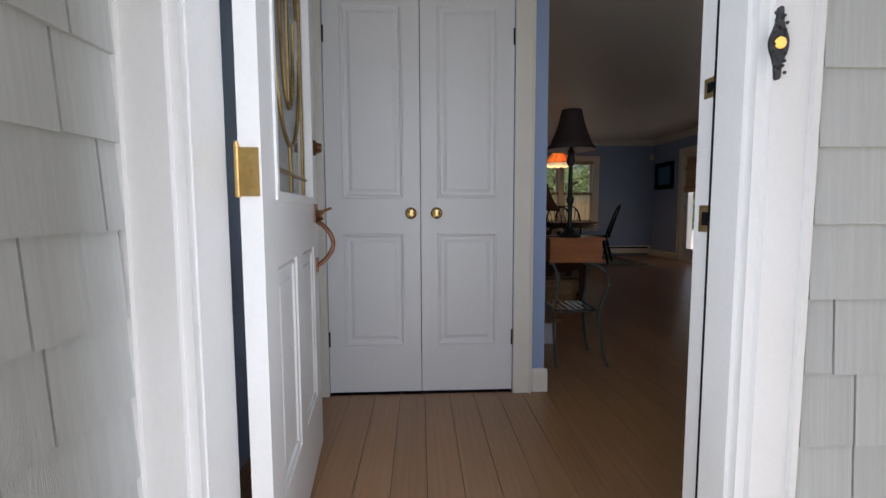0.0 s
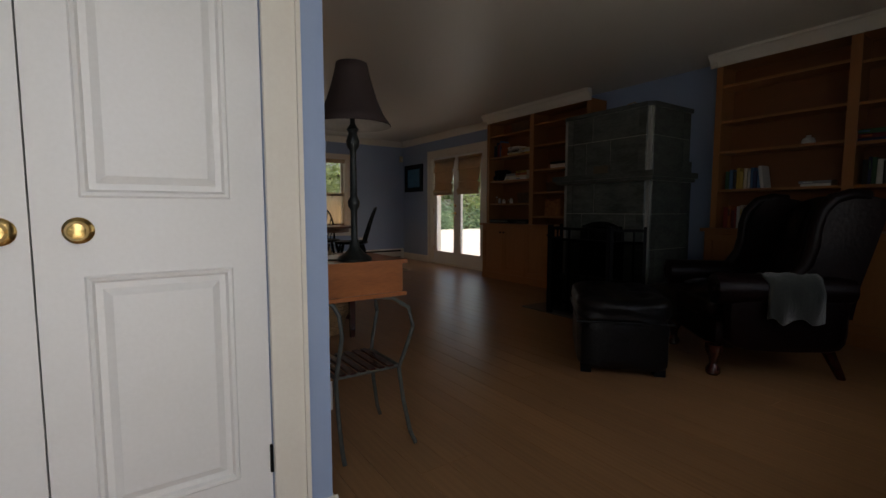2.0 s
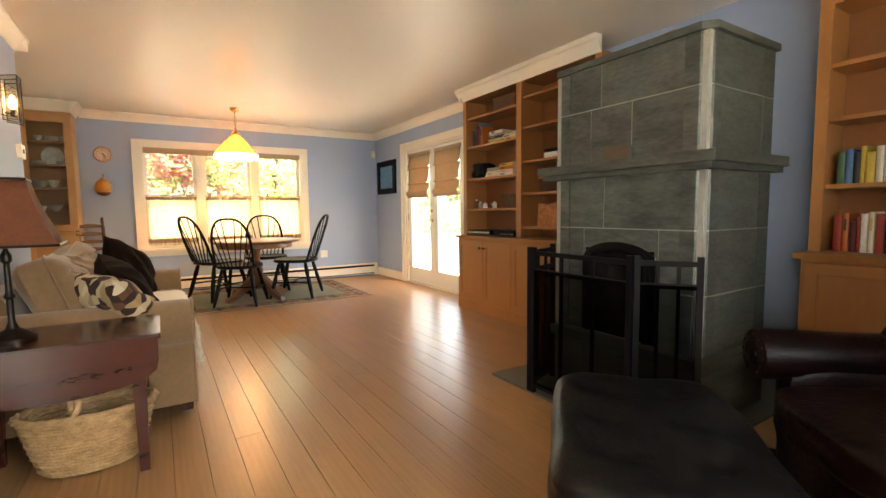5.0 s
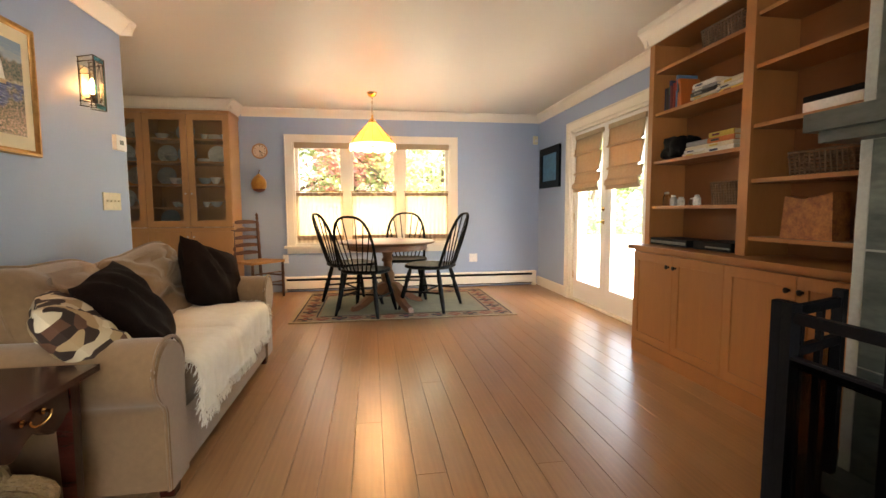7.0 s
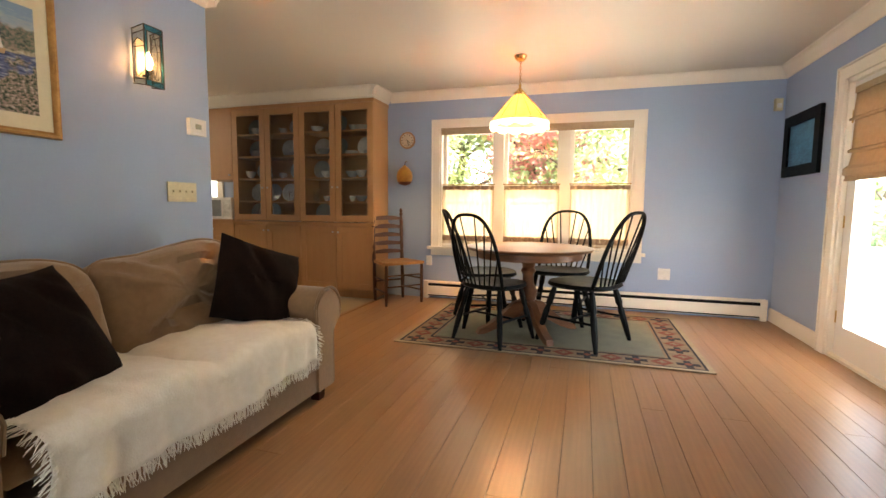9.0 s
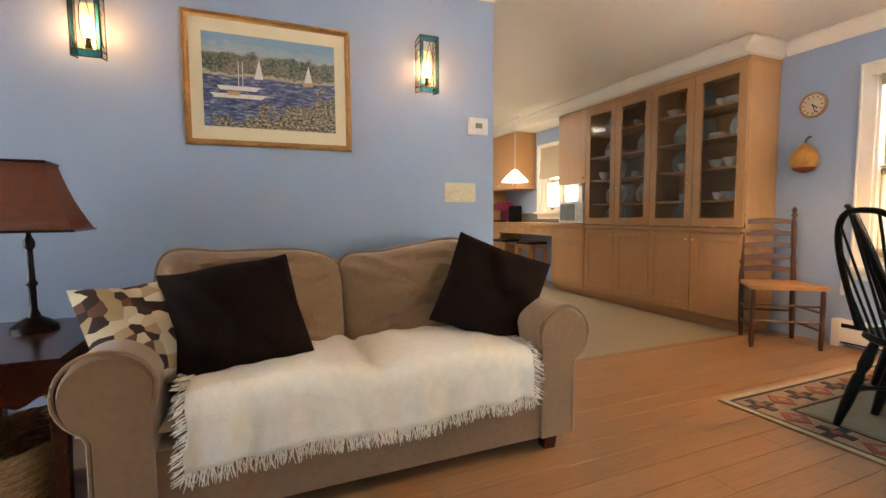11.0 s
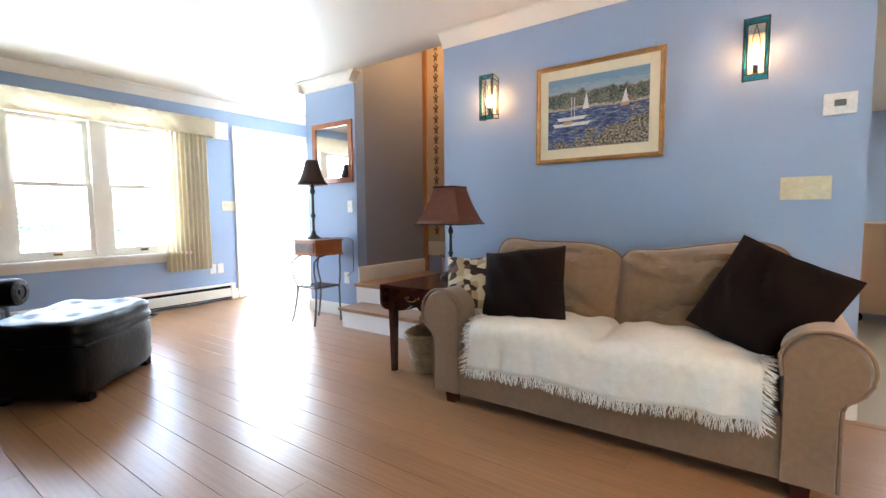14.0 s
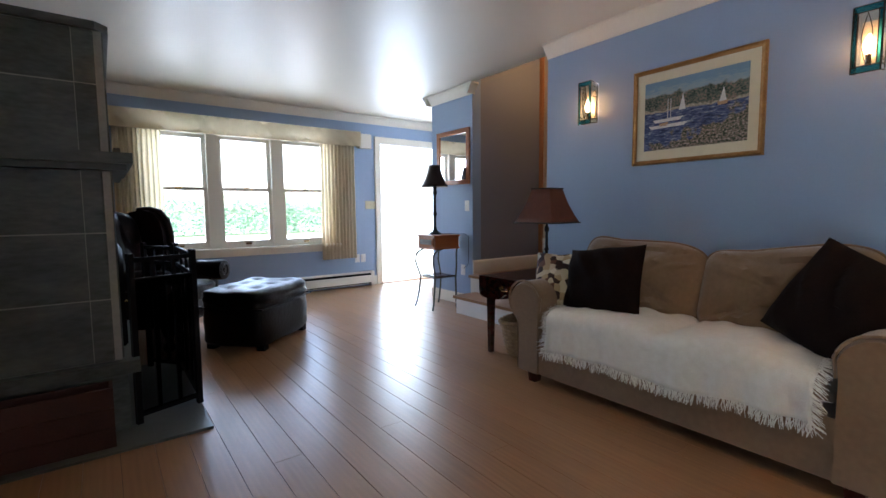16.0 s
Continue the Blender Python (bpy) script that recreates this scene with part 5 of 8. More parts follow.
# patterned paper on the stair's back wall, and the stair light
M_PAPER = mat("cream_damask_paper", (0.46, 0.37, 0.25), 0.8, dark=(0.46, 0.33, 0.22), scale=8)
bm = bm_new()
box(bm, -0.20, -0.196, 3.70, 4.86, 0.72, 3.4)
wp = tagged(new("wallpaper", mesh_of("wallpaper", bm, M_PAPER, False)), "cream wallpaper with dark damask columns", "wallpaper", "", "structure")
M_MOTIF = mat("damask_brown", (0.11, 0.06, 0.04), 0.8, scale=30)
bm = bm_new()
for c in range(6):
    for k in range(22):
        y, z = 3.83 + c * 0.16, 0.84 + k * 0.115 + (0.057 if c % 2 else 0)
        for dy, dz, r in ((0, 0, 0.022), (0.024, 0.026, 0.012), (-0.024, 0.026, 0.012), (0, 0.048, 0.013), (0.016, -0.03, 0.010), (-0.016, -0.03, 0.010)):
            lathe(bm, [(r, 0), (r * 0.8, 0.0015)], 7, pose(-0.196, y + dy, z + dz, 0, 90, 0) @ Matrix.Diagonal((1.3, 1, 1, 1)))
part("motif", bm, M_MOTIF, wp, "dark damask motifs", smooth=False)
bm = rbox(-0.20, -0.17, 3.657, 3.705, 0.37, 3.4, 0.004)
part("edge_trim", bm, M_CAB, wp, "wooden edge trim")
bm = rbox(-0.20, -0.184, 3.71, 4.86, 0.56, 0.72, 0.004)
part("skirting", bm, M_TRIM, wp, "cream skirting board")
sl = thing("stair_lamp", "lit amber glass ceiling lamp above the stairs", "ceiling lamp", pose(0.10, 4.28, 2.86))
bm = lathe(bm_new(), [(0.03, -0.05), (0.075, -0.03), (0.095, 0.01), (0.09, 0.05), (0.05, 0.07)], 18)
part("shade", bm, glow("amber_shade_glow", (1.0, 0.55, 0.22), 3.0), sl).visible_shadow = False
part("stem", tube(bm_new(), [(0, 0, 0.06), (0, 0, 2.04)], 0.008, 6), M_BRASS, sl)
lamp("stair_light", "POINT", 0.27, (1.0, 0.50, 0.20), pose(0.10, 4.28, 2.86), shadow_soft_size=0.08)


# ---- the stone heater, screen, leather chair and bookcases ----
FX, FY0, FY1, FB = 4.095, 3.86, 4.80, 4.74
hp = thing("stone_fireplace", "grey green soapstone heater with mantel shelf", "fireplace")
bm = bm_new()
box(bm, FX + 0.0075, FB - 0.002, FY0 + 0.0075, FY1 - 0.0075, 0.0, 1.90)
part("core", bm, M_JOINT, hp, "pale mortar joints", smooth=False)
bm = bm_new()
box(bm, FB, XR, FY0 + 0.22, FY1 - 0.22, 0.3, 1.5)
part("flue_neck", bm, M_STONE, hp, smooth=False)


def stone(x0, x1, y0, y1, z0, z1, lab="", b=0.006):
    g = 0.003
    return part("stone", rbox(x0, x1, y0 + g, y1 - g, z0 + g, z1 - g, b, 1), M_STONE, hp, lab)


def stone_side(x0, x1, y0, y1, z0, z1):
    g = 0.003
    return part("stone", rbox(x0 + g, x1 - g, y0, y1, z0 + g, z1 - g, 0.006, 1), M_STONE, hp)


PIL = 0.115
ROWS = [(0.36, 0.66), (0.66, 0.975), (0.975, 1.265), (1.345, 1.655), (1.655, 1.895)]
SPLIT = {2: (4.43,), 3: (4.26, 4.53), 4: (4.46,)}
for k, (z0, z1) in enumerate(ROWS):
    for y0, y1 in ((FY0, FY0 + PIL), (FY1 - PIL, FY1)):
        bm = bm_new()
        s0 = y0 == FY0
        c = 0.045
        prof = [(FX, FY0 + PIL), (FX, FY0 + c), (FX + c, FY0), (FX + PIL, FY0), (FX + PIL, FY0 + PIL)] if s0 else [(FX, FY1 - PIL), (FX, FY1 - c), (FX + c, FY1), (FX + PIL, FY1), (FX + PIL, FY1 - PIL)]
        extrude_poly(bm, prof, "z", z0 + 0.003, z1 - 0.003)
        part("stone", bevel(bm, 0.004, 1), M_STONE, hp, "chamfered corner stone")
    cuts = [FY0 + PIL, *SPLIT.get(k, ()), FY1 - PIL]
    if k >= 2:
        for a, b in zip(cuts, cuts[1:]):
            stone(FX + 0.004, FX + 0.05, a, b, z0, z1)
    for y, sgn in ((FY0, 1), (FY1, -1)):
        a, b = (y + 0.004, y + 0.05) if sgn > 0 else (y - 0.05, y - 0.004)
        xs = [FX + PIL, 4.62, FB]
        for x0, x1 in zip(xs, xs[1:]):
            stone_side(x0, x1, a, b, z0, z1)
# stones round the firebox, with an arched head
stone(FX + 0.004, FX + 0.05, FY0 + PIL, 4.09, 0.36, 0.975)
stone(FX + 0.004, FX + 0.05, 4.57, FY1 - PIL, 0.36, 0.975)
bm = bm_new()
prof = [(4.093, 0.972), (4.093, 0.80)] + [(4.33 - 0.237 * math.cos(math.pi * k / 14), 0.80 + 0.10 * math.sin(math.pi * k / 14)) for k in range(1, 14)] + [(4.567, 0.80), (4.567, 0.972)]
extrude_poly(bm, prof, "x", FX + 0.004, FX + 0.05)
part("stone", bm, M_STONE, hp, "arched lintel stone", smooth=False)
bm = bm_new()
for r in (0.0, 0.022, 0.044):
    pts = [(FX - 0.004 - r * 0.25, 4.105 + r, 0.37), (FX - 0.004 - r * 0.25, 4.105 + r, 0.79)] + [(FX - 0.004 - r * 0.25, 4.33 - (0.225 - r) * math.cos(math.pi * k / 14), 0.79 + (0.10 - r * 0.5) * math.sin(math.pi * k / 14)) for k in range(1, 14)] + [(FX - 0.004 - r * 0.25, 4.555 - r, 0.79), (FX - 0.004 - r * 0.25, 4.555 - r, 0.37)]
    tube(bm, pts, 0.013, 6)
door = part("fire_door", bm, M_BLACK, hp, "black cast iron arched door frame")
bm = bm_new()
box(bm, FX + 0.0, FX + 0.01, 4.11, 4.55, 0.37, 0.86)
part("fire_glass", bm, mat("sooty_glass", (0.008, 0.008, 0.008), 0.15, scale=8), door, smooth=False)
bm = tube(bm_new(), [(FX - 0.01, 4.52, 0.60), (FX - 0.05, 4.515, 0.60), (FX - 0.05, 4.515, 0.53)], 0.007, 6)
part("latch", bm, M_BRASS, door)
# ledge, plinth, mantel and cap
bm = rbox(FX - 0.06, FB, FY0 - 0.05, FY1 + 0.05, 0.30, 0.36, 0.014, 3)
part("ledge", bm, M_STONE, hp, "protruding stone ledge")
bm = rbox(FX - 0.01, FB, FY0, FY1, 0.012, 0.30, 0.008)
part("plinth", bm, M_STONE, hp)
bm = bm_new()
for z0, z1, o in ((1.265, 1.295, 0.055), (1.295, 1.345, 0.08)):
    box(bm, FX - o, FB, FY0 - o, FY1 + o, z0, z1)
part("mantel_shelf", bevel(bm, 0.008, 2), M_STONE, hp, "thick stone mantel shelf")
bm = bm_new()
prof = [(FX - 0.02, FY0 + 0.03), (FX + 0.03, FY0 - 0.02), (FB, FY0 - 0.02), (FB, FY1 + 0.02), (FX + 0.03, FY1 + 0.02), (FX - 0.02, FY1 - 0.03)]
extrude_poly(bm, prof, "z", 1.895, 1.93)
part("cap", bevel(bm, 0.008, 2), M_STONE, hp, "flat stone cap")
bm = rbox(3.76, 4.0, 3.72, 5.03, 0.0, 0.014, 0.004)
structure("floor_hearth", bm, M_SLATE, "dark slate hearth slab let into the floor")
bm = rbox(4.0, 5.18, 3.74, 5.03, 0.0, 0.012, 0.003)
structure("floor_hearth_rear", bm, M_SLATE, "dark slate hearth slab under the heater")
kb = thing("kindling_box", "small red brown wooden kindling box by the hearth", "box")
M_KB = mat("red_brown_box", (0.06, 0.018, 0.011), 0.7, dark=(0.035, 0.010, 0.007), scale=6, bump=0.1)
for k, (y0, y1) in enumerate(((4.86, 4.872), (4.968, 4.98))):
    for z in (0.014, 0.106, 0.198):
        part("board", rbox(4.15, 4.62, y0, y1, z, z + 0.089, 0.003, 1), M_KB, kb)
for x in (4.15, 4.606):
    part("end_board", rbox(x, x + 0.014, 4.872, 4.968, 0.014, 0.29, 0.003, 1), M_KB, kb)
part("bottom", rbox(4.164, 4.606, 4.872, 4.968, 0.014, 0.026, 0.002, 1), M_KB, kb)
solid("mantel_block", rbox(FX - 0.05, FX - 0.02, 4.24, 4.40, 1.345, 1.42, 0.004), mat("dull_bronze_plaque", (0.12, 0.10, 0.07), 0.5, metal=0.5, scale=30, bump=0.3), "small dull bronze plaque standing on the mantel", "ornament")
bm = bm_new()
tube(bm, [(4.25, 4.05, 1.935), (4.2, 4.08, 1.955), (4.15, 4.06, 1.96), (4.12, 4.10, 1.945), (4.14, 4.16, 1.935)], 0.008, 6, 0.003)
solid("driftwood", bm, M_WICKER, "small twisted driftwood twig on the heater top", "ornament")

# folding fire screen
fs = thing("fire_screen", "black iron three-panel folding fire screen with fine mesh", "fire screen")
M_MESH = pane_glass("fine_black_mesh", (0.60, 0.60, 0.60), 0.0)
def screen_panel(a, b, h):
    a, b = Vector((*a, 0)), Vector((*b, 0))
    d = b - a
    m = Matrix.Translation(a) @ Matrix.Rotation(math.atan2(d.y, d.x), 4, "Z")
    L = d.length
    w = 0.013
    bars = [("post", x - w, x + w, -w, w, 0.014, h + 0.02) for x in (0, L)]
    bars += [("rail", w, L - w, -0.009, 0.009, z - 0.012, z + 0.012) for z in (0.06, h - 0.115, h - 0.013)]
    bars += [("bar", L * f - 0.008, L * f + 0.008, -0.007, 0.007, 0.07, h - 0.02) for f in (1 / 3, 2 / 3)]
    for nm, *q in bars:
        bm = bm_new()
        box(bm, *q, m)
        part(nm, bevel(bm, 0.002, 1), M_BLACK, fs)
    bm = bm_new()
    box(bm, w, L - w, 0.010, 0.0115, 0.07, h - 0.11, m)
    part("mesh", bm, M_MESH, fs, "fine black wire mesh", smooth=False)
screen_panel((3.765, 4.675), (4.05, 4.775), 0.85)
screen_panel((3.765, 4.012), (3.765, 4.645), 0.85)
screen_panel((3.93, 3.78), (3.78, 3.985), 0.85)


# leather wing chair with blanket, and ottoman
def soft_box(x0, x1, y0, y1, z0, z1, n=10, p=5.0, seed=0, amp=0.008):
    """A rounded stuffed block with slight dents."""
    bm = bm_new()
    box(bm, -1, 1, -1, 1, -1, 1)
    bmesh.ops.subdivide_edges(bm, edges=bm.edges, cuts=n, use_grid_fill=True)
    for v in bm.verts:
        c = v.co
        l = (abs(c.x) ** p + abs(c.y) ** p + abs(c.z) ** p) ** (1 / p)
        c = c / l
        q = noise.noise(Vector((c.x * 2 + seed, c.y * 2, c.z * 2 - seed)))
        v.co = Vector(((x0 + x1) / 2 + c.x * (x1 - x0) / 2, (y0 + y1) / 2 + c.y * (y1 - y0) / 2, (z0 + z1) / 2 + c.z * (z1 - z0) / 2)) + amp * q * c
    return bm


M_OXBLOOD = mat("oxblood_leather", (0.0075, 0.0020, 0.0018), 0.38, dark=(0.0030, 0.0010, 0.0012), scale=6, fine=60, bump=0.25, bump_scale=45, rough_vary=0.09)
M_OXBLOOD.node_tree.nodes["Principled BSDF"].inputs["Specular IOR Level"].default_value = 0.15
wc = thing("armchair", "oxblood leather wing chair with rolled arms and claw feet", "armchair", pose(3.81, 2.95, 0, 0, 0, 48) @ Matrix.Diagonal((1.03, 1.0, 1.0, 1)))
# local: +y is the way that the chair faces
part("base", soft_box(-0.34, 0.34, -0.36, 0.36, 0.16, 0.36, 6, 8), M_OXBLOOD, wc)
part("seat_cushion", soft_box(-0.27, 0.27, -0.22, 0.42, 0.33, 0.49, 10, 5, 3, 0.012), M_OXBLOOD, wc)
bm = soft_box(-0.31, 0.31, -0.085, 0.085, 0.0, 0.76, 20, 5, 2, 0.008)
for v in bm.verts:
    if v.co.y > 0:
        v.co.y += 0.028 * math.sin(math.pi * min(1, v.co.z / 0.5)) * (1 - (v.co.x / 0.31) ** 2)
        if v.co.z > 0.46:
            v.co.y += 0.035 * abs(math.cos(v.co.x / 0.31 * math.pi * 1.5)) * math.sin(math.pi * (v.co.z - 0.46) / 0.30)
    v.co.z -= 0.05 * (v.co.x / 0.31) ** 2 * (v.co.z / 0.76)
part("backrest", bm, M_OXBLOOD, wc, "tall tufted leather back").matrix_basis = pose(0, -0.27, 0.36, 17, 0, 0)
for s in (-1, 1):
    bm = bm_new()
    prof = [(-0.02, 0.52), (-0.06, 0.62), (-0.115, 0.70), (-0.14, 0.80), (-0.145, 0.90), (-0.17, 1.00), (-0.23, 1.07), (-0.32, 1.095), (-0.42, 1.085), (-0.52, 1.06), (-0.49, 0.95), (-0.44, 0.76), (-0.39, 0.58), (-0.36, 0.38), (-0.12, 0.38)]
    extrude_poly(bm, prof, "x", s * 0.30, s * 0.395)
    part("wing", bevel(bm, 0.030, 4), M_OXBLOOD, wc, "curved padded leather wing")
    roll = [(s * (0.362 + 0.02 * math.sin(math.pi * k / 8)), y + 0.006, z) for k, (y, z) in enumerate(prof[:9])]
    part("wing_roll", tube(bm_new(), roll, 0.036, 10), M_OXBLOOD, wc, "rolled leather wing edge")
for s in (-1, 1):
    pts_in = soft_box(s * 0.36 - 0.07, s * 0.36 + 0.07, -0.34, 0.30, 0.18, 0.54, 6, 6, s)
    part("arm_panel", pts_in, M_OXBLOOD, wc)
    bm = bm_new()
    lathe(bm, [(0.02, -0.36), (0.075, -0.35), (0.085, -0.2), (0.088, 0.1), (0.092, 0.36), (0.088, 0.385), (0.05, 0.392), (0.045, 0.384), (0.02, 0.384), (0.016, 0.392)], 18, pose(s * 0.375, 0, 0.545, -90, 0, 0))
    part("armrest", bm, M_OXBLOOD, wc, "rolled leather arm")
    for k in range(12):
        a = 2 * math.pi * k / 12
        bm = lathe(bm_new(), [(0.006, 0), (0.003, 0.004)], 7, pose(s * 0.375 + 0.072 * math.cos(a), 0.389, 0.545 + 0.072 * math.sin(a), -90, 0, 0))
        part("nail", bm, M_BRONZE, wc, "dark bronze nail head")
    for y, nm in ((0.34, "front"), (-0.29, "rear")):
        if nm == "front":
            bm = lathe(bm_new(), [(0.03, 0.0), (0.042, 0.015), (0.04, 0.04), (0.022, 0.07), (0.028, 0.11), (0.048, 0.15), (0.05, 0.19)], 12)
        else:
            bm = tube(bm_new(), [(0, -0.09, 0.0), (0, -0.05, 0.08), (0, 0, 0.18)], 0.022, 8, 0.034)
        part("foot", bm, M_CHERRY, wc, "carved dark wooden foot").matrix_basis = pose(s * 0.32, y, 0)
# blanket over the near arm
bm = bm_new()
g = []
for i in range(17):
    a = radians(-70 + 250 * i / 16)
    row = []
    for j in range(13):
        y = -0.16 + 0.30 * j / 12 + 0.03 * noise.noise(Vector((i * 0.3, j * 0.2, 1)))
        if a < math.pi:
            r = 0.098 + 0.010 * noise.noise(Vector((i * 0.5, j * 0.6, 3)))
            row.append(bm.verts.new((-0.375 - 0 + r * math.cos(a), y, 0.545 + r * math.sin(a))))
        else:
            row.append(bm.verts.new((-0.375 - 0.098, y, 0.545 - (a - math.pi) * 0.2)))
    g.append(row)
for a, b in zip(g, g[1:]):
    for j in range(12):
        bm.faces.new((a[j], a[j + 1], b[j + 1], b[j]))
for r, row in ((0, g[-1]),):
    ext = [bm.verts.new(v.co + Vector((-0.008 + 0.012 * math.sin(j * 1.2), 0, -0.17 - 0.02 * math.sin(j)))) for j, v in enumerate(row)]
    for j in range(12):
        bm.faces.new((row[j], row[j + 1], ext[j + 1], ext[j]))
tb = tagged(new("blanket", mesh_of("blanket", bm, mat("grey_green_fleece", (0.018, 0.023, 0.019), 0.95, dark=(0.007, 0.010, 0.008), scale=12, bump=0.4, bump_scale=160, sheen=0.4))), "grey green fleece blanket slung over the chair arm", "blanket")
tb.matrix_basis = wc.matrix_basis.copy()
tb.modifiers.new("thickness", "SOLIDIFY").thickness = 0.008

ot = thing("ottoman", "black leather ottoman with buttoned cushion top", "ottoman", pose(3.12, 3.475, 0, 0, 0, 43) @ Matrix.Scale(1.07, 4))
part("body", soft_box(-0.365, 0.365, -0.25, 0.25, 0.022, 0.335, 8, 9, 1, 0.006), M_LEATHER, ot)
bm = soft_box(-0.375, 0.375, -0.26, 0.26, 0.29, 0.445, 22, 6, 5, 0.012)
for v in bm.verts:
    if v.co.z > 0.37:
        for bx in (-0.2, 0.0, 0.2):
            for by in (-0.12, 0.12):
                d = math.hypot(v.co.x - bx, v.co.y - by)
                v.co.z -= 0.022 * math.exp(-(d / 0.045) ** 2)
part("cushion", bm, M_LEATHER, ot, "buttoned leather top")
bm = tube(bm_new(), [(0.372 * (1 if i in (1, 2) else -1), 0.258 * (1 if i in (2, 3) else -1), 0.312) for i in range(4)], 0.006, 6, closed=True)
part("piping", bm, M_LEATHER, ot)
for x in (-0.29, 0.29):
    for y in (-0.20, 0.20):
        part("foot", rbox(x - 0.03, x + 0.03, y - 0.03, y + 0.03, 0, 0.055, 0.004), M_BLACK, ot)


# built-in bookcases
def panel_door(x, y0, y1, z0, z1, parent, knob_y):
    bm = bm_new()
    g = 0.002
    rings = []
    for i, dx in ((0, 0.02), (0, 0.002), (0.002, 0), (0.058, 0), (0.060, 0.002), (0.060, 0.009)):
        rings.append([bm.verts.new((x + dx, y, z)) for y, z in ((y0 + g + i, z0 + i), (y0 + g + i, z1 - i), (y1 - g - i, z1 - i), (y1 - g - i, z0 + i))])
    for a, b in zip(rings, rings[1:]):
        for i in range(4):
            bm.faces.new((a[i], a[(i + 1) % 4], b[(i + 1) % 4], b[i]))
    bm.faces.new(rings[-1])
    bm.faces.new(rings[0][::-1])
    bmesh.ops.recalc_face_normals(bm, faces=bm.faces)
    d = part("cabinet_door", bm, M_CAB, parent, smooth=False)
    bm = lathe(bm_new(), [(0.007, 0), (0.006, 0.010), (0.014, 0.018), (0.014, 0.024), (0.006, 0.028)], 12, pose(x, knob_y, z1 - 0.075, 0, -90, 0))
    part("knob", bm, M_BRONZE, d, "dark bronze knob")


def bookcase(y0, y1, div, shelves_a, shelves_b, top, counter, xf, label, flip):
    bc = thing("bookcase", label, "bookcase")
    bx, w = 4.785, 0.045
    bm = bm_new()
    box(bm, bx + 0.02, XR - 0.003, y0, y1, 0.09, counter - 0.03)
    box(bm, bx + 0.06, XR - 0.003, y0 + 0.01, y1, 0.002, 0.09)
    part("base_cabinet", bevel(bm, 0.002, 1), M_CAB, bc)
    part("plinth", rbox(bx + 0.012, bx + 0.03, y0, y1, 0.002, 0.10, 0.003), M_CAB, bc)
    part("counter", rbox(bx - 0.03, XR - 0.003, y0 - 0.02, y1 + 0.02, counter - 0.03, counter, 0.005), M_CAB, bc)
    n = 4
    for k in range(n):
        a, b = y0 + 0.02 + (y1 - y0 - 0.04) * k / n, y0 + 0.02 + (y1 - y0 - 0.04) * (k + 1) / n
        panel_door(bx - 0.001, a, b, 0.11, counter - 0.05, bc, b - 0.035 if k % 2 == 0 else a + 0.035)
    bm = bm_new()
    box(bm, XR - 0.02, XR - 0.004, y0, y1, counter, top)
    part("back_panel", bm, M_CAB_SHADED, bc, "maple back panel, darkened for the shade between shelves", smooth=False)
    for y in (y0, div - w / 2, y1 - 0.03):
        wide = w if y == div - w / 2 else 0.03
        part("upright", rbox(xf + 0.006, XR - 0.02, y, y + wide, counter, top, 0.002), M_CAB, bc)
        part("stile", rbox(xf - 0.012, xf + 0.006, y - 0.012, y + wide + 0.012, counter, top, 0.003), M_CAB, bc)
    part("top_rail", rbox(xf - 0.012, XR - 0.003, y0, y1, top, top + 0.03, 0.003), M_CAB, bc)
    for zs, a, b in ((shelves_a, div + w / 2, y1 - 0.03), (shelves_b, y0 + 0.03, div - w / 2)):
        for z in zs:
            part("shelf", rbox(xf + 0.008, XR - 0.02, a, b, z - 0.022, z, 0.003), M_CAB, bc)
    return bc


bookcase(5.12, 6.96, 6.05, (1.11, 1.44, 1.79, 2.10), (0.93, 1.25, 1.55, 1.87, 2.15), 2.285, 0.82, 4.90, "built-in maple bookcase with closed cupboards below", False)
bookcase(1.70, 3.73, 2.76, (1.20, 1.545, 1.82, 2.14), (1.20, 1.52, 1.81, 2.11), 2.305, 0.845, 4.93, "built-in maple bookcase with mostly empty shelves", True)
for y0, y1, xf, z in ((5.10, 7.02, 4.90, 2.315), (1.57, 3.79, 4.93, 2.335)):
    bm = bm_new()
    prof = [(0, -0.03), (0.015, -0.03), (0.022, -0.008), (0.045, 0.03), (0.065, 0.055), (0.078, 0.06), (0.078, 0.121), (0, 0.121)]
    extrude_poly(bm, [(xf - 0.013 - p[0], min(CEIL - 0.003, z + p[1])) for p in prof], "y", y0, y1)
    if y0 > 5:
        extrude_poly(bm, [(6.96 + p[0], min(CEIL - 0.003, z + p[1])) for p in prof], "x", xf - 0.05, XR - 0.004)
    else:
        extrude_poly(bm, [(3.73 + p[0], min(CEIL - 0.003, z + p[1])) for p in prof], "x", xf - 0.05, XR - 0.004)
    structure("trim_crown_bookcase" if y0 > 5 else "trim_crown_bookcase_rear", bm, M_TRIM, "cream crown moulding over the bookcase", smooth=False)


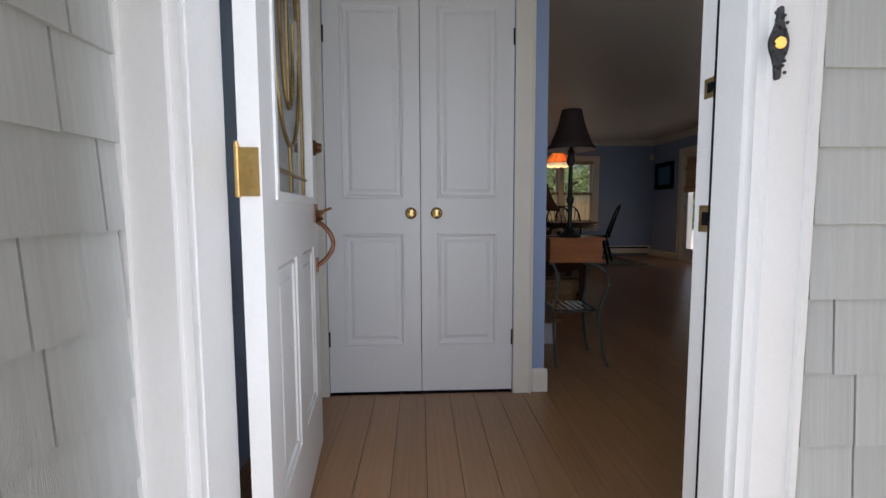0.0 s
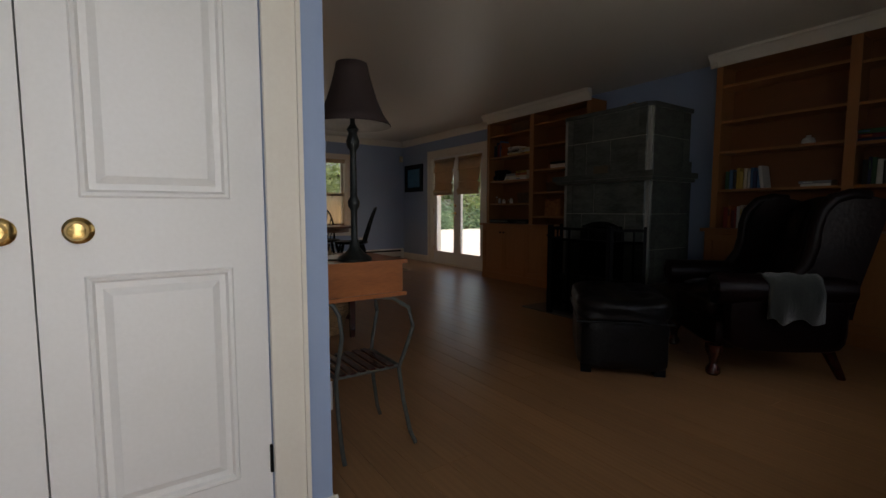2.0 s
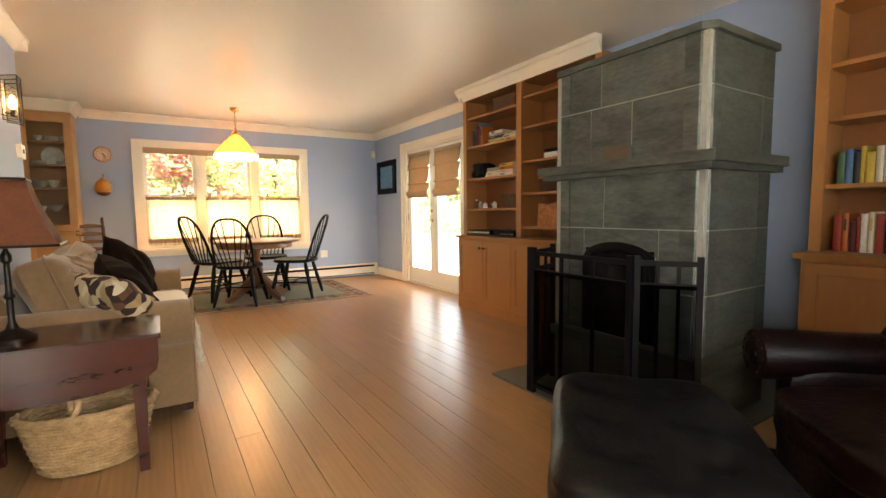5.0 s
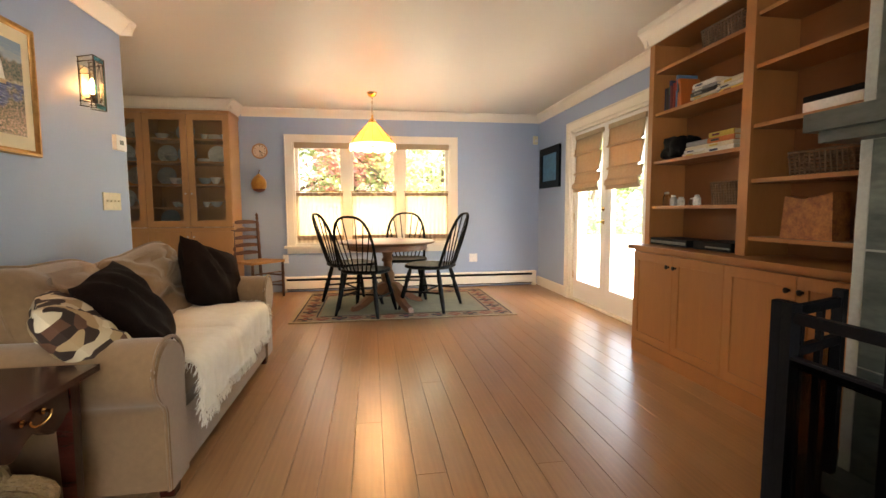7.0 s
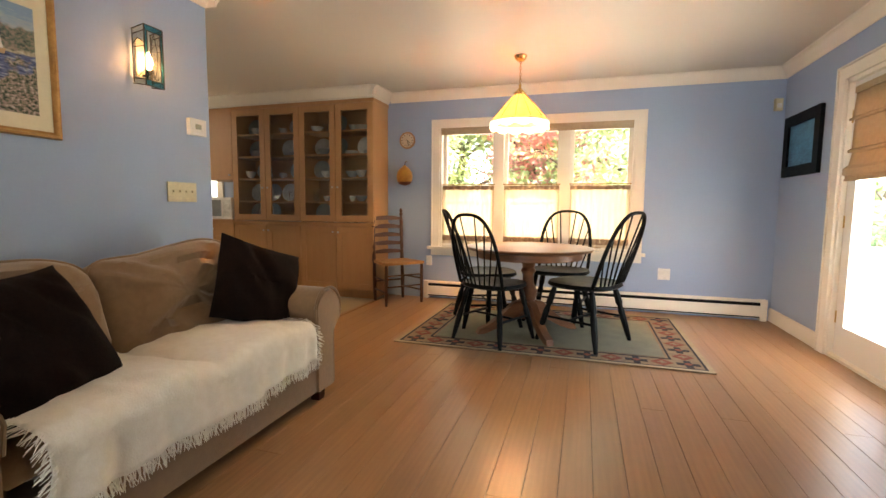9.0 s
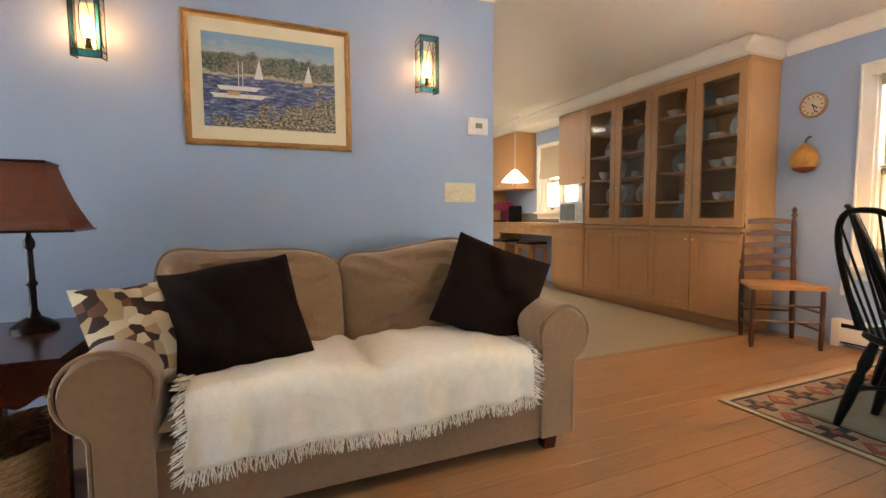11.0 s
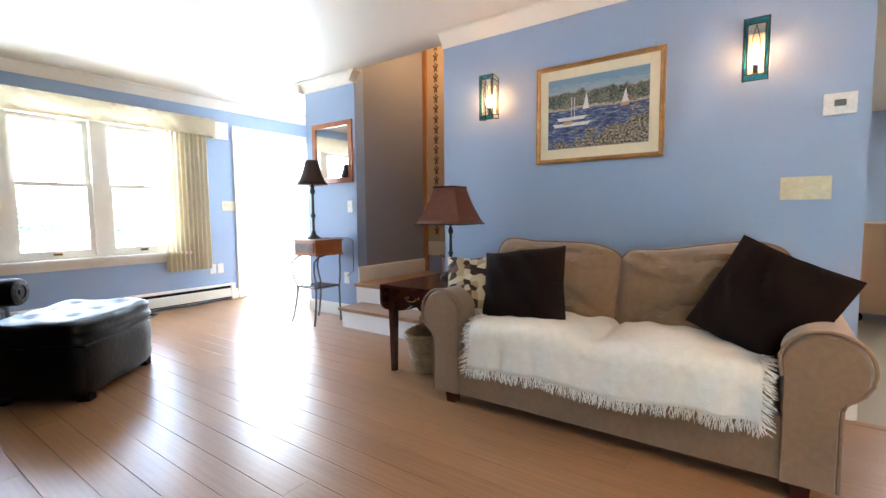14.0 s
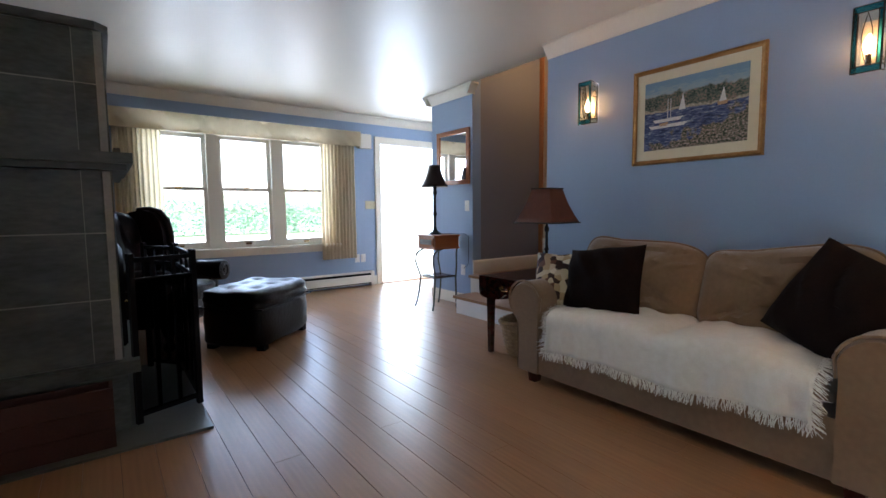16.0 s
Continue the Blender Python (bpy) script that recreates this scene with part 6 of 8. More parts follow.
# ---- dining end: rug, table, chairs, lamp, window dressings ----
RX0, RX1, RY0, RY1 = 2.0, 4.29, 8.23, 9.83
rug = thing("rug", "sage green rug with dark patterned border under the table", "rug")
M_RUGF = mat("sage_wool", (0.235, 0.235, 0.165), 0.95, dark=(0.18, 0.18, 0.125), scale=8, fine=200, bump=0.5, bump_scale=260)
M_RUGT = mat("tan_wool", (0.30, 0.215, 0.13), 0.95, dark=(0.20, 0.14, 0.085), scale=20, bump=0.4, bump_scale=260)
M_RUGD = mat("charcoal_wool", (0.030, 0.026, 0.030), 0.95, scale=20, bump=0.4, bump_scale=260)
M_RUGR = mat("brick_wool", (0.24, 0.07, 0.04), 0.95, scale=20, bump=0.4, bump_scale=260)
part("border", rbox(RX0, RX1, RY0, RY1, 0.001, 0.009, 0.003), M_RUGT, rug, "tan wool border")
M_RUGE = mat("cream_wool", (0.46, 0.38, 0.25), 0.95, dark=(0.36, 0.29, 0.18), scale=20, bump=0.4, bump_scale=260)
for x0, x1, y0, y1 in ((RX0, RX1, RY0, RY0 + 0.033), (RX0, RX1, RY1 - 0.033, RY1), (RX0, RX0 + 0.033, RY0 + 0.034, RY1 - 0.034), (RX1 - 0.033, RX1, RY0 + 0.034, RY1 - 0.034)):
    part("edge_band", rbox(x0, x1, y0, y1, 0.004, 0.0113, 0.002, 1), M_RUGE, rug, "cream wool edge band")
part("field", rbox(RX0 + 0.27, RX1 - 0.27, RY0 + 0.25, RY1 - 0.25, 0.004, 0.0115, 0.002), M_RUGF, rug, "sage wool field")
for a, b, c, d in ((0.035, 0.035, 0.05, 0.05), (0.235, 0.215, 0.25, 0.23)):
    for x0, x1, y0, y1 in ((RX0 + a, RX1 - a, RY0 + b, RY0 + d), (RX0 + a, RX1 - a, RY1 - d, RY1 - b), (RX0 + a, RX0 + c, RY0 + d, RY1 - d), (RX1 - c, RX1 - a, RY0 + d, RY1 - d)):
        bm = bm_new()
        box(bm, x0, x1, y0, y1, 0.004, 0.0112)
        part("border_line", bm, M_RUGD, rug, "charcoal border line", smooth=False)


def motif(bm, x, y, s, k):
    if k % 2:
        extrude_poly(bm, [(x - s, y), (x, y - s), (x + s, y), (x, y + s)], "z", 0.005, 0.0116)
    else:
        extrude_poly(bm, [(x - s, y - s * 0.3), (x - s * 0.3, y - s * 0.3), (x - s * 0.3, y - s), (x + s * 0.3, y - s), (x + s * 0.3, y - s * 0.3), (x + s, y - s * 0.3), (x + s, y + s * 0.3), (x + s * 0.3, y + s * 0.3), (x + s * 0.3, y + s), (x - s * 0.3, y + s), (x - s * 0.3, y + s * 0.3), (x - s, y + s * 0.3)], "z", 0.005, 0.0116)


spots = []
for k in range(13):
    for y in (RY0 + 0.135, RY1 - 0.135):
        spots.append((RX0 + 0.14 + k * (RX1 - RX0 - 0.28) / 12, y, k))
for k in range(1, 8):
    for x in (RX0 + 0.145, RX1 - 0.145):
        spots.append((x, RY0 + 0.135 + k * (RY1 - RY0 - 0.27) / 8, k))
for x, y, k in spots:
    bm = bm_new()
    motif(bm, x, y, 0.074, k)
    mo = part("motif", bm, (M_RUGD, M_RUGR)[k % 2], rug, smooth=False)
    bm = bm_new()
    motif(bm, x, y, 0.030, k + 1)
    for v in bm.verts:
        v.co.z += 0.0012
    part("motif_centre", bm, (M_RUGR, M_RUGT)[k % 2], mo, smooth=False)

TX, TY = 2.98, 8.88
tb = thing("dining_table", "round walnut pedestal dining table", "table", pose(TX, TY, 0.0116))
part("tabletop", lathe(bm_new(), [(0.50, 0.708), (0.525, 0.714), (0.535, 0.725), (0.53, 0.736), (0.52, 0.74)], 56), M_TABLE, tb)
part("apron", lathe(bm_new(), [(0.44, 0.645), (0.445, 0.65), (0.445, 0.708)], 48), M_TABLE, tb)
part("pedestal", lathe(bm_new(), [(0.085, 0.12), (0.09, 0.16), (0.06, 0.19), (0.05, 0.24), (0.075, 0.31), (0.08, 0.36), (0.05, 0.42), (0.045, 0.50), (0.065, 0.53), (0.05, 0.56), (0.06, 0.60), (0.10, 0.645)], 24), M_TABLE, tb, "turned walnut pedestal")
for k in range(4):
    a = radians(30 + 90 * k)
    bm = bm_new()
    prof = [(0.05, 0.28), (0.13, 0.26), (0.24, 0.16), (0.36, 0.075), (0.44, 0.045), (0.46, 0.0), (0.40, 0.0), (0.30, 0.035), (0.18, 0.10), (0.05, 0.14)]
    extrude_poly(bm, prof, "y", -0.03, 0.03)
    part("leg", bevel(bm, 0.012, 2), M_TABLE, tb, "splayed scroll leg").matrix_basis = pose(0, 0, 0, 0, 0, math.degrees(a))


def windsor(m):
    """A hoop-back chair; it faces local +y."""
    ch = thing("dining_chair", "black painted hoop-back windsor chair", "chair", m, "chairs round the table")
    bm = bm_new()
    out = []
    for k in range(32):
        a = 2 * math.pi * k / 32
        ca, sa = math.cos(a), math.sin(a)
        out.append((0.215 * (abs(ca) ** 0.75) * (1 if ca > 0 else -1), 0.21 * (abs(sa) ** 0.8) * (1 if sa > 0 else -1)))
    lo = [bm.verts.new((x * 0.93, y * 0.93, 0.425)) for x, y in out]
    md = [bm.verts.new((x, y, 0.438)) for x, y in out]
    hi = [bm.verts.new((x * 0.97, y * 0.97, 0.462)) for x, y in out]
    inn = [bm.verts.new((x * 0.72, y * 0.72, 0.447 + 0.012 * max(0, y) / 0.21)) for x, y in out]
    for a, b in ((lo, md), (md, hi), (hi, inn)):
        for i in range(32):
            bm.faces.new((a[i], a[(i + 1) % 32], b[(i + 1) % 32], b[i]))
    bm.faces.new(lo[::-1])
    bm.faces.new(inn)
    part("seat", bm, M_CHAIR, ch)
    def back(u):
        a = math.pi * u
        x = -0.205 * (abs(math.cos(a)) ** 0.7) * (1 if math.cos(a) > 0 else -1)
        h = 0.535 * math.sin(a) ** 0.72
        return Vector((x * (1 - 0.12 * (1 - h / 0.535)), -0.155 - 0.15 * h / 0.535 - 0.02 * (1 - abs(x) / 0.21), 0.455 + h))
    part("hoop", tube(bm_new(), arc(back, 26), 0.0125, 8), M_CHAIR, ch, "bent hoop back")
    for k in range(8):
        u = 0.085 + 0.83 * (k / 7)
        t = back(0.10 + 0.80 * k / 7)
        xb = -0.125 + 0.25 * k / 7
        bot = Vector((xb, -0.172 - 0.02 * (1 - abs(xb) / 0.13), 0.455))
        mid = bot.lerp(t, 0.4)
        part("spindle", tube(bm_new(), [bot, mid, t], 0.0062, 6, 0.005), M_CHAIR, ch)
    feet = {}
    for sx in (-1, 1):
        for sy in (-1, 1):
            top, foot = Vector((sx * 0.135, sy * 0.125, 0.43)), Vector((sx * 0.205, sy * 0.205, 0.0))
            feet[sx, sy] = (top, foot)
            ax = foot - top
            rs = [(0.011, 0), (0.016, 0.12), (0.019, 0.3), (0.013, 0.38), (0.018, 0.45), (0.017, 0.75), (0.011, 1.0)]
            bm = bm_new()
            rings = []
            q = ax.to_track_quat("Z", "Y")
            for r, f in rs:
                rings.append([bm.verts.new(top + ax * f + q @ Vector((r * 1.15 * math.cos(2 * math.pi * i / 8), r * 1.15 * math.sin(2 * math.pi * i / 8), 0))) for i in range(8)])
            for a, b in zip(rings, rings[1:]):
                for i in range(8):
                    bm.faces.new((a[i], a[(i + 1) % 8], b[(i + 1) % 8], b[i]))
            bm.faces.new(rings[0][::-1])
            bm.faces.new(rings[-1])
            part("leg", bm, M_CHAIR, ch)
    for sx in (-1, 1):
        a, b = (feet[sx, s][0].lerp(feet[sx, s][1], 0.56) for s in (-1, 1))
        part("stretcher", tube(bm_new(), [a, a.lerp(b, 0.5), b], 0.010, 7), M_CHAIR, ch)
    a, b = (feet[s, -1][0].lerp(feet[s, -1][1], 0.56).lerp(feet[s, 1][0].lerp(feet[s, 1][1], 0.56), 0.5) for s in (-1, 1))
    part("stretcher", tube(bm_new(), [a, b], 0.009, 7), M_CHAIR, ch)
    return ch


ZR = 0.0118
GROW = Matrix.Diagonal((1.15, 1.13, 1.025, 1))
c0 = windsor(pose(2.745, 8.555, ZR, 0, 0, -26) @ GROW)
tagged(c0, "black painted hoop-back windsor chair with green seat pad")
for x, y, a in ((3.45, 8.75, 60), (3.21, 9.44, 172), (2.57, 9.11, -66)):
    copy_thing(c0, pose(x, y, ZR, 0, 0, a) @ GROW)

# hanging lamp
pl = thing("pendant_lamp", "lit amber slag glass pendant lamp over the table", "pendant lamp", pose(2.84, 9.10, 0))
M_SLAG = bpy.data.materials.new("amber_slag_glass")
M_SLAG.use_nodes = True
nt = M_SLAG.node_tree
b = nt.nodes["Principled BSDF"]
nz, rp, tc = nt.nodes.new("ShaderNodeTexNoise"), nt.nodes.new("ShaderNodeValToRGB"), nt.nodes.new("ShaderNodeTexCoord")
nz.inputs["Scale"].default_value = 9
rp.color_ramp.elements[0].color, rp.color_ramp.elements[1].color = (0.90, 0.43, 0.14, 1), (1.0, 0.63, 0.31, 1)
nt.links.new(tc.outputs["Object"], nz.inputs[0])
nt.links.new(nz.outputs[0], rp.inputs[0])
nt.links.new(rp.outputs[0], b.inputs["Base Color"])
nt.links.new(rp.outputs[0], b.inputs["Emission Color"])
b.inputs["Emission Strength"].default_value = 0.10
b.inputs["Roughness"].default_value = 0.25
tr, m1 = nt.nodes.new("ShaderNodeBsdfTranslucent"), nt.nodes.new("ShaderNodeMixShader")
m1.inputs[0].default_value = 0.6
nt.links.new(rp.outputs[0], tr.inputs[0])
nt.links.new(b.outputs[0], m1.inputs[1])
nt.links.new(tr.outputs[0], m1.inputs[2])
nt.links.new(m1.outputs[0], nt.nodes["Material Output"].inputs[0])
N = 12
bm = bm_new()
rows = []
for r, z in ((0.045, 2.085), (0.10, 2.03), (0.175, 1.945), (0.235, 1.875), (0.258, 1.84)):
    rows.append([bm.verts.new((r * math.cos(2 * math.pi * i / N), r * math.sin(2 * math.pi * i / N), z)) for i in range(N)])
for a, c in zip(rows, rows[1:]):
    for i in range(N):
        bm.faces.new((a[i], a[(i + 1) % N], c[(i + 1) % N], c[i]))
sh = part("shade", bm, M_SLAG, pl, "panelled amber glass shade", smooth=False)
sh.modifiers.new("thickness", "SOLIDIFY").thickness = 0.004
M_SKIRT = glow("pale_glass_skirt", (1.0, 0.74, 0.42), 0.55, (0.9, 0.75, 0.5))
bm = bm_new()
top, bot = [], []
for i in range(N * 6):
    a = 2 * math.pi * i / (N * 6)
    f = abs(math.sin(a * N / 2))
    top.append(bm.verts.new((0.258 * math.cos(a), 0.258 * math.sin(a), 1.838)))
    bot.append(bm.verts.new((0.262 * math.cos(a), 0.262 * math.sin(a), 1.800 - 0.024 * f)))
for i in range(N * 6):
    bm.faces.new((top[i], top[(i + 1) % (N * 6)], bot[(i + 1) % (N * 6)], bot[i]))
part("scalloped_skirt", bm, M_SKIRT, pl, "scalloped pale glass rim")
for i in range(N):
    a = 2 * math.pi * i / N
    bm = tube(bm_new(), [(r * 1.008 * math.cos(a), r * 1.008 * math.sin(a), z) for r, z in ((0.045, 2.085), (0.10, 2.03), (0.175, 1.945), (0.235, 1.875), (0.26, 1.815))], 0.003, 5)
    part("came", bm, M_BRONZE, pl)
bm = tube(bm_new(), [(0.26 * math.cos(2 * math.pi * i / 36), 0.26 * math.sin(2 * math.pi * i / 36), 1.84) for i in range(36)], 0.004, 5, closed=True)
part("rim", bm, M_BRONZE, pl)
bm = lathe(bm_new(), [(0.05, 2.08), (0.055, 2.095), (0.03, 2.12), (0.012, 2.14), (0.012, 2.17)], 16)
part("cap", bm, M_BRASS, pl)
bm = bm_new()
for k in range(8):
    z = 2.175 + k * 0.027
    pts = [((0.010 * math.cos(t) if k % 2 else 0), (0 if k % 2 else 0.010 * math.cos(t)), z + 0.017 * math.sin(t)) for t in [2 * math.pi * i / 12 for i in range(12)]]
    tube(bm, pts, 0.0025, 5, closed=True)
tube(bm, [(0.004, 0, 2.16), (-0.006, 0.004, 2.24), (0.004, 0, 2.31), (0, 0, 2.375)], 0.002, 5)
part("chain", bm, M_BRASS, pl, "brass chain and cord")
part("canopy", lathe(bm_new(), [(0.012, 2.365), (0.03, 2.372), (0.05, 2.39), (0.058, CEIL - 0.001)], 18), M_BRASS, pl)
bm = lathe(bm_new(), [(0.008, 1.98), (0.026, 1.95), (0.032, 1.92), (0.022, 1.895), (0.005, 1.885)], 14)
part("bulb", bm, glow("pendant_bulb", (1.0, 0.62, 0.28), 5), pl).visible_shadow = False
lamp("pendant_light", "POINT", 5.0, (1.0, 0.60, 0.27), pose(2.84, 9.10, 1.90), shadow_soft_size=0.04)

# ladder-back chair by the hutch
lc = thing("ladder_back_chair", "brown wooden ladder-back chair with woven rush seat", "chair", pose(1.40, 9.70, 0, 0, 0, -128) @ Matrix.Diagonal((1.05, 1.0, 1.02, 1)))
M_OLDW = mat("old_brown_wood", (0.10, 0.036, 0.016), 0.4, dark=(0.05, 0.018, 0.009), scale=4, fine=40, stretch=(5, 5, 1))
M_RUSH = mat("rush_seat", (0.40, 0.22, 0.09), 0.75, dark=(0.26, 0.13, 0.05), scale=8, fine=120, bump=0.6, bump_scale=90)
for sx in (-1, 1):
    prof = [(0.016, 0), (0.021, 0.2), (0.018, 0.43), (0.022, 0.46), (0.017, 0.58), (0.021, 0.6), (0.017, 0.7), (0.021, 0.8), (0.017, 0.82), (0.020, 0.9), (0.012, 0.96), (0.022, 0.98), (0.012, 1.0), (0.020, 1.02), (0.006, 1.045)]
    part("back_post", lathe(bm_new(), prof, 10), M_OLDW, lc).matrix_basis = pose(sx * 0.175, -0.17, 0, 3, 0, 0)
    prof = [(0.013, 0), (0.018, 0.1), (0.015, 0.2), (0.018, 0.3), (0.016, 0.45)]
    part("front_leg", lathe(bm_new(), prof, 10), M_OLDW, lc).matrix_basis = pose(sx * 0.215, 0.18, 0)
    for z in (0.14, 0.27):
        part("rung", tube(bm_new(), [(sx * 0.175, -0.175, z), (sx * 0.215, 0.18, z)], 0.009, 7), M_OLDW, lc)
for z in (0.20, 0.32):
    part("rung", tube(bm_new(), [(-0.215, 0.18, z), (0.215, 0.18, z)], 0.009, 7), M_OLDW, lc)
part("rung", tube(bm_new(), [(-0.175, -0.18, 0.22), (0.175, -0.18, 0.22)], 0.009, 7), M_OLDW, lc)
bm = bm_new()
extrude_poly(bm, [(-0.185, -0.185), (0.185, -0.185), (0.235, 0.20), (-0.235, 0.20)], "z", 0.435, 0.465)
part("rush_seat", bevel(bm, 0.012, 3), M_RUSH, lc, "woven rush seat")
for k in range(5):
    z = 0.55 + k * 0.095
    bm = bm_new()
    prof = [(-0.17, z - 0.02), (0.17, z - 0.02)] + [(0.17 - 0.34 * i / 8, z + 0.012 + 0.018 * math.sin(math.pi * i / 8)) for i in range(9)]
    extrude_poly(bm, prof, "y", -0.182 - (z - 0.0) * 0.052 - 0.004, -0.182 - z * 0.052 + 0.005)
    part("slat", bm, M_OLDW, lc, smooth=False)

# garden door leaves with roman shades
M_SHADEC = mat("tan_roman_cloth", (0.46, 0.39, 0.28), 0.9, dark=(0.38, 0.32, 0.23), scale=30, fine=150, bump=0.3, bump_scale=220)
nt = M_SHADEC.node_tree
b = nt.nodes["Principled BSDF"]
tr, ad = nt.nodes.new("ShaderNodeBsdfTranslucent"), nt.nodes.new("ShaderNodeMixShader")
tr.inputs[0].default_value = (0.75, 0.42, 0.16, 1)
ad.inputs[0].default_value = 0.16
nt.links.new(b.outputs[0], ad.inputs[1])
nt.links.new(tr.outputs[0], ad.inputs[2])
nt.links.new(ad.outputs[0], nt.nodes["Material Output"].inputs[0])
ym = (GDOOR[0] + GDOOR[1]) / 2
for y0, y1, hs in ((GDOOR[0] + 0.032, ym - 0.002, 1), (ym + 0.002, GDOOR[1] - 0.032, -1)):
    lf = thing("garden_door", "white glazed garden door, closed", "door", None, "garden doors")
    x = 5.235
    bm = bm_new()
    s = 0.105
    box(bm, x, x + 0.045, y0, y0 + s, 0.022, GDOOR[3] - 0.032)
    box(bm, x, x + 0.045, y1 - s, y1, 0.022, GDOOR[3] - 0.032)
    box(bm, x, x + 0.045, y0 + s, y1 - s, 0.022, 0.24)
    box(bm, x, x + 0.045, y0 + s, y1 - s, GDOOR[3] - 0.15, GDOOR[3] - 0.032)
    part("leaf_frame", bevel(bm, 0.004, 1), M_WHITE, lf)
    bm = bm_new()
    box(bm, x + 0.02, x + 0.025, y0 + s - 0.003, y1 - s + 0.003, 0.235, GDOOR[3] - 0.145)
    part("pane", bm, M_GLASS, lf, smooth=False).visible_shadow = False
    if hs < 0:
        bm = bm_new()
        lathe(bm, [(0.028, 0), (0.026, 0.006), (0.012, 0.01), (0.010, 0.03)], 14, pose(x, y0 + 0.05, 0.955, 0, -90, 0))
        tube(bm, [(x - 0.03, y0 + 0.05, 0.955), (x - 0.034, y0 + 0.09, 0.955), (x - 0.03, y0 + 0.13, 0.95)], 0.008, 7)
        lathe(bm, [(0.026, 0), (0.024, 0.008), (0.010, 0.02)], 14, pose(x, y0 + 0.05, 1.09, 0, -90, 0))
        part("handle", bm, M_BRASS, lf, "brass lever and deadbolt")
    for z in (0.3, 1.0, 1.75):
        yy = y1 - 0.001 if hs < 0 else y0 + 0.001
        part("hinge", rbox(x - 0.006, x + 0.002, yy - 0.008, yy + 0.008, z - 0.045, z + 0.045, 0.002), M_BRASS, lf)
    rs = thing("roman_shade", "half-lowered tan roman shade on the garden door", "blind", None, "roman shades")
    part("headrail", rbox(x - 0.028, x - 0.002, y0 + 0.06, y1 - 0.06, 1.90, 1.945, 0.004), M_SHADEC, rs)
    za = 1.30
    folds = [(1.90, 0.016), (1.735, 0.030), (1.722, 0.052), (1.712, 0.050), (1.716, 0.018), (1.515, 0.034), (1.498, 0.060), (1.486, 0.058), (1.49, 0.020), (1.40, 0.036), (1.375, 0.066), (1.335, 0.068), (1.325, 0.050), (za, 0.050)]
    bm = bm_new()
    rows = []
    for k, (z, o) in enumerate(folds):
        row = []
        for i in range(13):
            f = i / 12
            sag = 0.010 * math.sin(math.pi * f) * (k / len(folds))
            pinch = 0.035 * (1 if k in (5, 6, 7) else 0.02 * k)
            row.append(bm.verts.new((x - o - 0.002 * math.sin(f * 9 + k), y0 + 0.065 + pinch + (y1 - y0 - 0.13 - 2 * pinch) * f, z - sag)))
        rows.append(row)
    for a, c in zip(rows, rows[1:]):
        for i in range(12):
            bm.faces.new((a[i], a[i + 1], c[i + 1], c[i]))
    cl = part("cloth", bm, M_SHADEC, rs, "tan woven cloth in soft folds")
    cl.modifiers.new("thickness", "SOLIDIFY").thickness = 0.003
    part("hem_bar", rbox(x - 0.055, x - 0.040, y0 + 0.065, y1 - 0.065, za - 0.012, za + 0.004, 0.004), M_SHADEC, rs)

# back window: woven shade pulled up, cafe curtains on a rod
M_SHEER = bpy.data.materials.new("cream_sheer_cloth")
M_SHEER.use_nodes = True
nt = M_SHEER.node_tree
b = nt.nodes["Principled BSDF"]
b.inputs["Base Color"].default_value, b.inputs["Roughness"].default_value = (0.78, 0.68, 0.52, 1), 0.9
tr, tp, m1, m2 = (nt.nodes.new(k) for k in ("ShaderNodeBsdfTranslucent", "ShaderNodeBsdfTransparent", "ShaderNodeMixShader", "ShaderNodeMixShader"))
tr.inputs[0].default_value = (0.85, 0.72, 0.50, 1)
m1.inputs[0].default_value, m2.inputs[0].default_value = 0.6, 0.28
nt.links.new(b.outputs[0], m1.inputs[1])
nt.links.new(tr.outputs[0], m1.inputs[2])
nt.links.new(m1.outputs[0], m2.inputs[1])
nt.links.new(tp.outputs[0], m2.inputs[2])
nt.links.new(m2.outputs[0], nt.nodes["Material Output"].inputs[0])
M_BAND = mat("patterned_hem_band", (0.42, 0.30, 0.20), 0.9, dark=(0.16, 0.09, 0.06), scale=40, amount=0.6)


def gathered(name, label, x0, x1, z0, z1, y, material, waves, amp, seed, cat="curtain", band=None):
    cu = thing(name, label, cat)
    def sheet(za, zb, off, mat_, nm):
        bm = bm_new()
        n = waves * 6
        rows = []
        for k in range(7):
            f = k / 6
            z = zb + (za - zb) * f
            row = []
            for i in range(n + 1):
                u = i / n
                w = math.sin(2 * math.pi * waves * u + 0.8 * noise.noise(Vector((u * 5, seed, 0)))) * amp * (0.55 + 0.45 * f)
                row.append(bm.verts.new((x0 + (x1 - x0) * u + 0.008 * noise.noise(Vector((u * 6, f * 2, seed))), y + w + off, z)))
            rows.append(row)
        for a, c in zip(rows, rows[1:]):
            for i in range(n):
                bm.faces.new((a[i], a[i + 1], c[i + 1], c[i]))
        return part(nm, bm, mat_, cu)
    sheet(z0, z1, 0, material, "cloth")
    if band:
        for a, c in band:
            sheet(a, c, -0.003, M_BAND, "patterned_band")
    return cu


